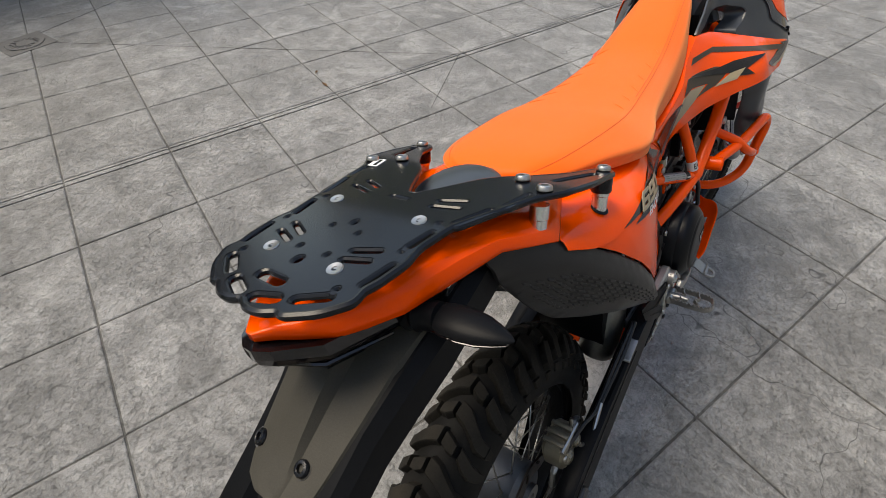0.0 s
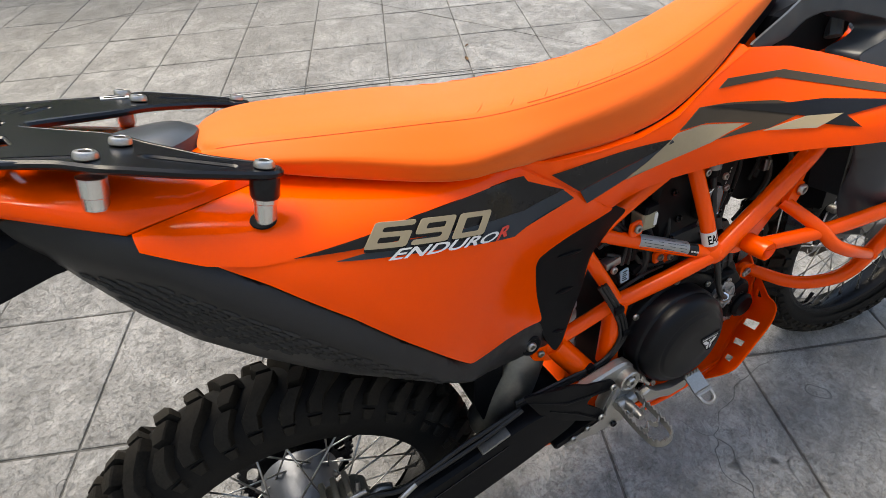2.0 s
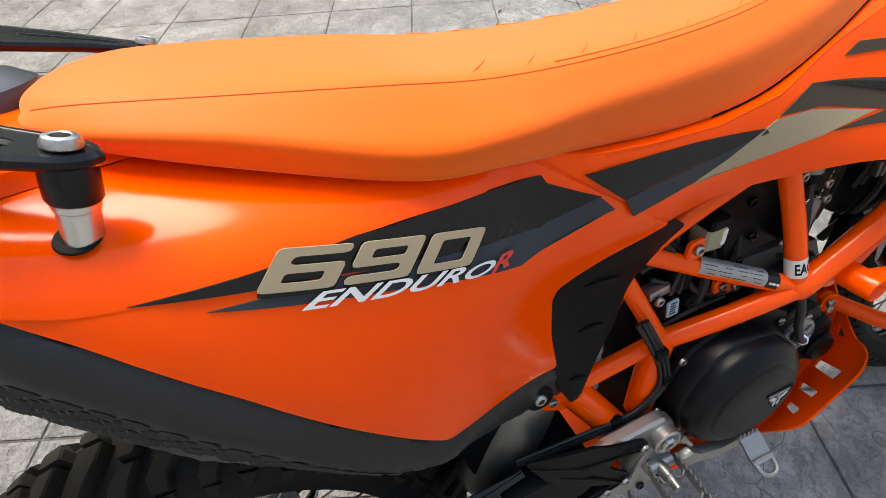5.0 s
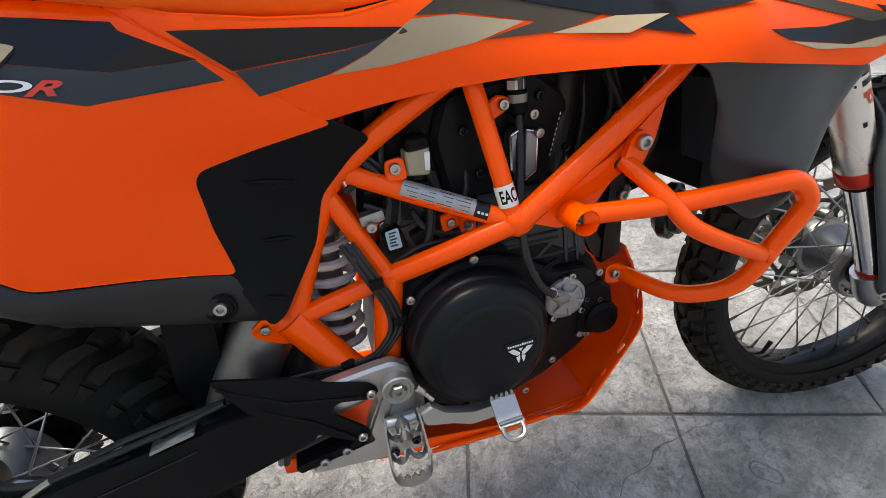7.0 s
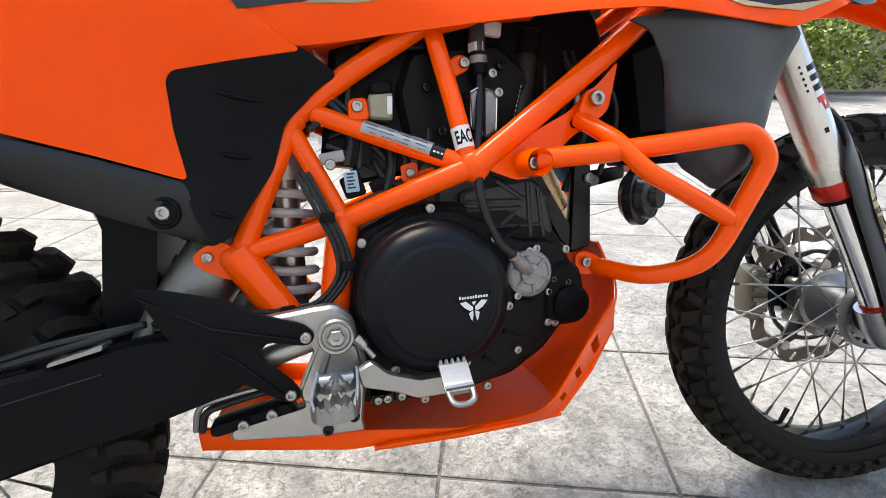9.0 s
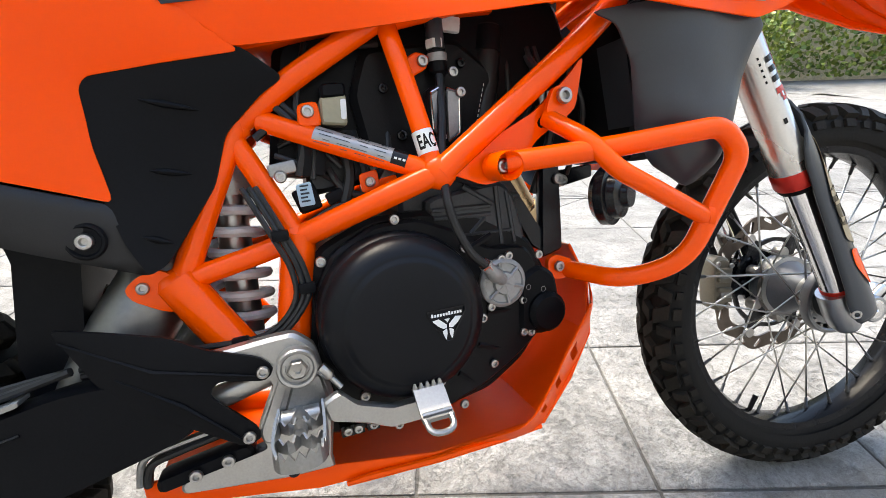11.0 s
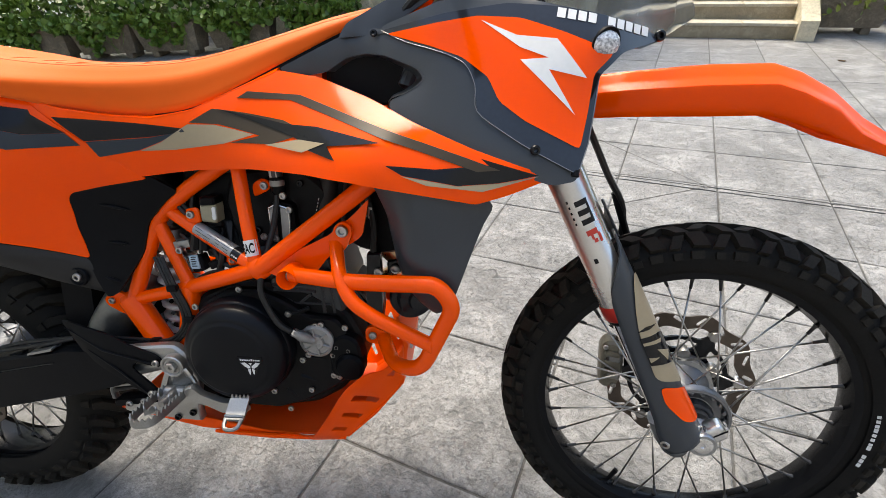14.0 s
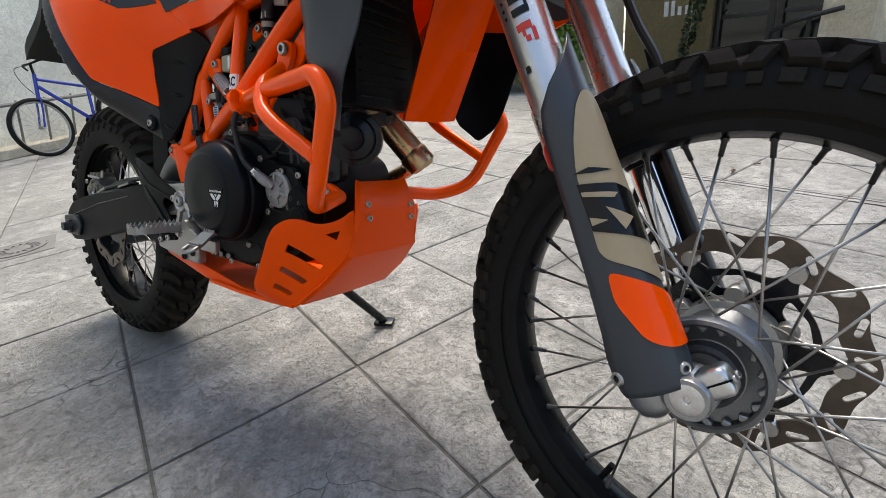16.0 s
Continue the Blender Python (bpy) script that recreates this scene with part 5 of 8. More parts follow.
part("guard_plate", bm, GUARD_BROWN, mud, "faded brown-black ribbed plate on the mudguard", 30)
for x, y in ((-0.298, -0.030), (-0.298, 0.033)):
    bolt(mud, (x, y, guard_z(x) + 0.004), 0.0085, (-0.42, 0.25 if y > 0 else 0.0, 0.9), DARK_BOLT)
    part("bolt_collar", lathe(bmesh.new(), [(0.0085, -0.001), (0.0098, -0.0016), (0.011, 0.0)], 20, Matrix.Translation((x, y, guard_z(x) + 0.004)) @ pose(0, 0, 0, 0, -26) @ pose(0, 0, 0, -90)), NIPPLE, mud)
bm = loft(bmesh.new(), [[Vector((x - 0.006 * abs(s) ** 2, s * w, z + dz)) for s, dz in ((-1, 0.002), (-0.92, 0.012), (0.92, 0.012), (1, 0.002), (0.94, -0.006), (0.80, -0.010), (0.0, -0.014), (-0.80, -0.010), (-0.94, -0.006))] for x, w, z in ((-0.266, 0.006, 1.040), (-0.258, 0.022, 1.038), (-0.228, 0.052, 1.028), (-0.165, 0.070, 1.014), (-0.10, 0.066, 1.003))])
lamp = part("tail_lamp", bm, SMOKED, bike, "glossy smoked tail lamp under the tail", 12)
for s in (-1, 1):
    part("lamp_rib", tube(bmesh.new(), [Vector((-0.262, s * 0.008, 1.027)), Vector((-0.238, s * 0.045, 1.019)), Vector((-0.178, s * 0.066, 1.006))], [0.0018, 0.0026, 0.0016], 6), SMOKED, lamp)
for s in (-1, 1):
    stem = part("indicator", tube(bmesh.new(), curve_through([(-0.150, s * 0.055, 1.002), (-0.149, s * 0.078, 1.008), (-0.147, s * 0.098, 1.010)], 4), [0.015] * 2 + [0.0175, 0.0145] * 2 + [0.015] * 3, 14), BLACK, bike, "black leaf-shaped turn indicator on a ribbed rubber stem")
    leaf = [(-0.010, 0.50), (-0.004, 0.80), (0.004, 1.0), (0.012, 1.02), (0.020, 0.88), (0.027, 0.60), (0.032, 0.30), (0.0345, 0.05)]
    bm = loft(bmesh.new(), [[Vector((-0.145 + 0.12 * l + 0.0185 * k * math.cos(a), s * (0.10 + l * 2.05), 1.010 - 0.05 * l + (0.0095 if math.sin(a) > 0 else 0.006) * k * math.sin(a))) for a in [2 * math.pi * i / 16 for i in range(16)]] for l, k in leaf])
    part("housing", bm, BLACK, stem)
    bm = loft(bmesh.new(), [[Vector((-0.146 + 0.12 * l + 0.0180 * k * math.cos(a), s * (0.10 + l * 2.05), 1.0075 - 0.05 * l + (0.002 if math.sin(a) > 0 else 0.0080) * k * math.sin(a))) for a in [2 * math.pi * i / 16 for i in range(16)]] for l, k in leaf[1:-1]])
    part("lens", bm, SMOKED, stem, "dark glossy lens")
    # rubber-ringed screw on the tail frame
    part("grommet", lathe(bmesh.new(), [(0.0045, -0.012), (0.0115, -0.012), (0.0125, -0.008), (0.0125, 0.0)], 18, Matrix.Translation((-0.101, s * 0.068, 1.004)) @ pose(0, 0, 0, 20 if s < 0 else -20, 0, 0 if s < 0 else 180)), ALU_BRIGHT, mud)

# -- trellis frame --
TUBES = [((0.738, -0.135, 0.642), (0.905, -0.142, 0.762), (0.985, -0.130, 0.822), 0.0145), ((0.732, -0.131, 0.650), (0.722, -0.118, 0.715), (0.706, -0.090, 0.815), 0.0115), ((0.745, -0.136, 0.646), (0.66, -0.115, 0.616), (0.576, -0.088, 0.586), 0.0135), ((0.742, -0.134, 0.640), (0.65, -0.10, 0.678), (0.560, -0.066, 0.719), 0.0118), ((0.530, -0.064, 0.712), (0.60, -0.073, 0.760), (0.71, -0.090, 0.822), 0.0135), ((0.540, -0.065, 0.728), (0.485, -0.074, 0.615), (0.452, -0.080, 0.545), 0.0138), ((0.530, -0.066, 0.700), (0.555, -0.078, 0.645), (0.584, -0.090, 0.580), 0.0118), ((0.448, -0.080, 0.556), (0.52, -0.084, 0.572), (0.586, -0.089, 0.589), 0.0118), ((0.452, -0.080, 0.560), (0.478, -0.085, 0.515), (0.515, -0.095, 0.455), 0.022), ((0.582, -0.088, 0.592), (0.570, -0.090, 0.535), (0.556, -0.095, 0.465), 0.0185), ((0.985, -0.130, 0.822), (1.06, -0.075, 0.875), (1.10, -0.02, 0.90), 0.0145), ((0.706, -0.090, 0.815), (0.86, -0.085, 0.85), (1.06, -0.05, 0.91), 0.0135)]
for s in (1, -1):
    made = []
    for a, b, c, r in TUBES:
        p = [Vector((q[0], q[1] * s, q[2])) for q in (a, b, c)]
        ob = part("frame_tube", tube(bmesh.new(), curve_through(p, 4), r, 14), ORANGE_POWDER, bike)
        made.append(ob)
    # gussets and weld beads at the joints
    for (x, y, z), r in (((0.738, -0.133, 0.643), 0.0185), ((0.532, -0.065, 0.714), 0.0165), ((0.579, -0.089, 0.587), 0.0175), ((0.452, -0.080, 0.553), 0.019)):
        bm = bmesh.new()
        bmesh.ops.create_icosphere(bm, subdivisions=2, radius=r, matrix=Matrix.Translation((x, y * s, z)) @ Matrix.Diagonal((1.15, 0.85, 1.1, 1)))
        part("weld", bm, ORANGE_POWDER, made[0])
    plate = [(0.748, 0.640), (0.80, 0.672), (0.86, 0.700), (0.905, 0.735), (0.930, 0.760), (0.915, 0.700), (0.90, 0.690), (0.86, 0.668), (0.825, 0.628), (0.79, 0.622)]
    bm = sheet(bmesh.new(), soft_poly(plate, 0.008, 2), lambda x, z, d: Vector((x, s * (-0.139 + d), z)), 0.006, 0.03, [slot(0.868, 0.686, 0.878, 0.694, 0.006, 4), slot(0.902, 0.742, 0.9022, 0.7422, 0.004, 4)], 0.001)
    part("gusset", bm, ORANGE_POWDER, made[0])
    tab = [(0.405, 0.560), (0.420, 0.572), (0.440, 0.576), (0.460, 0.560), (0.462, 0.525), (0.436, 0.532), (0.410, 0.548)]
    tb = part("mounting_tab", sheet(bmesh.new(), soft_poly(tab, 0.006, 2), lambda x, z, d: Vector((x, s * (-0.090 + d), z)), 0.007, 0.03, [slot(0.4425, 0.557, 0.4427, 0.557, 0.004, 4)], 0.001), ORANGE_POWDER, made[5])
    bolt(tb, (0.423, s * -0.0905, 0.559), 0.0065, (0, -s, 0))
    if s == 1:
        bm = tube(bmesh.new(), [Vector((0.742, -0.134, 0.640)).lerp(Vector((0.560, -0.066, 0.719)), t) for t in (0.28, 0.42, 0.56, 0.70)], 0.0122, 16, caps=False)
        lab = part("label", bm, SILVER_INK, made[3], "silver plate with small print on a frame tube")
        part("label_mark", tube(bmesh.new(), [Vector((0.742, -0.134, 0.640)).lerp(Vector((0.560, -0.066, 0.719)), t) for t in (0.20, 0.28)], 0.0123, 16, caps=False), BLACK_INK, made[3])
        p0, p1 = Vector((0.742, -0.134, 0.640)), Vector((0.560, -0.066, 0.719))
        axis = (p1 - p0).normalized()
        e1 = (Vector((0, -1, 0.25)) - axis * Vector((0, -1, 0.25)).dot(axis)).normalized()
        e2 = axis.cross(e1)
        for k, turn in enumerate((-0.75, -0.35, 0.05, 0.45, 0.85)):
            for g in range(4):
                t0 = 0.31 + 0.098 * g
                t1 = t0 + 0.085 - 0.022 * ((2 * k + g) % 3)
                if k == 4 and g > 1:
                    continue
                off = (e1 * math.cos(turn) + e2 * math.sin(turn)) * 0.0124
                part("print_bar", tube(bmesh.new(), [p0.lerp(p1, t) + off for t in (t0, t1)], 0.00045, 4), SLATE_INK, made[3])
        for t0 in (0.205, 0.228, 0.251):
            off = (e1 * math.cos(0.1) + e2 * math.sin(0.1)) * 0.0124
            part("print_bar", tube(bmesh.new(), [p0.lerp(p1, t) + off - e2 * 0.003 for t in (t0, t0 + 0.014)], 0.0016, 4), WHITE_INK, made[3])
        c = Vector((0.7275, -0.1265, 0.676))
        d = (Vector((0.722, -0.118, 0.715)) - Vector((0.732, -0.131, 0.650))).normalized()
        part("label", tube(bmesh.new(), [c - d * 0.013, c + d * 0.013], 0.0119, 16, caps=False), WHITE_INK, made[1], "white label with black marks")
        face = (Vector((-0.12, -1, 0.3)) - d * Vector((-0.12, -1, 0.3)).dot(d)).normalized()
        across = d.cross(face)
        bm = text_mesh("EAC", 0.0, 0.03)
        for v in bm.verts:
            turn = (v.co.x - 0.5) * 1.75
            v.co = c + d * (v.co.y - 0.5) * 0.0165 + (face * math.cos(turn) + across * math.sin(turn)) * 0.0122
        part("wording", bm, BLACK_INK, made[1])

# -- crash bars --
BRACE = ((0.873, -0.141, 0.691), (0.892, -0.196, 0.658), (0.910, -0.213, 0.626), (0.945, -0.221, 0.604), (1.024, -0.218, 0.561))
for s in (1, -1):
    def side(*pts):
        return [Vector((x, s * y, z)) for x, y, z in pts]
    main = side((0.806, -0.162, 0.645), (0.905, -0.199, 0.649), (1.040, -0.229, 0.660), (1.062, -0.232, 0.628), (1.008, -0.206, 0.508), (0.956, -0.160, 0.485), (0.920, -0.078, 0.494))
    bar = part("crash_bar", tube(bmesh.new(), rounded(main, 0.045, 8), 0.0122, 16), ORANGE_POWDER, bike, "orange tubular engine crash bar")
    part("brace", tube(bmesh.new(), rounded(side(*BRACE), 0.03, 6), 0.0108, 14), ORANGE_POWDER, bar)
    bm = bmesh.new()
    lathe(bm, [(0.010, -0.004), (0.0135, -0.003), (0.0135, 0.003), (0.010, 0.004)], 16, Matrix.Translation((1.030, s * -0.219, 0.561)) @ pose(0, 0, 0, 0, 0, 62), True)
    part("weld", bm, ORANGE_POWDER, bar)
    lug = [(0.868, 0.684), (0.868, 0.700), (0.878, 0.722), (0.890, 0.727), (0.902, 0.720), (0.902, 0.705), (0.892, 0.685), (0.882, 0.676)]
    part("lug", sheet(bmesh.new(), soft_poly(lug, 0.005, 2), lambda x, z, d: Vector((x, s * (-0.152 + d), z)), 0.010, 0.03, (), 0.0015), ORANGE_POWDER, bar)
    bolt(bar, (0.889, s * -0.153, 0.713), 0.0098, (0, -s, 0))
    part("collar", lathe(bmesh.new(), [(0.009, -0.166), (0.0155, -0.180), (0.0165, -0.176), (0.0165, -0.142), (0.009, -0.142)], 20, Matrix.Translation((0.802, 0, 0.642)) @ Matrix.Diagonal((1, s, 1, 1)), True), ORANGE_POWDER, bar)
    bolt(bar, (0.802, s * -0.160, 0.642), 0.0082, (0, -s, 0))
    foot = [(0.892, 0.488), (0.892, 0.512), (0.905, 0.517), (0.930, 0.506), (0.930, 0.484), (0.905, 0.482)]
    part("lug", sheet(bmesh.new(), soft_poly(foot, 0.006, 2), lambda x, z, d: Vector((x, s * (-0.092 + d), z)), 0.010, 0.03, (), 0.0015), ORANGE_POWDER, bar)
    bolt(bar, (0.906, s * -0.093, 0.501), 0.0075, (0, -s, 0))

# -- skid plate --
rows = [(0.945, 0.520, 0.066, 0.0), (0.960, 0.470, 0.080, 0.0), (0.950, 0.396, 0.093, 0.0), (0.905, 0.345, 0.108, 0.0), (0.852, 0.300, 0.120, 0.0), (0.70, 0.294, 0.122, 0.010), (0.56, 0.297, 0.116, 0.030), (0.388, 0.326, 0.104, 0.032)]
bm = loft(bmesh.new(), [[Vector((x, -w, z + u)), Vector((x, -w * 0.97, z + 0.003)), Vector((x + (0.004 if u == 0 else 0), -w * 0.90, z)), Vector((x + (0.008 if u == 0 else 0), 0, z)), Vector((x + (0.004 if u == 0 else 0), w * 0.90, z)), Vector((x, w * 0.97, z + 0.003)), Vector((x, w, z + u))] for x, z, w, u in rows], caps=False, closed=False)
skid = part("skid_plate", bm, ORANGE_MATT, bike, "folded orange metal skid plate with slots", 20)
skid.modifiers.new("thickness", "SOLIDIFY").thickness = 0.004
wing_y = spread([(0.70, 0.300, -0.122), (0.76, 0.308, -0.131), (0.802, 0.326, -0.158), (0.813, 0.349, -0.174), (0.841, 0.392, -0.178), (0.879, 0.451, -0.180), (0.899, 0.464, -0.170), (0.912, 0.463, -0.154), (0.924, 0.454, -0.138), (0.94, 0.456, -0.119), (0.958, 0.477, -0.084), (0.956, 0.43, -0.088), (0.949, 0.398, -0.093), (0.90, 0.345, -0.106), (0.848, 0.297, -0.118), (0.78, 0.295, -0.122), (0.895, 0.399, -0.135), (0.870, 0.364, -0.135), (0.842, 0.333, -0.139)])
WING = [(0.70, 0.303), (0.76, 0.311), (0.797, 0.328), (0.813, 0.349), (0.841, 0.392), (0.862, 0.428), (0.879, 0.451), (0.899, 0.464), (0.912, 0.463), (0.924, 0.454), (0.94, 0.456), (0.95, 0.464), (0.958, 0.478), (0.957, 0.43), (0.950, 0.398), (0.902, 0.345), (0.849, 0.296), (0.78, 0.295), (0.70, 0.297)]
slots = [soft_poly(q, 0.002, 2) for q in ([(0.931, 0.437), (0.947, 0.443), (0.941, 0.426)], [(0.884, 0.422), (0.915, 0.383), (0.906, 0.372), (0.874, 0.407)], [(0.859, 0.381), (0.883, 0.351), (0.873, 0.344), (0.853, 0.370)], [(0.838, 0.348), (0.854, 0.327), (0.847, 0.320), (0.830, 0.337)])]
wing = sheet(bmesh.new(), soft_poly(WING, 0.008, 2), on(wing_y), 0.004, 0.010, slots, 0.0008)
part("skid_wing", mirrored(wing), ORANGE_MATT, skid)
part("skid_wing", wing, ORANGE_MATT, skid)
part("lip", tube(bmesh.new(), [Vector((0.590, -0.1205, 0.300)), Vector((0.612, -0.1225, 0.302)), Vector((0.70, -0.1260, 0.300)), Vector((0.79, -0.1250, 0.299)), Vector((0.846, -0.1210, 0.298))], [0.003, 0.0045, 0.0045, 0.004, 0.003], 8), ORANGE_MATT, skid)
for y, z in ((-0.055, 0.483), (0.057, 0.476), (-0.055, 0.460), (0.057, 0.453)):
    x = float(np.interp(z, [0.40, 0.47, 0.52], [0.955, 0.96, 0.945])) + 0.006
    bolt(skid, (x, y, z), 0.0058, (1, 0, 0.05))

# -- engine --
def cover(parent, centre, profile, mat, label="", seg=48, name="cover"):
    """A round cover on the right side; heights run outwards."""
    return part(name, lathe(bmesh.new(), [(r, -h) for r, h in profile], seg, Matrix.Translation(centre)), mat, parent, label)


def slab(outline, y0, y1, bevel=0.004, soft=0.01):
    """A block with an outline in (x, z), from y0 to y1."""
    bm = bmesh.new()
    pts = soft_poly(outline, soft, 2)
    for d, inset in ((y0, bevel), (y0 + bevel, 0.0), (y1 - bevel, 0.0), (y1, bevel)):
        c = Vector((sum(p[0] for p in pts) / len(pts), sum(p[1] for p in pts) / len(pts)))
        ring = []
        for p in pts:
            q = Vector(p)
            q = q - (q - c).normalized() * inset
            ring.append(bm.verts.new((q.x, d, q.y)))
        if d != y0:
            for i in range(len(ring)):
                bm.faces.new((last[i], last[(i + 1) % len(ring)], ring[(i + 1) % len(ring)], ring[i]))
        else:
            bm.faces.new(ring[::-1])
        last = ring
    bm.faces.new(last)
    return bm


CASE = [(0.54, 0.40), (0.56, 0.52), (0.60, 0.575), (0.66, 0.600), (0.72, 0.600), (0.80, 0.585), (0.865, 0.545), (0.89, 0.49), (0.88, 0.43), (0.84, 0.385), (0.79, 0.355), (0.70, 0.340), (0.60, 0.345), (0.55, 0.36)]
engine = part("engine", slab(CASE, -0.095, 0.11, 0.006), ENGINE_BLACK, bike, "black single-cylinder engine with a round clutch cover")
part("crankcase_cover", slab([(0.582, 0.43), (0.585, 0.52), (0.61, 0.566), (0.66, 0.592), (0.71, 0.594), (0.755, 0.575), (0.80, 0.545), (0.85, 0.54), (0.872, 0.50), (0.868, 0.43), (0.83, 0.40), (0.78, 0.372), (0.72, 0.352), (0.64, 0.358), (0.60, 0.385)], -0.112, -0.09, 0.004), ENGINE_BLACK, engine)
cc = (0.678, 0.0, 0.490)
cover(engine, cc, [(0.094, 0.10), (0.094, 0.132), (0.0925, 0.136), (0.0905, 0.138), (0.0900, 0.148), (0.0875, 0.1545), (0.0745, 0.1655), (0.0715, 0.1662), (0.0695, 0.1668), (0.067, 0.1695), (0.064, 0.1708), (0.03, 0.1712), (0.0, 0.1712)], COVER_BLACK, "satin black round clutch cover with a small white emblem", 72, "clutch_cover")
clutch = [o for o in engine.children if o.name.startswith("clutch_cover")][0]
# white emblem: a shield outline and a three-armed mark
ex, ez = 0.716, 0.4855
emblem = [[(-0.0160, 0.0030), (-0.0090, 0.0040), (-0.0012, -0.0030), (-0.0012, -0.0062), (-0.0048, -0.0072), (-0.0105, -0.0034)], [(0.0160, 0.0030), (0.0090, 0.0040), (0.0012, -0.0030), (0.0012, -0.0062), (0.0048, -0.0072), (0.0105, -0.0034)], [(-0.0062, -0.0096), (-0.0012, -0.0070), (-0.0012, -0.0128), (-0.0030, -0.0190), (-0.0046, -0.0160)], [(0.0062, -0.0096), (0.0012, -0.0070), (0.0012, -0.0128), (0.0030, -0.0190), (0.0046, -0.0160)], [(-0.0030, 0.0030), (0.0030, 0.0030), (0.0, -0.0012)]]
emblem += [[(-0.0165 + 0.00305 * k, 0.0066), (-0.0143 + 0.00305 * k, 0.0066), (-0.0143 + 0.00305 * k, 0.0094 + 0.0009 * (k % 6 == 0)), (-0.0165 + 0.00305 * k, 0.0094 + 0.0009 * (k % 6 == 0))] for k in range(11)]
for k, poly in enumerate(emblem):
    bm = bmesh.new()
    bm.faces.new([bm.verts.new((ex + 1.05 * u, -0.1723 - 0.00002 * k, ez + 1.05 * v)) for u, v in poly])
    part("emblem", bm, WHITE_INK, clutch)
shield = [(-0.021, 0.014), (0.021, 0.014), (0.021, 0.008), (0.003, -0.0215), (-0.003, -0.0215), (-0.021, 0.008)]
part("emblem_rim", tube(bmesh.new(), [Vector((ex + u, -0.1718, ez + v)) for u, v in shield + shield[:1]], 0.0009, 4), BLACK_INK, clutch)
for k in range(7):
    a = math.radians(35 + 51.4 * k)
    bolt(engine, (0.678 + 0.107 * math.cos(a), -0.113, 0.490 + 0.106 * math.sin(a)), 0.0062)
# water pump
pump = cover(engine, (0.811, 0, 0.500), [(0.031, 0.105), (0.031, 0.117), (0.028, 0.120), (0.0255, 0.1205), (0.0245, 0.1185), (0.015, 0.1185), (0.013, 0.123), (0.0, 0.124)], CAST_DARK, "cast aluminium water pump cover", 28, "pump_cover")
for k in range(6):
    a = math.radians(100 + 60 * k)
    part("pump_rib", tube(bmesh.new(), [Vector((0.811, -0.1225, 0.500)), Vector((0.811 + 0.027 * math.cos(a), -0.1195, 0.500 + 0.027 * math.sin(a)))], 0.0022, 6), CAST_DARK, pump)
part("pump_spout", tube(bmesh.new(), curve_through([(0.808, -0.122, 0.505), (0.795, -0.130, 0.516), (0.781, -0.138, 0.530)], 4), [0.0075] * 3 + [0.0095] * 3 + [0.0078] * 3, 12), CAST_DARK, pump)
part("hose_nut", tube(bmesh.new(), [Vector((0.786, -0.135, 0.525)), Vector((0.779, -0.140, 0.533))], 0.0078, 6), ALU_BRIGHT, pump)
for x, z in ((0.822, 0.532), (0.812, 0.5295), (0.793, 0.472), (0.845, 0.488), (0.838, 0.472), (0.864, 0.527), (0.866, 0.482), (0.835, 0.430), (0.845, 0.428), (0.79, 0.398), (0.66, 0.352), (0.745, 0.355)):
    bolt(engine, (x, -0.114, z), 0.0058)
part("hose", tube(bmesh.new(), curve_through([(0.779, -0.141, 0.532), (0.7616, -0.145, 0.549), (0.7468, -0.145, 0.581), (0.7400, -0.143, 0.616), (0.748, -0.120, 0.665), (0.760, -0.100, 0.715), (0.7665, -0.086, 0.766)], 6), 0.0052, 10), DARK_TUBE, engine)
part("sprocket_cover", slab([(0.83, 0.43), (0.835, 0.50), (0.862, 0.515), (0.885, 0.50), (0.892, 0.45), (0.87, 0.42)], -0.118, -0.08, 0.005), BLACK, engine)
cover(engine, (0.868, 0, 0.452), [(0.026, 0.10), (0.026, 0.122), (0.021, 0.128), (0.0, 0.129)], BLACK, "", 24)
# cylinder with fins, head and covers
cyl = part("cylinder", slab([(0.70, 0.585), (0.705, 0.66), (0.83, 0.655), (0.855, 0.57), (0.80, 0.555)], -0.075, 0.08, 0.006), ENGINE_GREY, bike, "dark grey finned cylinder and cylinder head")
casting = part("cylinder_casting", slab([(0.728, 0.612), (0.832, 0.624), (0.848, 0.606), (0.860, 0.550), (0.850, 0.520), (0.790, 0.528), (0.762, 0.552), (0.735, 0.572)], -0.094, -0.05, 0.005, 0.012), ENGINE_GREY, cyl)
for a, b, r in (((0.736, 0.598), (0.812, 0.595), 0.0032), ((0.737, 0.588), (0.812, 0.585), 0.0032), ((0.738, 0.579), (0.768, 0.565), 0.0030), ((0.804, 0.581), (0.783, 0.564), 0.0030), ((0.7785, 0.6225), (0.8165, 0.5966), 0.0036), ((0.822, 0.618), (0.824, 0.545), 0.0034), ((0.836, 0.610), (0.842, 0.545), 0.0028), ((0.768, 0.563), (0.842, 0.561), 0.0022)):
    part("casting_rib", tube(bmesh.new(), [Vector((a[0], -0.0945, a[1])), Vector((b[0], -0.0945, b[1]))], r, 6), ENGINE_GREY, casting)
head = part("cylinder_head", slab([(0.675, 0.655), (0.66, 0.74), (0.68, 0.79), (0.80, 0.80), (0.845, 0.76), (0.84, 0.66)], -0.072, 0.085, 0.008), ENGINE_BLACK, cyl)
part("valve_cover_rim", slab([(0.744, 0.690), (0.746, 0.738), (0.760, 0.744), (0.790, 0.738), (0.788, 0.686), (0.768, 0.670), (0.750, 0.676)], -0.092, -0.06, 0.004), ENGINE_BLACK, cyl)
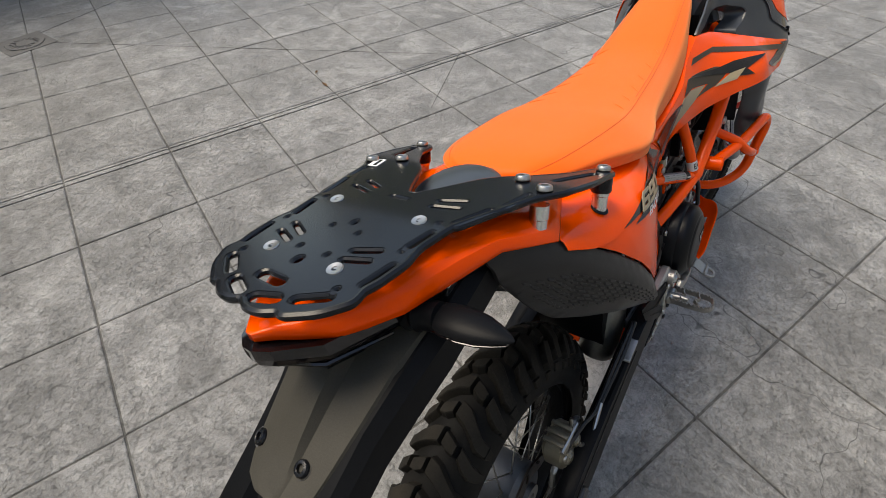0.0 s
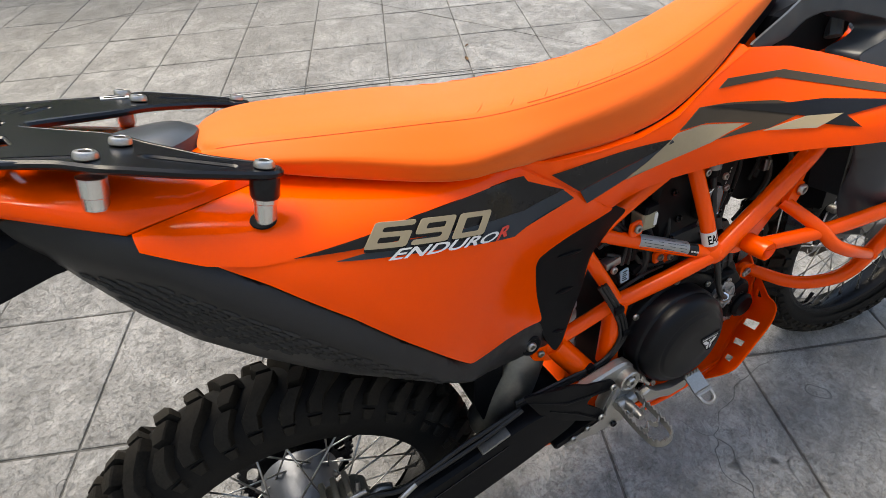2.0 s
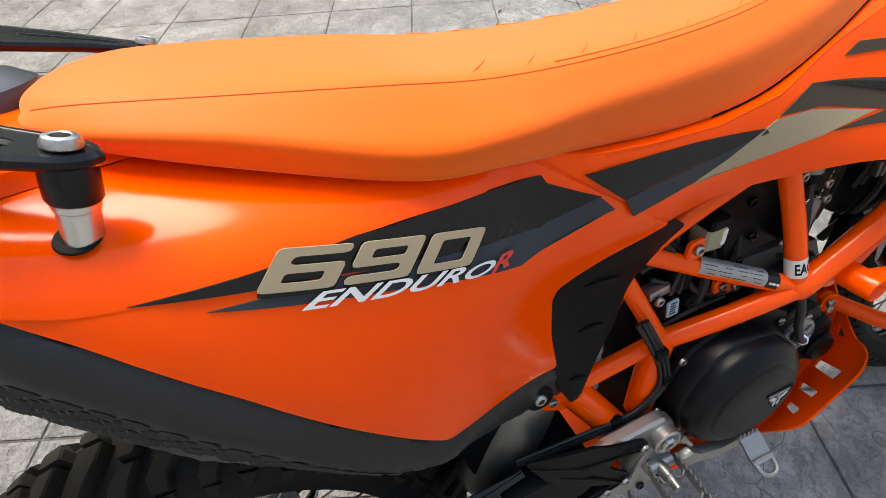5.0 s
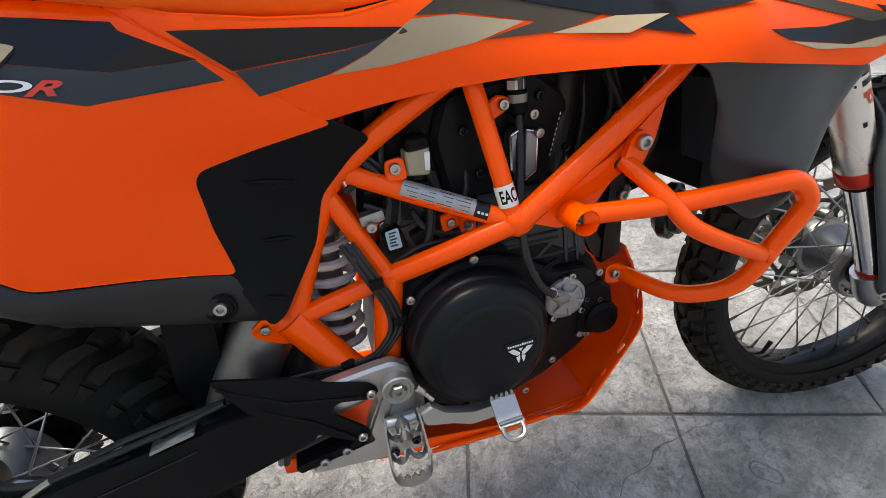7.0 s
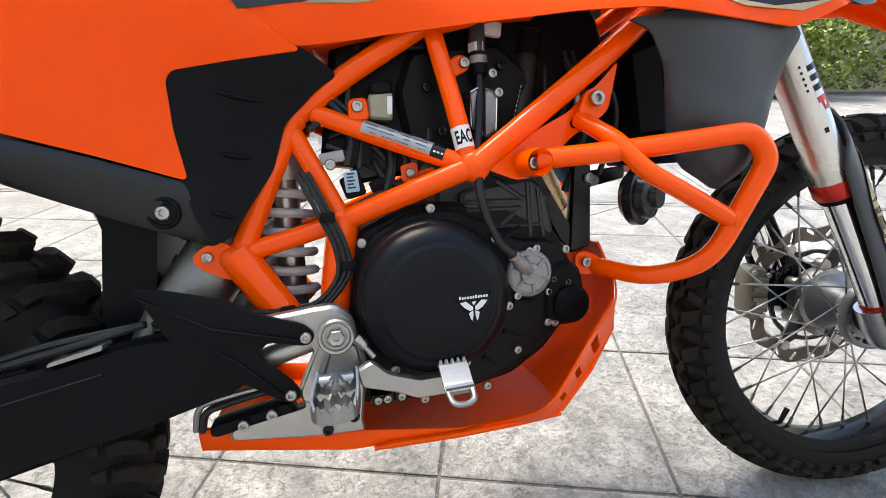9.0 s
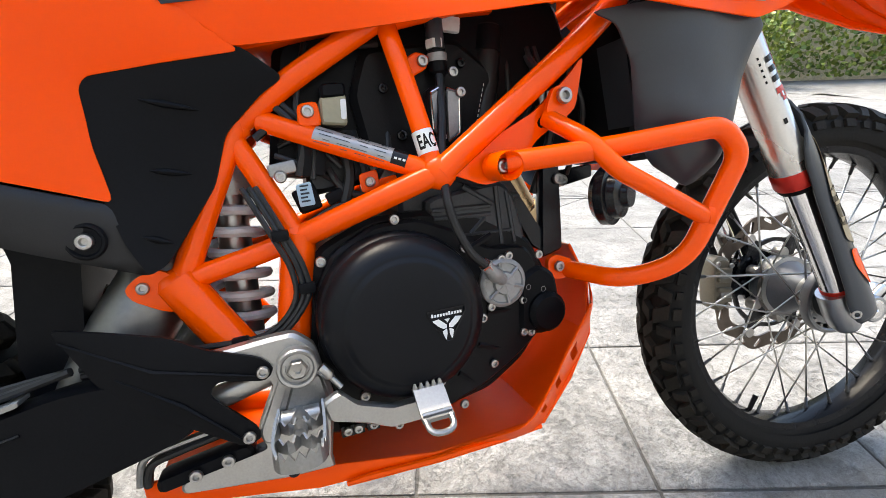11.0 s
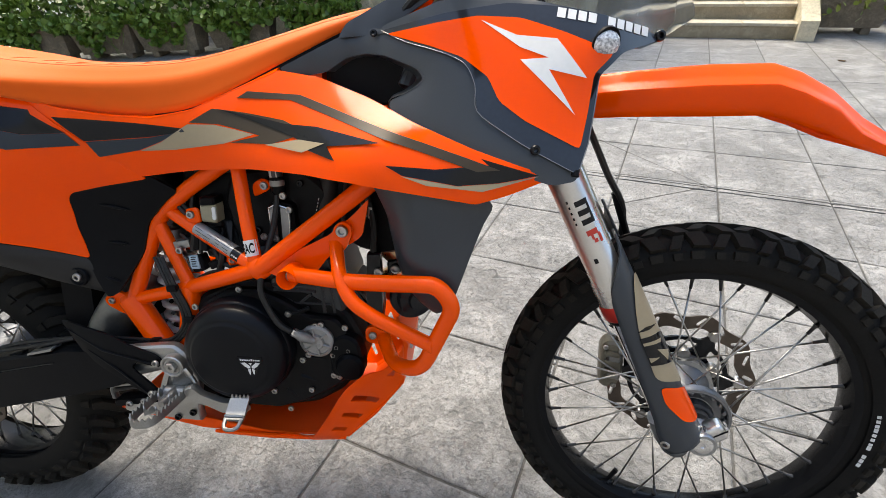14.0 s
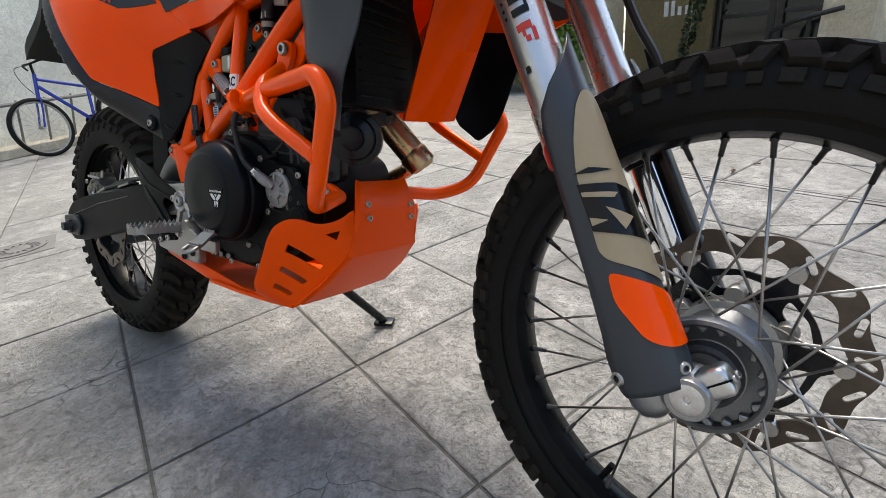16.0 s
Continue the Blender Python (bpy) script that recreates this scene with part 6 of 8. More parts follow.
valve_plate = part("valve_cover", slab([(0.7495, 0.6925), (0.7503, 0.734), (0.7603, 0.7385), (0.7583, 0.679)], -0.097, -0.07, 0.003, 0.003), CAST_DARK, cyl, "grey cast valve cover")
part("valve_cover", slab([(0.7665, 0.677), (0.770, 0.738), (0.785, 0.733), (0.781, 0.686)], -0.097, -0.07, 0.003, 0.004), CAST_DARK, cyl)
for a, b in (((0.7700, 0.738), (0.785, 0.733)), ((0.785, 0.733), (0.781, 0.686)), ((0.781, 0.686), (0.7665, 0.677)), ((0.7495, 0.6925), (0.7503, 0.734)), ((0.7503, 0.734), (0.7603, 0.7385))):
    part("cover_edge", tube(bmesh.new(), [Vector((a[0], -0.0965, a[1])), Vector((b[0], -0.0965, b[1]))], 0.0012, 5), ALU_BRIGHT, valve_plate)
for x, z in ((0.737, 0.686), (0.779, 0.755), (0.786, 0.732), (0.757, 0.683)):
    bolt(cyl, (x, -0.098, z), 0.0062)
# dark mass of airbox, battery tray and wiring behind the tubes
part("airbox", slab([(0.56, 0.66), (0.585, 0.80), (0.70, 0.83), (0.95, 0.85), (0.985, 0.74), (0.985, 0.655), (0.935, 0.640), (0.895, 0.648), (0.84, 0.69), (0.68, 0.70), (0.64, 0.645)], -0.058, 0.07, 0.01), BLACK, bike, "black airbox and tank underside between the frame tubes")
part("throttle_body", slab([(0.60, 0.63), (0.60, 0.70), (0.665, 0.71), (0.68, 0.64)], -0.06, 0.05, 0.008), ENGINE_GREY, bike)
relay = part("relay", slab([(0.6235, 0.708), (0.625, 0.737), (0.6545, 0.739), (0.652, 0.705)], -0.088, -0.06, 0.003, 0.004), BEIGE_PART, bike, "olive beige relay with a black cap and pale label")
part("cap", slab([(0.626, 0.736), (0.628, 0.751), (0.6545, 0.751), (0.6545, 0.737)], -0.090, -0.06, 0.003, 0.004), BLACK, relay)
part("label", slab([(0.6455, 0.712), (0.647, 0.7335), (0.6535, 0.7335), (0.6515, 0.7115)], -0.0888, -0.086, 0.0003, 0.002), WHITE_INK, relay)
bolt(bike, (0.610, -0.091, 0.722), 0.0072)
part("relay_tab", slab([(0.598, 0.706), (0.600, 0.731), (0.622, 0.733), (0.624, 0.706)], -0.090, -0.082, 0.002, 0.006), ORANGE_POWDER, relay)
part("housing", slab([(0.674, 0.785), (0.735, 0.785), (0.744, 0.690), (0.708, 0.648), (0.680, 0.672), (0.668, 0.716)], -0.066, -0.05, 0.007, 0.010), BLACK_SATIN, bike, "smooth black plastic housing behind the frame")
plug = part("plug", slab([(0.588, 0.612), (0.580, 0.638), (0.606, 0.646), (0.613, 0.618)], -0.085, -0.060, 0.003, 0.004), BLACK, bike, "black wiring plug with a pale blue tag")
part("tag", slab([(0.5875, 0.621), (0.586, 0.6455), (0.6025, 0.648), (0.6045, 0.622)], -0.0872, -0.084, 0.0005, 0.002), BLUE_CABLE, plug)
for k in range(5):
    part("print_bar", slab([(0.590, 0.6258 + 0.0042 * k), (0.590, 0.6278 + 0.0042 * k), (0.5995 - 0.002 * (k % 2), 0.6282 + 0.0042 * k), (0.5995 - 0.002 * (k % 2), 0.6262 + 0.0042 * k)], -0.0878, -0.0868, 0.0001, 0.0002), SLATE_INK, plug)
block(bm := bmesh.new(), (0.04, 0.01, 0.018), Matrix.Translation((0.782, -0.075, 0.815)) @ pose(0, 0, 0, 0, 8), 0.003)
part("white_connector", bm, WHITE_SPRING, bike)
sensor = part("sensor", lathe(bmesh.new(), [(0.0, -0.022), (0.0105, -0.022), (0.0105, 0.012), (0.009, 0.014)], 14, Matrix.Translation((0.766, -0.085, 0.806)) @ pose(0, 0, 0, 90)), SLATE, bike, "hose fitting with a pale nut and steel clamp")
part("nut", lathe(bmesh.new(), [(0.006, -0.005), (0.0112, -0.005), (0.0112, 0.005), (0.006, 0.005)], 6, Matrix.Translation((0.765, -0.085, 0.789)) @ pose(0, 0, 0, 90), True), WHITE_SPRING, sensor)
part("clamp", lathe(bmesh.new(), [(0.006, -0.0045), (0.0120, -0.0045), (0.0120, 0.0045), (0.006, 0.0045)], 18, Matrix.Translation((0.766, -0.085, 0.774)) @ pose(0, 0, 0, 90), True), CAST_DARK, sensor)
part("socket", lathe(bmesh.new(), [(0.005, -0.020), (0.0112, -0.012), (0.0112, 0.012), (0.005, 0.014)], 16, Matrix.Translation((0.7665, -0.085, 0.770)) @ pose(0, 0, 0, 90), True), BLACK, sensor)
for x, y, z in ((0.7458, -0.090, 0.770), (0.572, -0.085, 0.656)):
    bolt(bike, (x, y, z), 0.0068)
part("clamp_tab", slab([(0.724, 0.750), (0.724, 0.772), (0.740, 0.782), (0.756, 0.776), (0.752, 0.762)], -0.089, -0.082, 0.002, 0.006), ORANGE_POWDER, bike)
random.seed(11)
hoses = [((0.86, -0.04, 0.80), (0.86, -0.05, 0.70), (0.84, -0.06, 0.62), 0.005), ((0.872, -0.05, 0.80), (0.868, -0.06, 0.73), (0.85, -0.06, 0.66), 0.004), ((0.62, -0.06, 0.80), (0.60, -0.07, 0.72), (0.64, -0.075, 0.66), 0.004), ((0.66, -0.06, 0.70), (0.665, -0.075, 0.66), (0.69, -0.07, 0.61), 0.0055), ((0.70, -0.06, 0.72), (0.695, -0.075, 0.67), (0.66, -0.075, 0.62), 0.004), ((0.625, -0.07, 0.66), (0.645, -0.08, 0.63), (0.70, -0.085, 0.620), 0.0045), ((0.64, -0.065, 0.64), (0.60, -0.078, 0.665), (0.57, -0.07, 0.68), 0.0035), ((0.575, -0.06, 0.69), (0.61, -0.075, 0.70), (0.65, -0.07, 0.69), 0.003), ((0.90, -0.06, 0.78), (0.92, -0.08, 0.70), (0.90, -0.05, 0.60), 0.006), ((0.94, -0.08, 0.77), (0.96, -0.09, 0.70), (0.955, -0.05, 0.62), 0.004), ((0.68, -0.085, 0.615), (0.63, -0.088, 0.618), (0.59, -0.08, 0.60), 0.003)]
for a, b, c, r in hoses:
    part("hose", tube(bmesh.new(), curve_through([a, b, c], 6), r, 8), DARK_TUBE, bike)
# wiring, fittings and brackets between the tubes
for a, b, c, r in (((0.575, -0.07, 0.735), (0.60, -0.078, 0.70), (0.592, -0.08, 0.655), 0.0045), ((0.585, -0.07, 0.735), (0.612, -0.076, 0.698), (0.606, -0.08, 0.65), 0.0035), ((0.64, -0.062, 0.70), (0.648, -0.078, 0.655), (0.634, -0.082, 0.61), 0.0065), ((0.655, -0.062, 0.70), (0.665, -0.078, 0.655), (0.656, -0.08, 0.61), 0.0050), ((0.628, -0.07, 0.775), (0.66, -0.075, 0.79), (0.70, -0.07, 0.795), 0.0040), ((0.60, -0.07, 0.70), (0.575, -0.074, 0.712), (0.552, -0.07, 0.70), 0.0045), ((0.90, -0.06, 0.79), (0.902, -0.07, 0.74), (0.885, -0.07, 0.70), 0.0035), ((0.91, -0.06, 0.79), (0.914, -0.07, 0.745), (0.90, -0.07, 0.70), 0.0035), ((0.77, -0.07, 0.64), (0.81, -0.09, 0.615), (0.86, -0.08, 0.60), 0.0040)):
    part("cable", tube(bmesh.new(), curve_through([a, b, c], 6), r, 8), DARK_TUBE, bike)
for x, z, w, h, turn, mat in ((0.600, 0.672, 0.016, 0.036, 10, BLACK), (0.617, 0.668, 0.012, 0.030, 10, BLACK), (0.628, 0.628, 0.020, 0.014, -20, BLACK), (0.575, 0.665, 0.030, 0.014, -8, DULL_ALU), (0.640, 0.690, 0.016, 0.012, 0, BLACK), (0.905, 0.725, 0.010, 0.022, 0, STEEL), (0.915, 0.722, 0.008, 0.020, 4, STEEL)):
    block(bm := bmesh.new(), (w, 0.018, h), Matrix.Translation((x, -0.074, z)) @ pose(0, 0, 0, 0, turn), 0.003, 2)
    part("connector", bm, mat, bike)
for x, z in ((0.690, 0.632), (0.668, 0.640)):
    tabm = part("wire_bracket", slab([(x - 0.010, z - 0.012), (x - 0.012, z + 0.010), (x + 0.010, z + 0.014), (x + 0.012, z - 0.008)], -0.088, -0.082, 0.001, 0.004), ORANGE_POWDER, bike)
    bolt(tabm, (x, -0.089, z), 0.0062)
thick_hose = part("breather_hose", tube(bmesh.new(), curve_through([(0.850, -0.050, 0.818), (0.842, -0.055, 0.76), (0.826, -0.058, 0.70), (0.808, -0.055, 0.64)], 6), 0.0165, 16), DARK_TUBE, bike, "thick black breather hose")
part("collar", tube(bmesh.new(), [Vector((0.851, -0.050, 0.815)), Vector((0.8455, -0.053, 0.785))], 0.0185, 16), BLACK, thick_hose)
for k in range(9):
    t = k / 9
    c = Vector((0.8285, -0.0735, 0.745)).lerp(Vector((0.8115, -0.0740, 0.690)), t)
    part("print_bar", tube(bmesh.new(), [c, c + Vector((-0.0010, 0, -0.0034))], 0.0006, 4), WHITE_INK, thick_hose)
for x, z, r in ((0.700, 0.745, 0.0062), (0.716, 0.690, 0.0068), (0.80, 0.77, 0.006), (0.835, 0.70, 0.006), (0.815, 0.665, 0.0058), (0.705, 0.655, 0.0058)):
    bolt(cyl, (x, -0.0735, z), r, me=DARK_BOLT)
# lobes and ribs round the clutch cover
for k in range(5):
    a = math.radians(-55 + 22 * k)
    part("casting_rib", tube(bmesh.new(), [Vector((0.678 + 0.112 * math.cos(a), -0.112, 0.487 + 0.112 * math.sin(a))), Vector((0.678 + 0.150 * math.cos(a), -0.108, 0.487 + 0.135 * math.sin(a)))], 0.004, 6), ENGINE_BLACK, engine)
for off in (0.0, 0.007, 0.013):
    part("brake_line", tube(bmesh.new(), curve_through([(0.532 + off, -0.098, 0.648), (0.552 + off, -0.108, 0.600), (0.568 + off, -0.11, 0.555), (0.565 + off, -0.112, 0.520), (0.530, -0.112, 0.492 - off), (0.46, -0.11, 0.492 - off), (0.36, -0.105, 0.492 - off)], 5), 0.0032, 7), DARK_TUBE, bike)
for x, z in ((0.556, 0.595), (0.575, 0.535), (0.50, 0.489)):
    block(bm := bmesh.new(), (0.018, 0.012, 0.012), Matrix.Translation((x + 0.006, -0.111, z)), 0.003)
    part("cable_clip", bm, BLACK, bike)
# front brackets, horn and exhaust header
part("bracket", slab([(0.826, 0.640), (0.846, 0.636), (0.897, 0.548), (0.895, 0.518), (0.880, 0.530)], -0.074, -0.060, 0.003, 0.004), BLACK_POWDER, bike)
part("bracket", slab([(0.902, 0.650), (0.926, 0.650), (0.923, 0.520), (0.892, 0.512)], -0.078, -0.060, 0.003, 0.004), BLACK_POWDER, bike)
bolt(bike, (0.921, -0.079, 0.617), 0.0078)
part("bracket", slab([(0.93, 0.60), (0.93, 0.625), (1.0, 0.63), (1.0, 0.612)], -0.05, -0.035, 0.003, 0.004), BLACK_POWDER, bike)
bolt(bike, (0.945, -0.052, 0.612), 0.0085)
horn = part("horn", lathe(bmesh.new(), [(0.0, -0.028), (0.016, -0.028), (0.018, -0.02), (0.030, -0.016), (0.032, -0.006), (0.040, -0.004), (0.040, 0.008), (0.03, 0.018), (0.0, 0.02)], 28, Matrix.Translation((0.985, -0.105, 0.587)) @ pose(0, 0, 0, 0, 0, 30)), BLACK_POWDER, bike, "round black horn")
header = part("exhaust_header", tube(bmesh.new(), curve_through([(0.80, -0.04, 0.78), (0.85, 0.006, 0.71), (0.902, 0.050, 0.632), (0.960, 0.089, 0.552)], 5), 0.0255, 24), EXHAUST, bike, "heat-browned steel exhaust header pipe")
part("header_joint", tube(bmesh.new(), [Vector((0.948, 0.080, 0.569)), Vector((0.951, 0.082, 0.565)), Vector((0.966, 0.092, 0.545)), Vector((0.969, 0.094, 0.540))], [0.026, 0.0285, 0.0275, 0.019], 24), EXHAUST, header)
part("header_return", tube(bmesh.new(), curve_through([(0.948, 0.086, 0.560), (0.915, 0.122, 0.540), (0.86, 0.13, 0.515), (0.78, 0.12, 0.485)], 5), 0.015, 14), EXHAUST, header)
part("exhaust_pipe", tube(bmesh.new(), curve_through([(0.325, -0.050, 0.395), (0.350, -0.056, 0.440), (0.385, -0.056, 0.495), (0.420, -0.042, 0.545), (0.450, -0.015, 0.590)], 4), [0.036] + [0.0415] * 15 + [0.037], 28), SLEEVE_STEEL, bike, "dull grey steel exhaust body")
part("exhaust_bend", tube(bmesh.new(), curve_through([(0.36, 0.0, 0.50), (0.33, 0.0, 0.56), (0.32, -0.03, 0.63)], 5), 0.030, 16), BLACK_POWDER, bike)
# radiator and inner shrouds
radiator = part("radiator", slab([(0.985, 0.63), (0.985, 0.81), (1.025, 0.83), (1.025, 0.63)], -0.145, -0.02, 0.004, 0.006), BLACK, bike, "black radiator with a slatted guard")
for k in range(11):
    block(bm := bmesh.new(), (0.004, 0.10, 0.003), Matrix.Translation((1.027, -0.09, 0.645 + 0.016 * k)), 0.001, 1)
    part("slat", bm, BLACK, radiator)
FLAP = [(0.925, 0.800), (0.948, 0.785), (0.965, 0.745), (0.974, 0.668), (0.994, 0.622), (1.032, 0.592), (1.056, 0.618), (1.086, 0.700), (1.102, 0.742), (1.116, 0.768), (1.092, 0.790), (1.0, 0.800)]
flap_y = spread([(0.93, 0.79, -0.166), (0.958, 0.745, -0.172), (0.970, 0.69, -0.170), (0.985, 0.635, -0.168), (0.990, 0.775, -0.208), (0.992, 0.745, -0.208), (0.991, 0.69, -0.205), (1.004, 0.635, -0.196), (1.12, 0.765, -0.222), (1.09, 0.785, -0.220), (1.034, 0.595, -0.190), (1.02, 0.70, -0.212), (1.09, 0.71, -0.213)])
bm = sheet(bmesh.new(), soft_poly(FLAP, 0.008, 2), on(flap_y), 0.005, 0.008)
other = mirrored(bm)
flap = part("radiator_shroud", bm, SLATE, bike, "slate grey plastic radiator shroud")
part("radiator_shroud", other, BLACK, bike, "black plastic radiator shroud")
for u in (1.004, 1.020, 1.036):
    part("raised_mark", sheet(bmesh.new(), [(u - 0.002, 0.697), (u + 0.009, 0.695), (u + 0.012, 0.710), (u + 0.002, 0.713)], on(flap_y, 0.0012), 0.002, 0.01), SLATE, flap)
# inward return of the flap and the orange inner panel on the far side
part("shroud_return", sheet(bmesh.new(), [(0.0, 0.0), (0.0, 1.0), (1.0, 1.0), (1.0, 0.0)], lambda u, v, d: Vector((0.978 - 0.012 * v, -0.166 + 0.05 * u, 0.672 + 0.10 * v)), 0.003, 0.3), SLATE, flap)
bm = loft(bmesh.new(), [[Vector(p) for p in row] for row in ([(1.030, -0.046, 0.616), (1.056, 0.004, 0.617), (1.060, 0.050, 0.622), (1.048, 0.054, 0.622), (1.022, -0.040, 0.618)], [(1.059, -0.041, 0.72), (1.094, 0.004, 0.72), (1.112, 0.030, 0.722), (1.10, 0.036, 0.722), (1.052, -0.035, 0.72)], [(1.090, -0.036, 0.83), (1.135, -0.005, 0.83), (1.168, 0.005, 0.83), (1.155, 0.015, 0.83), (1.083, -0.03, 0.83)])])
part("inner_shroud", bm, ORANGE, bike, "orange inner shroud panel beside the radiator", 25)
# shock absorber
shock = part("shock_absorber", tube(bmesh.new(), [Vector((0.512, -0.015, 0.70)), Vector((0.505, -0.015, 0.46))], 0.019, 16), STEEL, bike, "shock absorber with a white coil spring")
turns, pts = 7, []
for i in range(turns * 14 + 1):
    a, t = 2 * math.pi * i / 14, i / (turns * 14)
    c = Vector((0.510, -0.015, 0.645)).lerp(Vector((0.503, -0.015, 0.468)), t)
    pts.append(c + Vector((0.033 * math.cos(a), 0.033 * math.sin(a), 0)))
part("coil_spring", tube(bmesh.new(), pts, 0.0062, 8), WHITE_SPRING, shock)
part("spring_collar", lathe(bmesh.new(), [(0.02, -0.02), (0.036, -0.02), (0.038, 0.0), (0.034, 0.016), (0.02, 0.018)], 24, Matrix.Translation((0.511, -0.015, 0.662)) @ pose(0, 0, 0, 90)), ALU, shock)
part("inner_mudguard", loft(bmesh.new(), [[Vector((x, y, z)) for x, y, z in ((a, -0.075, b), (a + 0.055, -0.07, b), (a + 0.055, 0.07, b), (a, 0.075, b))] for a, b in ((0.30, 0.70), (0.315, 0.60), (0.30, 0.50), (0.31, 0.45))]), BLACK, bike)

# -- wheels --
def tread_block(bm, r, rc, half, spans, height, skew=0.0, taper=0.82):
    """One tread knob over (th0, th1) round the wheel and (ph0, ph1) across it."""
    th0, th1, ph0, ph1 = spans

    def at(th, ph, h):
        cr = rc + h * 0.85
        k = (r - rc) + cr * math.cos(ph)
        return Vector((k * math.cos(th), (half + h * 0.6) * math.sin(ph), k * math.sin(th)))

    mid_t, mid_p = (th0 + th1) / 2, (ph0 + ph1) / 2
    rings = []
    for h, k in ((-0.003, 1.12), (height * 0.75, 1.0), (height, taper + 0.08)):
        ring = []
        for a, b in ((th0, ph0), (th1, ph0), (th1, mid_p), (th1, ph1), (th0, ph1), (th0, mid_p)):
            t = mid_t + (a - mid_t) * k + skew * (b - mid_p)
            ring.append(bm.verts.new(at(t, mid_p + (b - mid_p) * k, h)))
        rings.append(ring)
    for lo, hi in zip(rings, rings[1:]):
        for i in range(6):
            bm.faces.new((lo[i], lo[(i + 1) % 6], hi[(i + 1) % 6], hi[i]))
    bm.faces.new(rings[-1])


def tyre_mesh(r, rc, half, rim_r, rim_half):
    bm = bmesh.new()
    prof = [(rim_r - 0.004, -rim_half + 0.002), (rim_r + 0.006, -rim_half - 0.003), (rim_r + 0.016, -rim_half - 0.005)]
    n = 14
    for i in range(n + 1):
        ph = math.radians(-118 + 236 * i / n)
        prof.append(((r - rc) + rc * math.cos(ph), half * math.sin(ph)))
    prof += [(rim_r + 0.016, rim_half + 0.005), (rim_r + 0.006, rim_half + 0.003), (rim_r - 0.004, rim_half - 0.002)]
    return lathe(bm, prof, 96, closed=True)


def spoke_mesh(hub_r, hub_y, rim_r, rim_y, swing):
    """One spoke with its nipple, at angle 0."""
    a = Vector((hub_r * math.cos(swing), hub_y, hub_r * math.sin(swing)))
    b = Vector((rim_r, rim_y, 0))
    d = (a - b).normalized()
    bm = tube(bmesh.new(), [a, b + d * 0.020], 0.0017, 6)
    shaft = len(bm.faces)
    tube(bm, [b - d * 0.004, b + d * 0.003, b + d * 0.004, b + d * 0.020], [0.0046, 0.0044, 0.0032, 0.0028], 6)
    bm.faces.ensure_lookup_table()
    for f in bm.faces[shaft:]:
        f.material_index = 1
    me = bpy.data.meshes.new("spoke")
    bmesh.ops.recalc_face_normals(bm, faces=bm.faces)
    bm.to_mesh(me)
    bm.free()
    me.materials.append(STEEL)
    me.materials.append(NIPPLE)
    me.polygons.foreach_set("use_smooth", [True] * len(me.polygons))
    return me


def wave_disc(r_out, r_in, waves, y, thick, slots):
    """A disc with a wavy rim, wavy inner edge and slanted slots in its lobes."""
    def ring(r, amp, n):
        return [((r + amp * math.cos(waves * a)) * math.cos(a), (r + amp * math.cos(waves * a)) * math.sin(a)) for a in [2 * math.pi * i / n for i in range(n)]]
    holes = [ring(r_in, 0.0045, 120)]
    mid = (r_out + r_in) / 2 + 0.001
    for k in range(slots):
        a = 2 * math.pi * (k + 0.25) / slots
        da, dr = (0.050, 0.0045) if k % 2 else (0.030, -0.0065)
        holes.append(slot((mid - dr) * math.cos(a - da), (mid - dr) * math.sin(a - da), (mid + dr) * math.cos(a + da), (mid + dr) * math.sin(a + da), 0.0038, 4))
    return sheet(bmesh.new(), ring(r_out - 0.005, 0.005, 160), lambda u, v, d: Vector((u, y + d, v)), thick, 0.010, holes, 0.0)


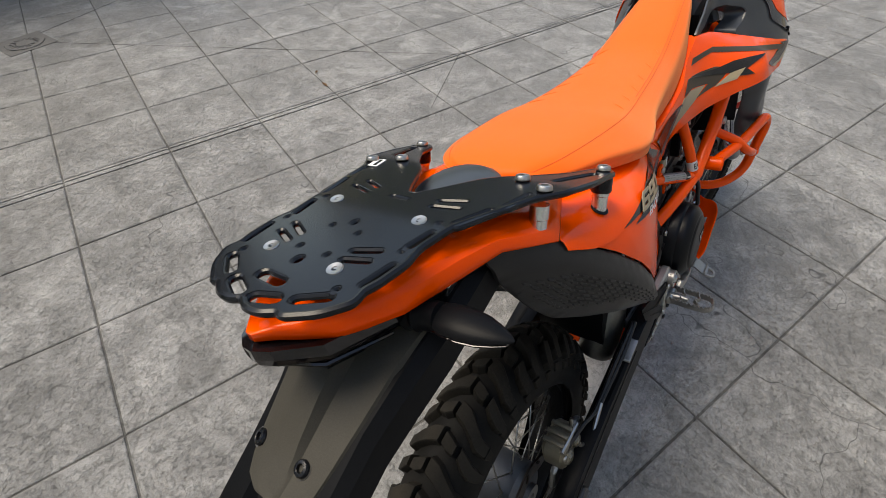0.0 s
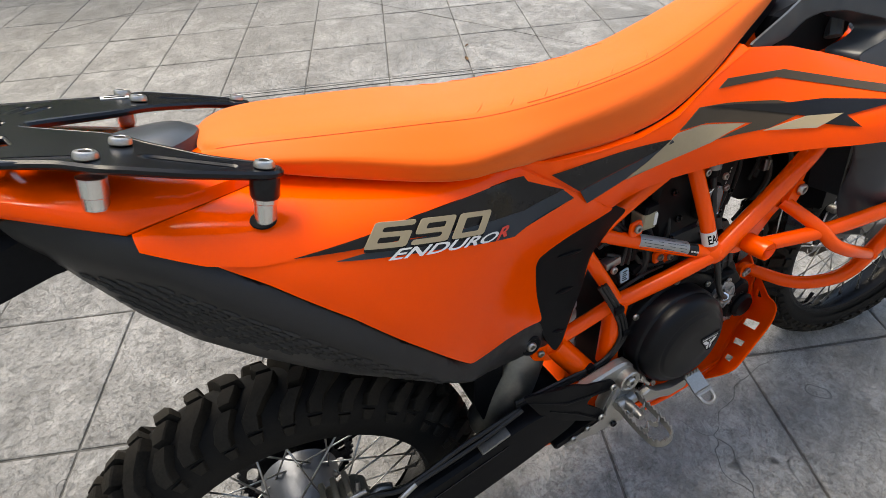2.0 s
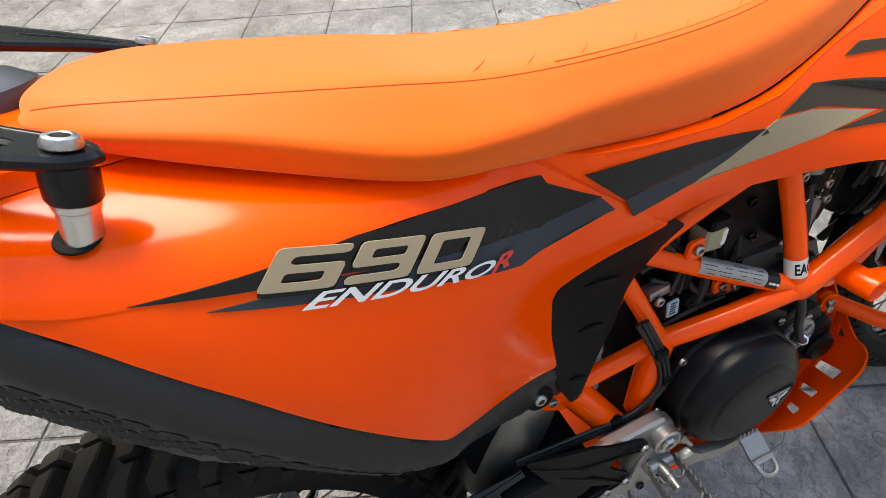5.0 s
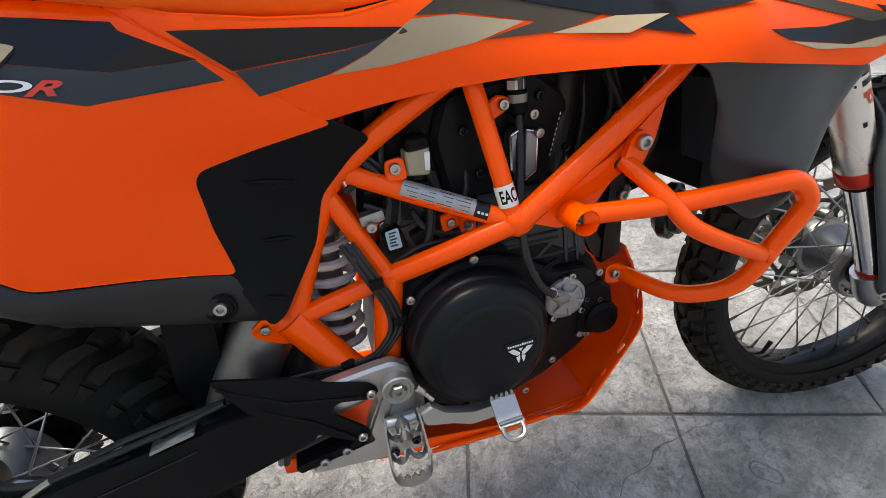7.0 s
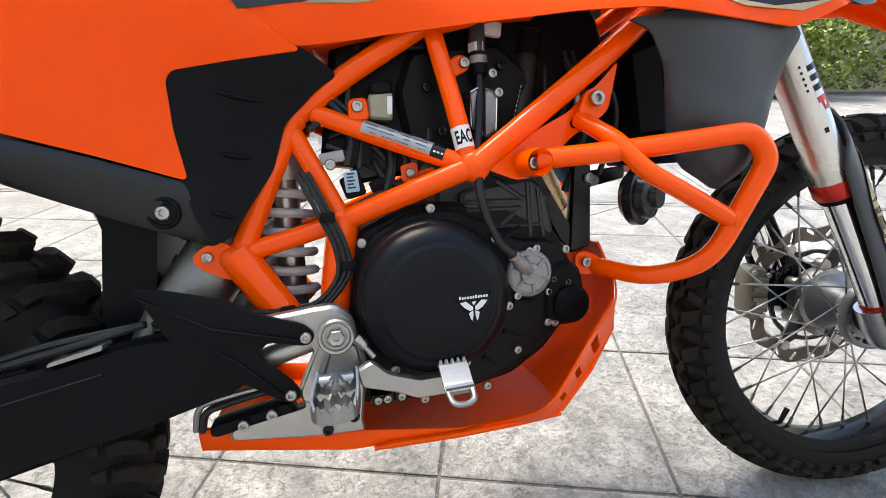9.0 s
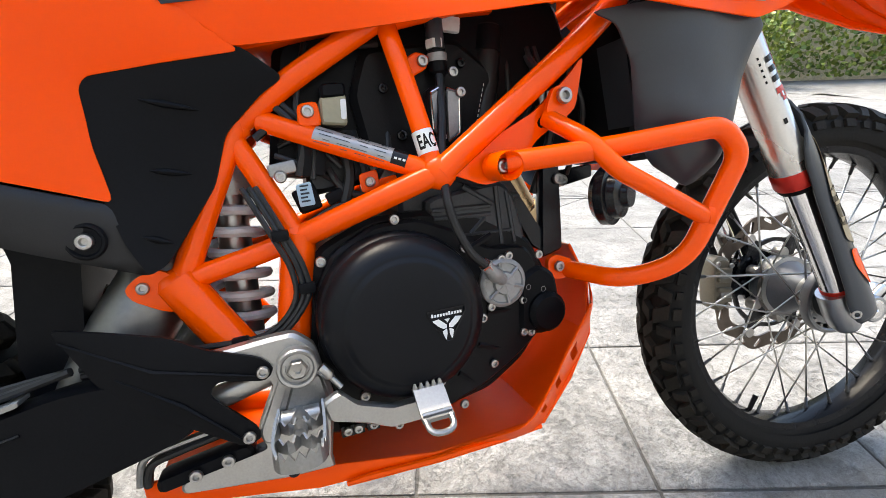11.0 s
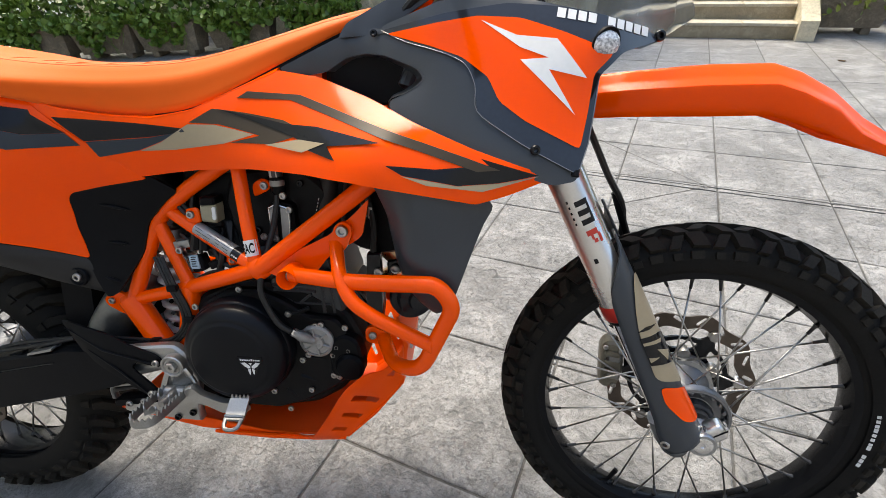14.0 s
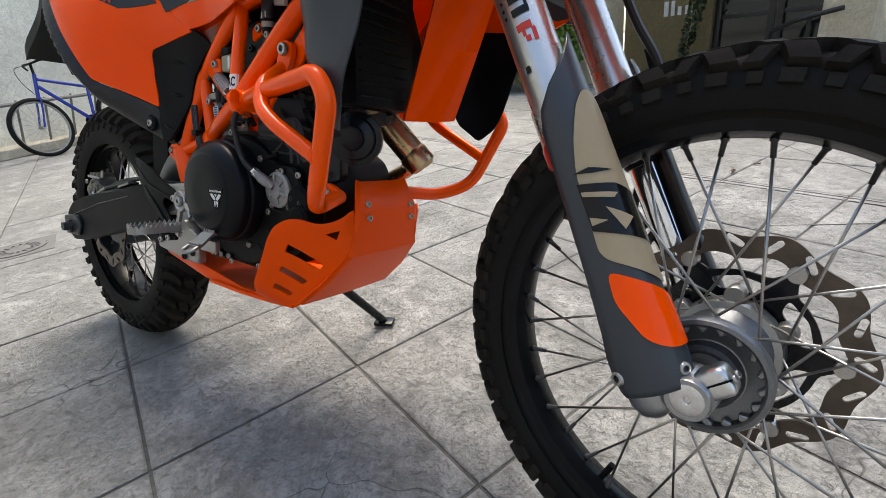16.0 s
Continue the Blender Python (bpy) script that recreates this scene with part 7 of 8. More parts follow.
def wheel(name, label, m, r, rc, half, rim_r, rim_half, spokes=36):
    bm = bmesh.new()
    lathe(bm, [(0.010, -0.075), (0.026, -0.075), (0.027, -0.05), (0.044, -0.046), (0.052, -0.044), (0.053, -0.036), (0.036, -0.030), (0.030, 0.0), (0.040, 0.030), (0.060, 0.036), (0.061, 0.046), (0.045, 0.052), (0.030, 0.058), (0.028, 0.075), (0.010, 0.075)], 40, closed=True)
    hub = part(name, bm, DULL_ALU, bike, label, m=m)
    part("tyre", tyre_mesh(r - 0.014, rc - 0.009, half - 0.005, rim_r, rim_half), RUBBER, hub, "black knobbly rubber tyre")
    lip_r = rim_r + 0.004
    part("rim", lathe(bmesh.new(), [(lip_r, -rim_half), (lip_r + 0.003, -rim_half + 0.002), (lip_r - 0.003, -rim_half + 0.004), (rim_r - 0.010, -rim_half + 0.008), (rim_r - 0.015, -0.006), (rim_r - 0.015, 0.006), (rim_r - 0.010, rim_half - 0.008), (lip_r - 0.003, rim_half - 0.004), (lip_r + 0.003, rim_half - 0.002), (lip_r, rim_half), (rim_r - 0.014, rim_half - 0.003), (rim_r - 0.020, 0.008), (rim_r - 0.021, -0.008), (rim_r - 0.014, -rim_half + 0.003)], 96, closed=True), RIM_BLACK, hub, "glossy black wheel rim")
    for sy, r_h in ((-1, 0.047), (1, 0.055)):
        for sw in (-1, 1):
            me = spoke_mesh(r_h, sy * 0.040, rim_r - 0.020, sy * 0.006, sw * 1.05)
            for k in range(spokes // 4):
                a = 2 * math.pi * (k + 0.25 * (sw > 0) + 0.5 * (sy > 0) + 0.125) / (spokes // 4)
                place("spoke", me, hub, "", Matrix.Rotation(-a, 4, "Y"))
    # pale print on the rim flank as plain bars
    for base in (-0.25,):
        for k, wdt in enumerate((0.012, 0.012, 0.012, 0.0, 0.014, 0.008, 0.010, 0.010, 0.013, 0.010, 0.010, 0.010)):
            if wdt:
                bm = bmesh.new()
                q = []
                for rr, aa in ((0.001, 0), (0.0065, 0), (0.0065, 0.6 * wdt / rim_r), (0.001, 0.6 * wdt / rim_r)):
                    an = base + 0.033 * k + aa
                    q.append(bm.verts.new(((rim_r + 0.010 + rr) * math.cos(an), -rim_half - 0.0125 - 0.25 * rr, (rim_r + 0.010 + rr) * math.sin(an))))
                bm.faces.new(q)
                part("print_bar", bm, WHITE_INK, hub)
    # valve
    part("valve", tube(bmesh.new(), [Vector((rim_r - 0.05, 0, 0)), Vector((rim_r - 0.015, 0, 0))], [0.005, 0.004], 8), BLACK, hub, m=Matrix.Rotation(radians(118), 4, "Y"))
    return hub


STEER = pose(1.4815, -0.027, 0.3435, 0.8, 0, -7.8)
front = wheel("front_wheel", "spoked front wheel with black rim and knobbly tyre", STEER, 0.3495, 0.048, 0.047, 0.272, 0.029)
bm = bmesh.new()
random.seed(2)
n = 31
for i in range(n):
    t0 = 2 * math.pi * i / n
    d = 2 * math.pi / n
    for s in (-1, 1):
        o = 0.5 * d * (s > 0)
        # a wide and a narrow shoulder knob in turn, centre knobs between, low buttresses below
        for a0, a1, p0, p1, tall, skew in ((0.04, 0.42, 0.48, 1.00, 0.0155, -0.06), (0.58, 0.83, 0.60, 1.06, 0.0150, 0.06), (0.02, 0.34, 0.05, 0.36, 0.0150, 0.16), (0.52, 0.82, 0.08, 0.48, 0.0150, -0.14), (0.08, 0.40, 1.14, 1.44, 0.0095, 0.0), (0.60, 0.82, 1.20, 1.46, 0.0090, 0.0)):
            tread_block(bm, 0.3345, 0.0385, 0.0415, (t0 + o + d * a0, t0 + o + d * a1, s * p0, s * p1), tall, skew * s, 0.88)
part("tread", bm, TREAD_RUBBER, front, sharp=20)
part("brake_disc", wave_disc(0.146, 0.113, 10, 0.072, 0.0045, 20), DISC_STEEL, front, "wavy slotted steel brake disc")
carrier_rim = []
for i in range(120):
    a = 2 * math.pi * i / 120
    r = 0.094 + 0.020 * max(0.0, math.cos(6 * a)) ** 4
    carrier_rim.append((r * math.cos(a), r * math.sin(a)))
windows = []
for k in range(6):
    a = 2 * math.pi * (k + 0.5) / 6
    windows.append(soft_poly([(rr * math.cos(a + da), rr * math.sin(a + da)) for rr, da in ((0.070, -0.30), (0.086, -0.37), (0.088, 0.0), (0.086, 0.37), (0.070, 0.30), (0.068, 0.0))], 0.006, 3))
bm = sheet(bmesh.new(), carrier_rim, lambda u, v, d: Vector((u, 0.068 + d, v)), 0.006, 0.02, [[(0.058 * math.cos(a), 0.058 * math.sin(a)) for a in [2 * math.pi * i / 32 for i in range(32)]]] + windows, 0.001)
for k in range(6):
    a = 2 * math.pi * k / 6
    part("disc_bobbin", lathe(bmesh.new(), [(0.004, 0.064), (0.0095, 0.064), (0.0105, 0.066), (0.0105, 0.078)], 18, Matrix.Translation((0.114 * math.cos(a), 0, 0.114 * math.sin(a)))), STEEL, front)
    part("hub_lobe", lathe(bmesh.new(), [(0.0035, 0.046), (0.0105, 0.046), (0.012, 0.049), (0.012, 0.066)], 16, Matrix.Translation((0.066 * math.cos(a + 0.5), 0, 0.066 * math.sin(a + 0.5)))), ALU, front)
part("hub_cone", lathe(bmesh.new(), [(0.026, -0.030), (0.034, 0.0), (0.050, 0.030), (0.062, 0.050), (0.062, 0.062), (0.03, 0.066)], 40), HUB_METAL, front)
part("disc_carrier", bm, BLACK_POWDER, front)
hubcap = part("hub_flange", lathe(bmesh.new(), [(0.030, -0.046), (0.054, -0.050), (0.0555, -0.060), (0.058, -0.062), (0.0625, -0.061), (0.064, -0.057), (0.064, -0.046), (0.058, -0.040), (0.030, -0.036)], 48, closed=True), FLANGE_ALU, front)
part("bearing_seat", lathe(bmesh.new(), [(0.016, -0.058), (0.030, -0.064), (0.035, -0.062), (0.037, -0.050), (0.036, -0.044)], 32), ENGINE_GREY, front)
for k in range(18):
    a = 2 * math.pi * k / 18
    block(bm := bmesh.new(), (0.007, 0.010, 0.010), Matrix.Rotation(a, 4, "Y") @ Matrix.Translation((0.0535, -0.054, 0)) @ pose(0, 0, 0, 0, 45), 0.0015, 1)
    part("castellation", bm, DULL_ALU, hubcap)
for k in range(6):
    a = 2 * math.pi * k / 6
    bolt(front, (0.062 * math.cos(a), -0.046, 0.062 * math.sin(a) * 0.82), 0.005)
rear = wheel("rear_wheel", "spoked rear wheel with black rim and chunky tyre", pose(-0.019, 0.016, 0.342, 1.0, 0, -1.5), 0.333, 0.072, 0.066, 0.232, 0.040)
def lug(bm, path, widths, height, r=0.320, rc=0.062, half=0.061):
    """A curved tread lug along a path of (turn, across), with its width round the wheel."""
    def at(th, ph, h):
        k = (r - rc) + (rc + h * 0.9) * math.cos(ph)
        return Vector((k * math.cos(th), (half + h * 0.6) * math.sin(ph), k * math.sin(th)))
    rows = []
    for h, grow in ((-0.004, 1.30), (height * 0.85, 1.0), (height, 0.86)):
        left, right = [], []
        for i, ((th, ph), w) in enumerate(zip(path, widths)):
            end = (grow - 1) * 0.05 * (1 if i == len(path) - 1 else -1 if i == 0 else 0) * (1 if path[-1][1] > 0 else -1)
            left.append(at(th - w * grow / 2, ph + end, h))
            right.append(at(th + w * grow / 2, ph + end, h))
        rows.append([bm.verts.new(p) for p in left + right[::-1]])
    m = len(rows[0])
    for lo, hi in zip(rows, rows[1:]):
        for i in range(m):
            bm.faces.new((lo[i], lo[(i + 1) % m], hi[(i + 1) % m], hi[i]))
    top, k = rows[-1], m // 2
    for i in range(k - 1):
        bm.faces.new((top[i], top[i + 1], top[m - 2 - i], top[m - 1 - i]))


bm = bmesh.new()
n = 22
for i in range(n):
    d = 2 * math.pi / n
    for s in (-1, 1):
        t0 = d * (i + 0.5 * (s > 0))
        lug(bm, [(t0 + d * u, s * v) for u, v in ((0.00, 0.03), (0.06, 0.28), (0.20, 0.55), (0.34, 0.80), (0.36, 1.06))], [d * k for k in (0.27, 0.29, 0.25, 0.24, 0.22)], 0.0175)
        lug(bm, [(t0 + d * u, s * v) for u, v in ((0.62, 0.52), (0.74, 0.74), (0.82, 0.98), (0.82, 1.16))], [d * k for k in (0.19, 0.24, 0.23, 0.19)], 0.0170)
        lug(bm, [(t0 + d * u, s * v) for u, v in ((0.52, 0.06), (0.58, 0.22), (0.62, 0.40))], [d * k for k in (0.21, 0.24, 0.17)], 0.0170)
        lug(bm, [(t0 + d * u, s * v) for u, v in ((0.36, 1.16), (0.36, 1.40))], [d * k for k in (0.22, 0.14)], 0.006)
        lug(bm, [(t0 + d * u, s * v) for u, v in ((0.82, 1.26), (0.82, 1.48))], [d * k for k in (0.20, 0.14)], 0.005)
part("tread", bm, TREAD_RUBBER, rear, sharp=20)
part("brake_disc", wave_disc(0.120, 0.084, 8, -0.080, 0.004, 16), DISC_STEEL, rear, "wavy steel rear brake disc")
part("hub_shell", lathe(bmesh.new(), [(0.020, -0.066), (0.050, -0.062), (0.060, -0.05), (0.058, 0.03), (0.07, 0.05), (0.07, 0.06), (0.03, 0.07)], 40), HUB_METAL, rear)
teeth = 42
out = [((0.105 + (0.004 if k % 2 else -0.003)) * math.cos(math.pi * k / teeth), (0.105 + (0.004 if k % 2 else -0.003)) * math.sin(math.pi * k / teeth)) for k in range(2 * teeth)]
holes = [slot(0.083 * math.cos(a - 0.12), 0.083 * math.sin(a - 0.12), 0.083 * math.cos(a + 0.12), 0.083 * math.sin(a + 0.12), 0.010, 4) for a in [2 * math.pi * k / 9 for k in range(9)]]
part("sprocket", sheet(bmesh.new(), out, lambda u, v, d: Vector((u, 0.085 + d, v)), 0.006, 0.02, holes, 0.0), BLACK_POWDER, rear, "black rear sprocket with round cut-outs")

# -- swingarm and rear brake --
ARM = [(-0.055, 0.335), (-0.05, 0.385), (-0.01, 0.415), (0.05, 0.432), (0.18, 0.456), (0.28, 0.470), (0.36, 0.484), (0.42, 0.482), (0.452, 0.472), (0.464, 0.45), (0.462, 0.428), (0.450, 0.414), (0.423, 0.406), (0.36, 0.389), (0.26, 0.366), (0.14, 0.340), (0.04, 0.318), (-0.03, 0.312)]
swing = part("swingarm", slab(ARM, -0.142, -0.108, 0.006, 0.015), BLACK, bike, "black swingarm beam")
part("swingarm", slab(ARM, 0.108, 0.142, 0.006, 0.015), BLACK, bike)
part("cross_brace", tube(bmesh.new(), [Vector((0.43, -0.12, 0.44)), Vector((0.43, 0.12, 0.44))], 0.035, 14), BLACK, swing)
part("master_cylinder", tube(bmesh.new(), [Vector((0.452, -0.118, 0.432)), Vector((0.47, -0.118, 0.436)), Vector((0.532, -0.118, 0.452))], [0.009, 0.0125, 0.0125], 14), ALU, bike, "silver rear brake master cylinder")
part("brake_pipe", tube(bmesh.new(), curve_through([(0.165, -0.126, 0.462), (0.14, -0.128, 0.452), (0.11, -0.13, 0.437), (0.09, -0.125, 0.43), (0.075, -0.12, 0.445)], 5), 0.0045, 8), STEEL, swing)
part("brake_hose", tube(bmesh.new(), curve_through([(0.36, -0.125, 0.498), (0.28, -0.128, 0.482), (0.165, -0.126, 0.462)], 5), 0.0042, 8), DARK_TUBE, swing)
part("brake_hose", tube(bmesh.new(), curve_through([(0.36, -0.122, 0.497), (0.25, -0.122, 0.484), (0.15, -0.122, 0.460), (0.10, -0.118, 0.475), (0.05, -0.11, 0.470), (0.03, -0.10, 0.44)], 5), 0.0042, 8), DARK_TUBE, swing)
for x in (0.30, 0.235, 0.16):
    block(bm := bmesh.new(), (0.03, 0.014, 0.014), Matrix.Translation((x, -0.124, 0.474 - 0.22 * (0.30 - x))) @ pose(0, 0, 0, 0, -12), 0.003)
    part("cable_clip", bm, BLACK, swing)
part("arm_line", tube(bmesh.new(), [Vector((-0.02, -0.1425, 0.378)), Vector((0.16, -0.1425, 0.425)), Vector((0.32, -0.1425, 0.455))], 0.0016, 5), BLACK_POWDER, swing)
part("wear_pad", slab([(0.272, 0.470), (0.275, 0.475), (0.325, 0.486), (0.325, 0.481)], -0.144, -0.120, 0.001, 0.002), DULL_ALU, swing)
part("axle_nut", lathe(bmesh.new(), [(0.006, -0.168), (0.012, -0.168), (0.0125, -0.158), (0.019, -0.156), (0.019, -0.150), (0.026, -0.149), (0.026, -0.140)], 6, Matrix.Translation((-0.013, 0.0, 0.352))), NIPPLE, swing)
part("axle_block", slab([(-0.05, 0.328), (-0.05, 0.378), (0.03, 0.385), (0.045, 0.36), (0.03, 0.33)], -0.150, -0.140, 0.003, 0.006), NIPPLE, swing)
caliper = part("rear_caliper", slab([(0.022, 0.420), (0.020, 0.462), (0.034, 0.480), (0.078, 0.486), (0.098, 0.470), (0.096, 0.436), (0.07, 0.418)], -0.112, -0.066, 0.008, 0.010), CALIPER, bike, "bronze-grey cast rear brake caliper")
for x in (0.036, 0.054, 0.072):
    block(bm := bmesh.new(), (0.009, 0.040, 0.012), Matrix.Translation((x, -0.088, 0.488)) @ pose(0, 0, 0, 0, -6), 0.003, 2)
    part("bridge_rib", bm, CALIPER, caliper)
for x, z, r in ((0.042, 0.448, 0.015), (0.076, 0.452, 0.013)):
    part("piston_cap", lathe(bmesh.new(), [(0.0, -0.1195), (r * 0.5, -0.1195), (r * 0.55, -0.1175), (r * 0.85, -0.1175), (r, -0.1145), (r, -0.10)], 24, Matrix.Translation((x, 0, z))), CALIPER, caliper)
part("caliper_bracket", slab([(0.0, 0.375), (0.012, 0.415), (0.05, 0.432), (0.112, 0.452), (0.135, 0.438), (0.118, 0.415), (0.06, 0.395), (0.03, 0.37)], -0.098, -0.086, 0.003, 0.006), DULL_ALU, caliper)
for x, z in ((0.090, 0.470), (0.026, 0.470), (0.118, 0.436)):
    bolt(caliper, (x, -0.113, z), 0.006)
part("bridge_pin", tube(bmesh.new(), [Vector((0.026, -0.108, 0.484)), Vector((0.094, -0.108, 0.480))], 0.0035, 8), STEEL, caliper)
part("bleed_screw", tube(bmesh.new(), [Vector((0.084, -0.100, 0.482)), Vector((0.088, -0.100, 0.500))], [0.005, 0.0035], 8), STEEL, caliper)
# chain run on the far side
part("chain_guard", slab([(0.0, 0.46), (0.02, 0.472), (0.3, 0.50), (0.42, 0.51), (0.42, 0.50), (0.3, 0.488)], 0.075, 0.10, 0.003, 0.004), BLACK, bike)

# -- foot controls --
HEEL = [(0.3567, 0.5426), (0.398, 0.5325), (0.4483, 0.5175), (0.4745, 0.4995), (0.5257, 0.4792), (0.5365, 0.4646), (0.5264, 0.4540), (0.4824, 0.4650), (0.472, 0.4516), (0.5103, 0.4088), (0.5135, 0.3945), (0.4965, 0.3900), (0.4377, 0.4334), (0.4023, 0.4619), (0.3837, 0.4836)]
bm = sheet(bmesh.new(), soft_poly(HEEL, 0.007, 2), lambda x, z, d: Vector((x, -0.146 + d + 0.10 * max(0.0, 0.42 - x), z)), 0.006, 0.02)
heel = part("heel_guard", bm, BLACK, bike, "black plastic heel guard")
part("crease", tube(bmesh.new(), [Vector((0.362, -0.1405, 0.530)), Vector((0.43, -0.1466, 0.488)), Vector((0.52, -0.1466, 0.462))], [0.0008, 0.0026, 0.001], 6), BLACK, heel)
part("crease", tube(bmesh.new(), [Vector((0.40, -0.1446, 0.487)), Vector((0.45, -0.1466, 0.448)), Vector((0.497, -0.1466, 0.398))], [0.0008, 0.0026, 0.001], 6), BLACK, heel)
for x, z in ((0.525, 0.4655), (0.502, 0.401)):
    bolt(heel, (x, -0.147, z), 0.0066)
BRACKET = [(0.470, 0.490), (0.5362, 0.496), (0.560, 0.4965), (0.579, 0.4786), (0.5835, 0.4503), (0.5908, 0.4205), (0.5784, 0.3462), (0.5816, 0.3365), (0.5326, 0.3385), (0.4312, 0.3532), (0.4301, 0.3632), (0.45, 0.3669), (0.5169, 0.375), (0.5087, 0.3992), (0.5347, 0.4506), (0.5237, 0.466), (0.4825, 0.4821)]
carrier = part("footrest_carrier", slab(BRACKET, -0.140, -0.120, 0.004, 0.006), ALU, bike, "cast aluminium footrest carrier and pedal pivot")
part("spine", slab([(0.541, 0.458), (0.548, 0.452), (0.526, 0.400), (0.524, 0.384), (0.514, 0.388), (0.512, 0.400)], -0.1455, -0.136, 0.003, 0.003), ALU, carrier)
part("web", slab([(0.552, 0.448), (0.579, 0.450), (0.585, 0.420), (0.574, 0.392), (0.540, 0.392), (0.534, 0.405)], -0.1435, -0.136, 0.003, 0.004), DULL_ALU, carrier)
part("upper_bar", slab([(0.452, 0.478), (0.456, 0.489), (0.530, 0.493), (0.545, 0.482), (0.50, 0.474)], -0.137, -0.124, 0.004, 0.004), ALU, carrier)
boss = part("pivot_boss", lathe(bmesh.new(), [(0.0, -0.150), (0.0115, -0.150), (0.0120, -0.1520), (0.0150, -0.1520), (0.0168, -0.1545), (0.0192, -0.1550), (0.0208, -0.1530), (0.0212, -0.12)], 40, Matrix.Translation((0.558, 0, 0.463))), ALU, carrier)
part("hex_head", lathe(bmesh.new(), [(0.0, -0.1540), (0.0038, -0.1540), (0.0042, -0.1580), (0.0088, -0.1585), (0.0100, -0.1570), (0.0100, -0.149)], 6, Matrix.Translation((0.558, 0, 0.463))), STEEL, boss)
for x, z in ((0.5375, 0.3475), (0.569, 0.3585), (0.447, 0.372), (0.478, 0.379)):
    bolt(carrier, (x, -0.141, z), 0.0066, me=DARK_BOLT if z < 0.36 else BOLT)
part("pedal_arm", slab([(0.5761, 0.4237), (0.5932, 0.4325), (0.6081, 0.4162), (0.6503, 0.4004), (0.6886, 0.4009), (0.6873, 0.3788), (0.6455, 0.3779), (0.6128, 0.3924), (0.5808, 0.4036)], -0.166, -0.152, 0.003, 0.004), ALU, carrier)
part("push_rod", tube(bmesh.new(), [Vector((0.580, -0.150, 0.458)), Vector((0.588, -0.152, 0.448)), Vector((0.590, -0.153, 0.445)), Vector((0.598, -0.156, 0.434))], [0.0062, 0.0062, 0.0034, 0.0034], 10), STEEL, carrier)


def serrated(bm, path, z0, z1, tooth, pitch, thick):
    """An upright strip of metal along a path, with a saw-toothed upper edge."""
    path = curve_through([(x, y, 0) for x, y in path], 8)
    run = [0.0]
    for a, b in zip(path, path[1:]):
        run.append(run[-1] + (b - a).length)
    n = max(2, int(run[-1] / pitch) * 2)
    rows = []
    for i in range(n + 1):
        q = run[-1] * i / n
        x, y = (float(np.interp(q, run, [p[j] for p in path])) for j in (0, 1))
        x2, y2 = (float(np.interp(q + 0.001, run, [p[j] for p in path])) - float(np.interp(q - 0.001, run, [p[j] for p in path])) for j in (0, 1))
        k = math.hypot(x2, y2) or 1.0
        nx, ny = -y2 / k * thick / 2, x2 / k * thick / 2
        top = z1 if i % 2 else z1 - tooth
        rows.append([Vector((x - nx, y - ny, z0)), Vector((x + nx, y + ny, z0)), Vector((x + nx * 0.6, y + ny * 0.6, top)), Vector((x - nx * 0.6, y - ny * 0.6, top))])
    return loft(bm, rows)


peg = part("footrest", serrated(bmesh.new(), [(0.534, -0.150), (0.530, -0.185), (0.529, -0.222), (0.534, -0.238), (0.549, -0.244), (0.566, -0.240), (0.573, -0.224), (0.576, -0.185), (0.577, -0.150)], 0.408, 0.426, 0.007, 0.0085, 0.0042), DULL_ALU, carrier, "silver toothed metal footrest", 20)
for path in ([(0.533, -0.168), (0.543, -0.180), (0.553, -0.170), (0.563, -0.181), (0.575, -0.172)], [(0.531, -0.202), (0.542, -0.214), (0.552, -0.203), (0.562, -0.214), (0.574, -0.205)]):
    part("footrest_bar", serrated(bmesh.new(), path, 0.409, 0.422, 0.005, 0.009, 0.0036), DULL_ALU, carrier, "", 20)
part("footrest_stem", tube(bmesh.new(), [Vector((0.554, -0.138, 0.408)), Vector((0.553, -0.160, 0.410)), Vector((0.552, -0.190, 0.412))], [0.013, 0.010, 0.006], 12), DULL_ALU, carrier)
part("footrest_hinge", lathe(bmesh.new(), [(0.006, -0.022), (0.010, -0.02), (0.010, 0.02), (0.006, 0.022)], 14, Matrix.Translation((0.553, -0.150, 0.410)) @ pose(0, 0, 0, 0, 0, 90)), ALU, carrier)
part("return_spring", tube(bmesh.new(), [Vector((0.553 + 0.008 * math.cos(i * 0.9), -0.150 - 0.0006 * i, 0.410 + 0.008 * math.sin(i * 0.9))) for i in range(36)], 0.0015, 5), STEEL, carrier)
tip = part("brake_pedal_tip", loft(bmesh.new(), [[Vector((0.669, y, z)), Vector((0.703, y, z)), Vector((0.703, y + 0.001, z - t)), Vector((0.669, y + 0.001, z - t))] for y, z, t in ((-0.168, 0.4180, 0.004), (-0.174, 0.4185, 0.0045), (-0.182, 0.4130, 0.0045), (-0.190, 0.4060, 0.0045), (-0.198, 0.4005, 0.0045), (-0.204, 0.3990, 0.0045))]), DULL_ALU, carrier, "silver toothed brake pedal tip", 30)
part("tip_loop", tube(bmesh.new(), curve_through([(0.6725, -0.202, 0.3975), (0.6735, -0.212, 0.3925), (0.680, -0.2175, 0.3900), (0.692, -0.2175, 0.3900), (0.6985, -0.212, 0.3925), (0.6995, -0.202, 0.3975)], 4), 0.0034, 8), DULL_ALU, tip)
part("tip_rib", tube(bmesh.new(), [Vector((0.670, -0.199, 0.4020)), Vector((0.702, -0.199, 0.4020))], 0.0024, 6), DULL_ALU, tip)
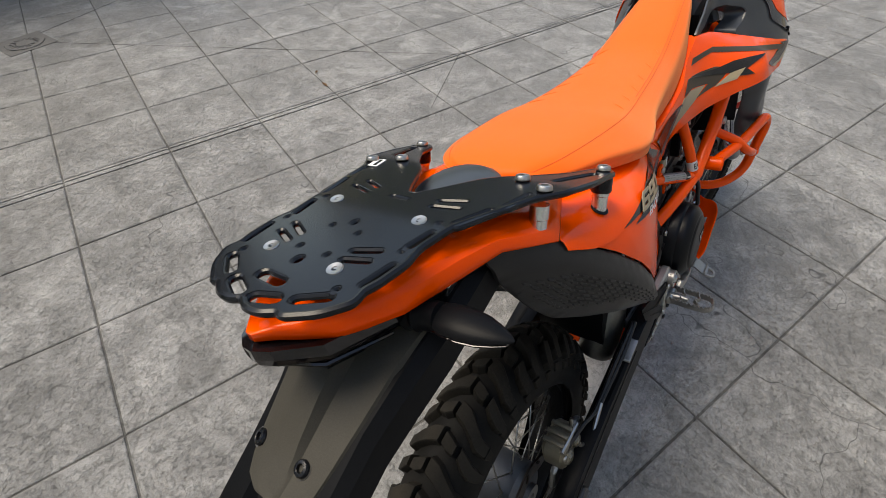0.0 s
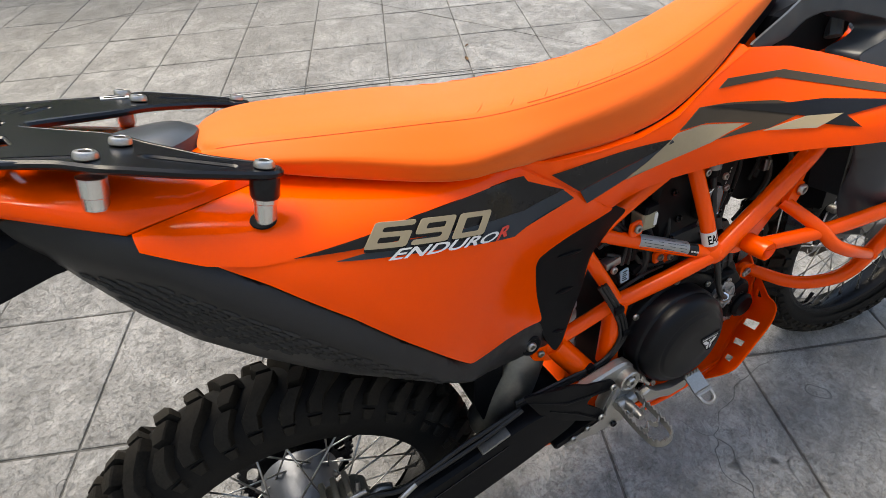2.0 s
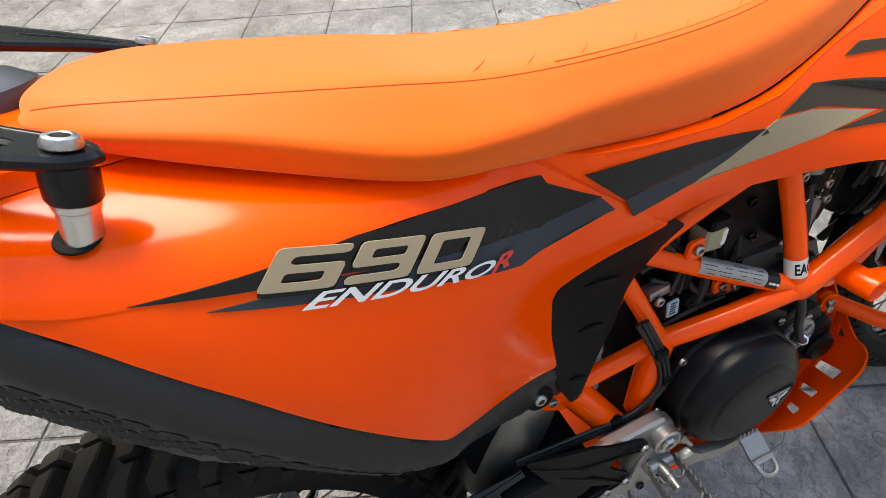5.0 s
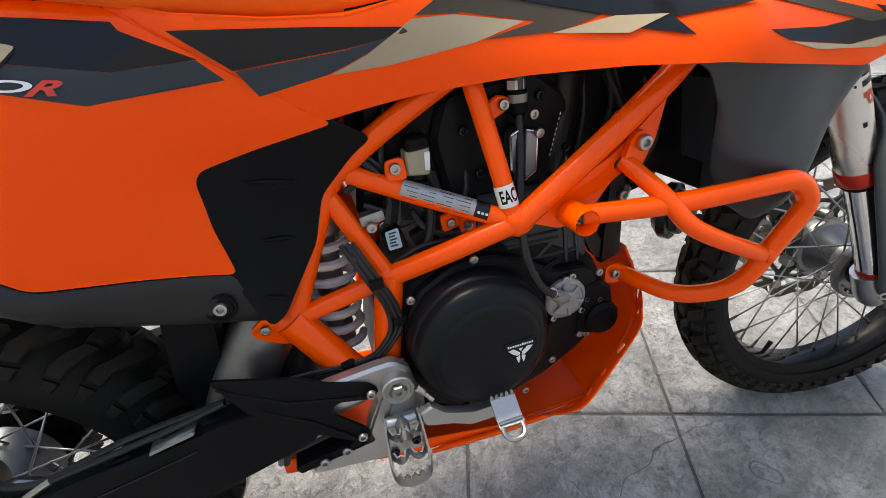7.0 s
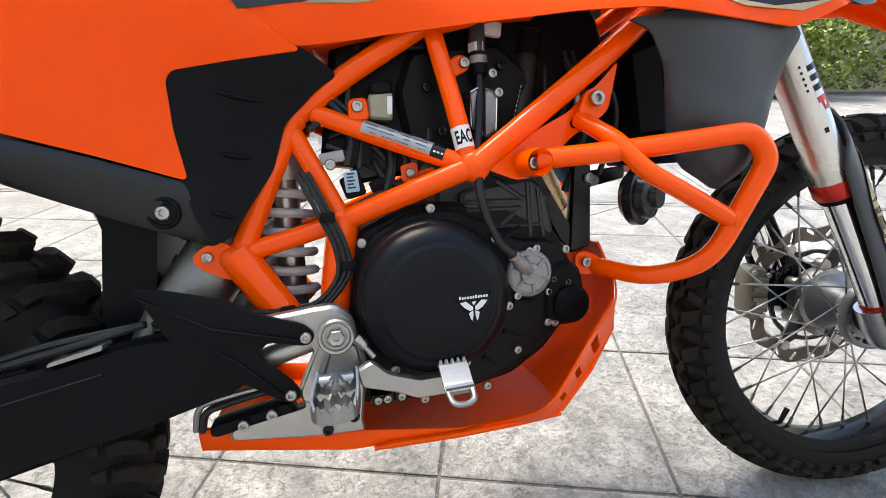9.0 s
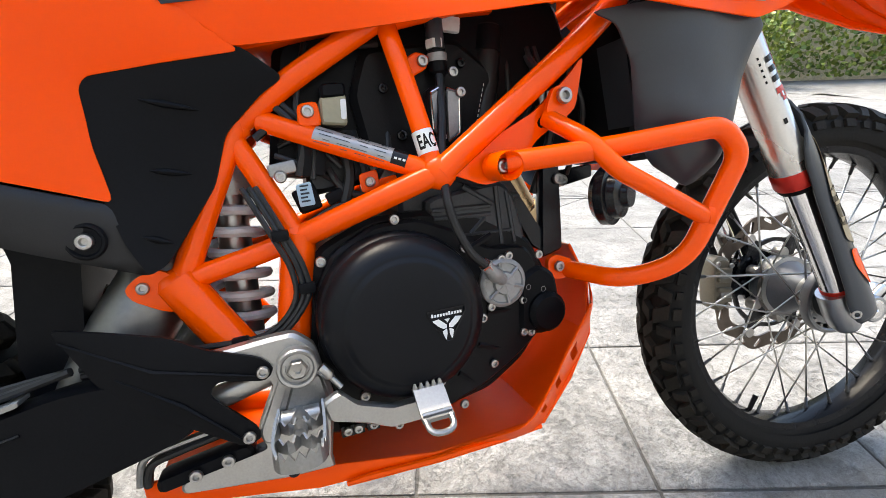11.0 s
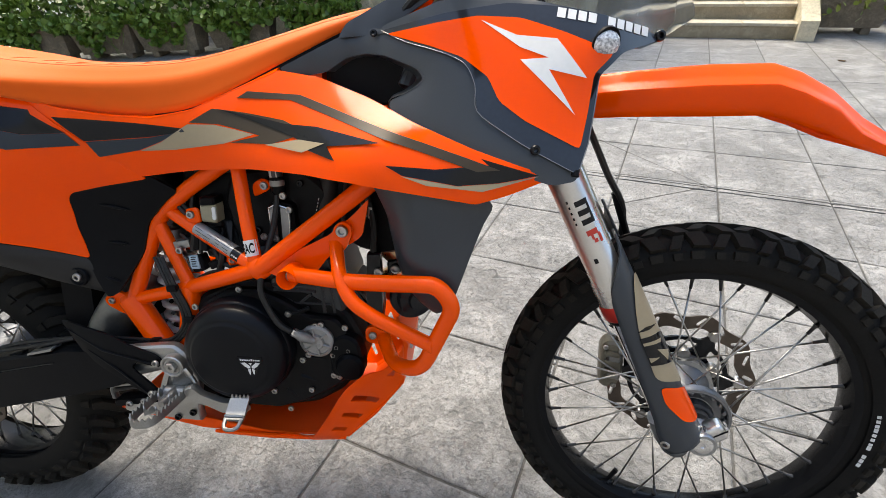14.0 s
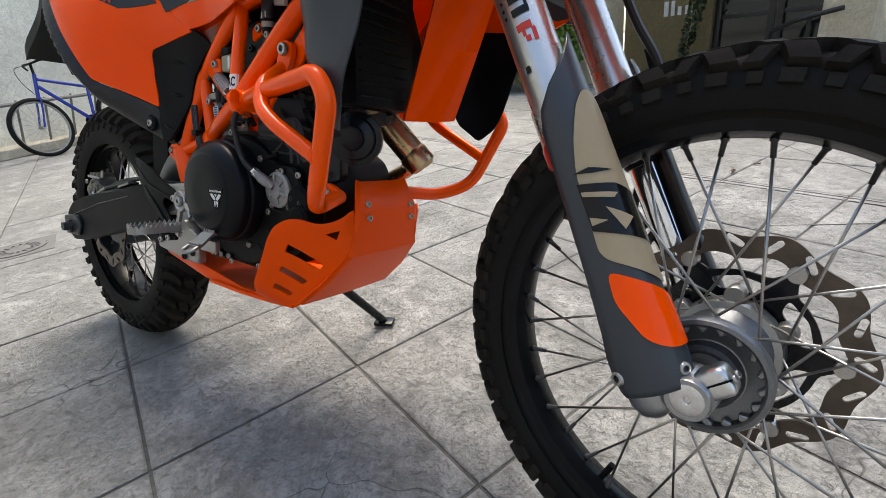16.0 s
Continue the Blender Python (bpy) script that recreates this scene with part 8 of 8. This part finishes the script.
for k in range(5):
    t = bmesh.new()
    bmesh.ops.create_cone(t, cap_ends=True, segments=6, radius1=0.0036, radius2=0.0014, depth=0.007, matrix=Matrix.Translation((0.672 + 0.007 * k, -0.171, 0.4205)))
    part("tooth", t, DULL_ALU, tip)
part("brake_switch", slab([(0.41, 0.360), (0.41, 0.374), (0.50, 0.388), (0.505, 0.374)], -0.138, -0.11, 0.004, 0.005), BLACK, carrier)
part("lower_hose", tube(bmesh.new(), curve_through([(0.395, -0.11, 0.358), (0.405, -0.12, 0.384), (0.43, -0.125, 0.394), (0.48, -0.120, 0.400)], 5), 0.0045, 8), DARK_TUBE, carrier)
part("lower_hose", tube(bmesh.new(), curve_through([(0.388, -0.11, 0.360), (0.400, -0.12, 0.392), (0.43, -0.125, 0.402), (0.47, -0.118, 0.404)], 5), 0.0038, 8), DULL_ALU, carrier)
for x in (0.600, 0.612, 0.63, 0.655):
    block(bm := bmesh.new(), (0.016, 0.02, 0.014), Matrix.Translation((x, -0.105, 0.360)), 0.003)
    part("lower_fitting", bm, BLACK_POWDER, engine)
    bolt(engine, (x, -0.117, 0.362), 0.0055)
# left footrest and side stand
part("footrest_left", tube(bmesh.new(), [Vector((0.55, 0.12, 0.40)), Vector((0.55, 0.22, 0.425))], 0.014, 10), ALU, bike)
lift = Matrix.Rotation(radians(-LEAN_ANGLE), 4, "X")
foot = lift @ Vector((0.668, 0.345, 0.012))
stand = part("side_stand", tube(bmesh.new(), [Vector((0.60, 0.125, 0.36)), Vector((0.625, 0.17, 0.25)), foot], [0.014, 0.0125, 0.011], 12), BLACK_POWDER, bike, "black side stand resting on the floor")
block(bm := bmesh.new(), (0.055, 0.034, 0.010), Matrix.Translation(foot) @ lift @ pose(0, 0, -0.002, 0, 0, 20), 0.004)
part("stand_foot", bm, BLACK_POWDER, stand)

# -- fork, in the frame of the steered front wheel --
RAKE = radians(25.4)
UP = Vector((-math.sin(RAKE), 0, math.cos(RAKE)))
AHEAD = Vector((math.cos(RAKE), 0, math.sin(RAKE)))
BASE = AHEAD * -0.035


def leg(side, s, out=0.0, ahead=0.0):
    """A point along a fork leg: s up it, out sideways, ahead of it."""
    return BASE + UP * s + AHEAD * ahead + Vector((0, side * (0.105 + out), 0))


for side, label in ((-1, "silver upside-down fork leg with chrome stanchion"), (1, "silver fork leg with the brake caliper")):
    fork = part("fork_leg", tube(bmesh.new(), [leg(side, s) for s in (0.275, 0.285, 0.33, 0.335, 0.60, 0.78)], [0.0265, 0.0285, 0.0285, 0.0265, 0.0265, 0.028], 28), FORK_ALU, bike, label, m=STEER)
    part("stanchion", tube(bmesh.new(), [leg(side, 0.03), leg(side, 0.28)], 0.0215, 24), CHROME, fork)
    part("seal_ring", tube(bmesh.new(), [leg(side, s) for s in (0.262, 0.266, 0.286, 0.290)], [0.027, 0.0298, 0.0298, 0.0285], 28), RED, fork, "red seal ring")
    part("wiper", tube(bmesh.new(), [leg(side, s) for s in (0.254, 0.258, 0.263)], [0.024, 0.0265, 0.0265], 24), BLACK, fork)
    part("lower_ring", tube(bmesh.new(), [leg(side, s) for s in (0.060, 0.066)], [0.0225, 0.0225], 24), RED, fork)
    clampm = bmesh.new()
    tube(clampm, [leg(side, s, 0.0, -0.006) for s in (-0.022, -0.017, -0.006, 0.02, 0.06)], [0.008, 0.017, 0.0235, 0.027, 0.0255], 24)
    lathe(clampm, [(0.014, -0.022), (0.0205, -0.022), (0.0225, -0.019), (0.025, 0.018), (0.014, 0.020)], 24, Matrix.Translation(Vector((0, side * 0.105, 0))), True)
    part("axle_clamp", clampm, CLAMP_ALU, fork)
    part("axle_end", lathe(bmesh.new(), [(0.0, -0.0205), (0.003, -0.0205), (0.004, -0.022), (0.0140, -0.0230), (0.0160, -0.0220), (0.017, 0.0)], 32, Matrix.Translation((0, side * 0.105, 0)) @ Matrix.Diagonal((1, side * -1, 1, 1))), ALU_BRIGHT, fork)
    block(bm := bmesh.new(), (0.034, 0.030, 0.030), Matrix.Translation((0.019, side * 0.106, 0.019)) @ pose(0, 0, 0, 0, -38), 0.009, 4)
    part("pinch_clamp", bm, ALU_BRIGHT, fork)
    for dz in (-0.006, 0.006):
        bolt(fork, (0.034, side * (0.108 + dz), 0.030), 0.0045, (0.8, 0, 0.6))
    # no gap is cut: a black rod stands in for the slit's shade
    part("clamp_slit", tube(bmesh.new(), [Vector((0.006, side * 0.1215, 0.010)), Vector((0.034, side * 0.1215, 0.032))], 0.0012, 4), BLACK, fork)
    # guard: a curved shell before and outside the leg
    def shell(s, a, grow=0.0):
        r = float(np.interp(s, [-0.01, 0.01, 0.035, 0.07, 0.12, 0.3, 0.40], [0.034, 0.0385, 0.0405, 0.0395, 0.0375, 0.036, 0.034])) + grow
        k = radians(a)
        return leg(side, s) + AHEAD * (r * math.cos(k)) + Vector((0, side * r * math.sin(k) * 0.95, 0))

    def strip(rows, grow, n=10):
        b = bmesh.new()
        grid = [[b.verts.new(shell(s, a0 + (a1 - a0) * i / n, grow)) for i in range(n + 1)] for s, a0, a1 in rows]
        for p, q in zip(grid, grid[1:]):
            for i in range(n):
                b.faces.new((p[i], p[i + 1], q[i + 1], q[i]))
        return b

    gm = strip([(0.012, -14, 112), (0.018, -20, 119), (0.032, -23, 123), (0.055, -24, 124), (0.08, -22, 118), (0.15, -22, 112), (0.25, -22, 106), (0.30, -22, 101), (0.322, -22, 92), (0.344, -22, 66), (0.365, -21, 34), (0.385, -20, 6), (0.398, -19, -12)], 0.0)
    guard = part("fork_guard", gm, SLATE, fork, "slate grey fork guard with tan and orange graphics", 50)
    guard.modifiers.new("thickness", "SOLIDIFY").thickness = 0.0035
    if side < 0:
        def patch(outline, grow, mat, soft):
            k = 0.0006
            flat = soft_poly([(a * k, q) for a, q in outline], soft, 4)
            part("graphic", sheet(bmesh.new(), flat, lambda u, v, d: shell(v, u / k, grow - d), 0.0004, 0.008, (), 0), mat, guard)
        patch([(-18, 0.300), (0, 0.324), (20, 0.328), (40, 0.314), (60, 0.280), (72, 0.245), (78, 0.156), (-18, 0.108)], 0.0060, TAN_INK, 0.012)
        patch([(-18, 0.096), (76, 0.142), (80, 0.110), (58, 0.066), (30, 0.052), (-18, 0.048)], 0.0060, ORANGE, 0.010)
        patch([(-16, 0.208), (24, 0.224), (76, 0.234), (76, 0.184), (40, 0.172), (-16, 0.154)], 0.0068, BLACK_INK, 0.0006)
        for mark in ([(14, 0.186), (50, 0.204), (34, 0.176)], [(26, 0.214), (74, 0.225), (74, 0.220), (34, 0.210)], [(52, 0.190), (74, 0.198), (74, 0.189)]):
            patch(mark, 0.0074, TAN_INK, 0.0003)
        patch([(20, 0.238), (54, 0.247), (76, 0.245), (50, 0.240)], 0.0068, BLACK_INK, 0.0004)
        # prints on the outer tube, as plain shapes
        def wrap(s0, s1, a0, a1, mat):
            b = bmesh.new()
            k = 5
            grid = [[b.verts.new(leg(side, s) + AHEAD * (0.0271 * math.cos(radians(a))) + Vector((0, side * 0.0271 * math.sin(radians(a)), 0))) for a in [a0 + (a1 - a0) * i / k for i in range(k + 1)]] for s in (s0, s1)]
            for i in range(k):
                b.faces.new((grid[0][i], grid[0][i + 1], grid[1][i + 1], grid[1][i]))
            part("print_bar", b, mat, fork)
        for s0 in (0.461, 0.446, 0.431):
            wrap(s0, s0 + 0.0085, 56, 92, BLACK_INK)
        wrap(0.431, 0.4695, 50, 58, BLACK_INK)
        wrap(0.413, 0.4215, 56, 92, RED_INK)
        wrap(0.398, 0.413, 50, 60, RED_INK)
        wrap(0.400, 0.406, 66, 78, RED_INK)
        wrap(0.406, 0.4215, 74, 82, RED_INK)
        for k in range(5):
            wrap(0.470 - 0.009 * k, 0.474 - 0.009 * k, 108, 114, BLACK_INK)
        wrap(0.368, 0.376, 92, 104, BLACK_INK)
    bolt(guard, tuple(leg(side, 0.032, 0.0345, -0.017)), 0.0082, (-0.45, side, 0))
    bolt(guard, tuple(leg(side, 0.029, 0.012, 0.039)), 0.0070, (0.75, side * 0.6, 0.2))
    if side > 0:
        fc = part("front_caliper", slab([(-0.150, -0.030), (-0.152, 0.060), (-0.138, 0.076), (-0.112, 0.070), (-0.104, 0.030), (-0.108, -0.018), (-0.128, -0.040)], 0.056, 0.098, 0.006, 0.012), CALIPER, fork, "bronze-grey cast front brake caliper")
        for z in (-0.012, 0.008, 0.028, 0.048):
            block(bm := bmesh.new(), (0.030, 0.012, 0.010), Matrix.Translation((-0.128, 0.055, z)) @ pose(0, 0, 0, 0, 8), 0.003, 2)
            part("caliper_rib", bm, CALIPER, fc)
        for z in (-0.004, 0.038):
            part("piston_cap", lathe(bmesh.new(), [(0.0, -0.004), (0.010, -0.004), (0.013, -0.001), (0.013, 0.012)], 20, Matrix.Translation((-0.124, 0.054, z))), DULL_ALU, fc)
        for x, z in ((-0.142, 0.062), (-0.120, -0.026), (-0.112, 0.055)):
            bolt(fc, (x, 0.055, z), 0.0055)
        part("caliper_arm", slab([(-0.10, 0.0), (-0.10, 0.05), (-0.03, 0.06), (-0.02, 0.01)], 0.075, 0.095, 0.004, 0.01), BLACK_POWDER, fork)
        part("brake_hose", tube(bmesh.new(), curve_through([Vector((-0.13, 0.09, 0.09)), Vector((-0.10, 0.11, 0.16)), leg(1, 0.18, 0.01, -0.05), leg(1, 0.34, 0.0, 0.055), leg(1, 0.45, -0.02, 0.06), leg(1, 0.62, -0.03, 0.06)], 6), 0.0062, 8), DARK_TUBE, fork)
        part("hose_guide", tube(bmesh.new(), [leg(1, 0.30, 0.0, 0.05), leg(1, 0.40, -0.005, 0.06)], 0.0072, 10), BLACK, fork)
for s, t in ((0.60, 0.045), (0.78, 0.035)):
    block(bm := bmesh.new(), (0.07, 0.27, t), Matrix.Translation(BASE + UP * s + AHEAD * -0.008) @ pose(0, 0, 0, 0, -25.4), 0.012, 3)
    part("triple_clamp", bm, ORANGE_POWDER if s > 0.7 else BLACK_POWDER, bike, "", m=STEER)
part("steering_stem", tube(bmesh.new(), [BASE + UP * 0.58 + AHEAD * -0.03, BASE + UP * 0.80 + AHEAD * -0.03], 0.022, 16), BLACK_POWDER, bike, m=STEER)
bar = part("handlebar", tube(bmesh.new(), curve_through([(-0.50, -0.38, 0.80), (-0.46, -0.22, 0.80), (-0.40, -0.08, 0.755), (-0.40, 0.08, 0.755), (-0.46, 0.22, 0.80), (-0.50, 0.38, 0.80)], 6), 0.0125, 12), BLACK_POWDER, bike, "black handlebar above the fork clamps", m=STEER)
for s in (-1, 1):
    part("grip", tube(bmesh.new(), [Vector((-0.486, s * 0.31, 0.80)), Vector((-0.503, s * 0.40, 0.80))], 0.017, 12), RUBBER, bar)
part("steering_stop", tube(bmesh.new(), [Vector((0.965, -0.055, 0.985)), Vector((1.035, -0.062, 1.055))], 0.012, 12), ORANGE_POWDER, bike)
part("cable", tube(bmesh.new(), curve_through([(0.94, -0.05, 0.97), (1.0, -0.08, 1.03), (1.08, -0.07, 1.08), (1.12, -0.03, 1.10)], 5), 0.006, 8), DARK_TUBE, bike)

# -- front mudguard --
def fender_ring(x, zc, w, drop):
    half = [(0.90, -drop), (0.95, -drop * 0.72), (1.0, -drop * 0.40), (0.985, -drop * 0.32), (0.88, -drop * 0.20), (0.78, -drop * 0.10), (0.70, 0.004), (0.64, 0.007), (0.56, 0.003), (0.40, 0.0), (0.2, 0.001)]
    z = [(-u, d) for u, d in half] + [(0.0, 0.002)] + half[::-1]
    return [Vector((x - 0.02 * abs(u) * (x > 0.15), u * w, zc + d)) for u, d in z]


FENDER = [(-0.26, 0.570, 0.060, 0.050), (-0.16, 0.579, 0.070, 0.056), (-0.06, 0.585, 0.078, 0.062), (0.02, 0.584, 0.081, 0.060), (0.055, 0.572, 0.080, 0.060), (0.10, 0.547, 0.074, 0.050), (0.16, 0.510, 0.060, 0.032), (0.22, 0.476, 0.041, 0.015), (0.262, 0.456, 0.022, 0.007), (0.272, 0.451, 0.008, 0.003)]
bm = loft(bmesh.new(), [fender_ring(*r) for r in FENDER], caps=False, closed=False)
fender = part("front_mudguard", bm, ORANGE, bike, "glossy orange high front mudguard", 32, m=STEER)
fender.modifiers.new("thickness", "SOLIDIFY").thickness = 0.004

# -- headlight mask and side scoops --
MASK = [(0.965, 0.986), (1.04, 0.995), (1.092, 0.999), (1.147, 0.993), (1.20, 0.974), (1.240, 0.958), (1.262, 0.948), (1.236, 0.925), (1.229, 0.88), (1.219, 0.838), (1.151, 0.873), (1.120, 0.896), (1.106, 0.925), (1.073, 0.950), (1.03, 0.966)]
COVER_EDGE = [(0.957, 0.991), (0.993, 0.974), (1.043, 0.958), (1.076, 0.942), (1.090, 0.915), (1.093, 0.884), (1.130, 0.857), (1.158, 0.840), (1.211, 0.812)]
COVER_FRONT = [(1.219, 0.815), (1.230, 0.845), (1.237, 0.880), (1.243, 0.922), (1.276, 0.950), (1.335, 0.966), (1.30, 0.984), (1.20, 1.004), (1.13, 1.012), (1.05, 1.006)]
SCOOP = [(0.89, 0.986), (0.944, 0.996), (0.962, 0.992), (1.060, 0.972), (1.098, 0.945), (1.108, 0.905), (1.152, 0.880), (1.212, 0.850), (1.222, 0.815), (1.215, 0.800), (1.185, 0.796), (1.100, 0.824), (1.008, 0.856), (0.976, 0.872), (0.968, 0.897), (1.000, 0.910), (1.020, 0.925), (1.010, 0.938), (0.960, 0.958), (0.93, 0.962), (0.90, 0.957), (0.87, 0.940), (0.82, 0.932), (0.795, 0.946)]


def scoop_y(x, z):
    k = min(1.0, max(0.0, (x - 0.86) / 0.10))
    return flank(0.80, 0.944) * (1 - k) + mask_side(x, z) * k


for s in (1, -1):
    a = sheet(bmesh.new(), soft_poly(MASK, 0.006, 2), on(mask_side, 0.0022), 0.004, 0.012, (), 0)
    b = sheet(bmesh.new(), soft_poly(SCOOP, 0.006, 2), on(scoop_y, -0.002), 0.006, 0.016)
    mask = part("headlight_mask", a if s > 0 else mirrored(a), ORANGE, bike, "orange headlight mask side with a white arrow graphic")
    scoop = part("side_scoop", b if s > 0 else mirrored(b), SLATE, bike, "slate grey air scoop beside the tank")
    if s > 0:
        base = part("mask_base", sheet(bmesh.new(), soft_poly(COVER_EDGE + COVER_FRONT, 0.006, 2), on(mask_side, 0.0012), 0.003, 0.014, (), 0), GLOSS_SLATE, mask, "dark glossy backing of the mask")
        part("cover_edge", tube(bmesh.new(), [Vector((x, mask_side(x, z) - 0.0013, z)) for x, z in (tuple(q)[:2] for q in curve_through([(x, z, 0) for x, z in COVER_EDGE], 4))], 0.0006, 6), EDGE_CLEAR, mask)
        part("cover_edge", tube(bmesh.new(), [Vector((x, mask_side(x, z) - 0.0013, z)) for x, z in COVER_FRONT[:4]], 0.0008, 6), EDGE_CLEAR, mask)
        decal("graphic", [(1.098, 0.992), (1.142, 0.972), (1.190, 0.966), (1.226, 0.921), (1.180, 0.932), (1.212, 0.880), (1.146, 0.944), (1.180, 0.945), (1.146, 0.958)], mask_side, WHITE_INK, mask, 0.0030)
        bolt(scoop, (1.164, mask_side(1.164, 0.839) - 0.001, 0.839), 0.0065, (0.3, -1, 0), DARK_BOLT)
        bolt(scoop, (0.945, scoop_y(0.945, 0.988) - 0.001, 0.988), 0.0055, (0, -1, 0.3), DARK_BOLT)
        bm = bmesh.new()
        bmesh.ops.create_icosphere(bm, subdivisions=2, radius=1.0, matrix=Matrix.Translation((1.251, mask_side(1.251, 0.959) - 0.001, 0.959)) @ pose(0, 0, 0, 15, 0, 30) @ Matrix.Diagonal((0.021, 0.010, 0.0165, 1)))
        lamp = part("indicator", bm, LENS, bike, "clear faceted turn indicator set in the mask", 4)
        part("reflector", lathe(bmesh.new(), [(0.0185, -0.001), (0.0205, -0.002), (0.0215, 0.001)], 18, Matrix.Translation((1.251, mask_side(1.251, 0.959) - 0.0005, 0.959)) @ pose(0, 0, 0, 15, 0, 30)), BLACK, lamp)
    if a.is_valid and s < 0:
        a.free()
        b.free()
for s in (1, -1):
    bm = sheet(bmesh.new(), soft_poly([(0.890, 0.984), (0.903, 1.004), (0.960, 1.032), (1.030, 1.055), (1.046, 1.044), (0.985, 1.008), (0.955, 0.988)], 0.006, 2), lambda x, z, d: Vector((x, s * (-0.092 + d + 0.25 * (z - 0.985)), z)), 0.006, 0.02)
    part("dash_side", bm, SLATE, bike)
HOLE = [(0.976, 0.872), (0.968, 0.897), (1.000, 0.910), (1.020, 0.925), (1.010, 0.938), (0.960, 0.958), (0.93, 0.962), (0.90, 0.957), (0.87, 0.940)]
for s in (1, -1):
    edge = [(p.x, p.y) for p in curve_through([(x, z, 0) for x, z in HOLE], 4)]
    bm = loft(bmesh.new(), [[Vector((x + 0.25 * k * (0.95 - x), s * (scoop_y(x, z) + 0.003 + 0.045 * k), z + 0.18 * k * (0.925 - z))) for k in (0.0, 0.12, 0.5, 1.0)] for x, z in edge], caps=False, closed=False)
    part("scoop_lip", bm, SLATE, bike, "", 50)
# dark cavity behind the scoop opening, and the nose that joins both mask halves
part("scoop_lining", slab([(0.86, 0.90), (0.86, 0.97), (0.96, 0.985), (1.06, 0.95), (1.04, 0.90), (0.97, 0.88)], -0.075, 0.075, 0.01), BLACK, bike)
part("scoop_duct", tube(bmesh.new(), [Vector((0.985, -0.085, 0.915)), Vector((1.0, -0.07, 0.955))], 0.012, 10), SLATE, bike)
NOSE = [(1.240, 0.925, 0.178), (1.226, 0.88, 0.190), (1.216, 0.84, 0.206), (1.214, 0.806, 0.224)]
bm = loft(bmesh.new(), [[Vector((x - 0.006 - 0.03 * (1 - u * u), u * w, z)) for u in [-1 + 2 * i / 12 for i in range(13)]] for k, (x, z, w) in enumerate(NOSE)], caps=False, closed=False)
part("mask_nose", bm, SLATE, bike)
for s in (1, -1):
    part("mask_edge", tube(bmesh.new(), curve_through([(x, -s * (w + 0.001), z) for x, z, w in NOSE], 4), 0.0052, 10), BLACK, bike)
# clear screen: a dark printed band, then clear plastic
BAND = [(0.948, 0.986), (1.05, 1.002), (1.131, 0.998), (1.20, 0.980), (1.262, 0.960), (1.302, 0.954), (1.345, 0.968), (1.30, 0.985), (1.20, 1.005), (1.13, 1.022), (1.04, 1.022), (0.96, 0.998)]
CLEAR = [(1.04, 1.022), (1.13, 1.022), (1.20, 1.005), (1.30, 0.985), (1.346, 0.970), (1.40, 1.0), (1.39, 1.06), (1.33, 1.15), (1.24, 1.16), (1.13, 1.11), (1.06, 1.05)]


def screen_y(x, z):
    return mask_side(min(x, 1.33), min(z, 1.03)) + max(0.0, z - 1.0) * 0.25 + max(0.0, x - 1.30) * 0.4


for s in (1, -1):
    a = sheet(bmesh.new(), soft_poly(BAND, 0.004, 2), on(mask_side, 0.0005), 0.0035, 0.02)
    b = sheet(bmesh.new(), soft_poly(CLEAR, 0.01, 2), on(screen_y), 0.0035, 0.03)
    band = part("screen_band", a if s > 0 else mirrored(a), SLATE, bike)
    part("windscreen", b if s > 0 else mirrored(b), SCREEN, bike, "clear plastic windscreen half with a dark printed edge")
    if s > 0:
        for k in range(10):
            if k != 4:
                u = 1.190 + 0.0128 * k
                z = 0.9925 - 0.0205 * (k / 9)
                decal("print_bar", [(u, z), (u + 0.0098, z - 0.002), (u + 0.012, z + 0.009), (u + 0.002, z + 0.011)], mask_side, WHITE_INK, band, 0.0022)
    for x, z in ((1.335, 0.972),):
        bolt(band, (x, s * (mask_side(x, z) - 0.002), z), 0.008, (0.3, -s, 0), DARK_BOLT)
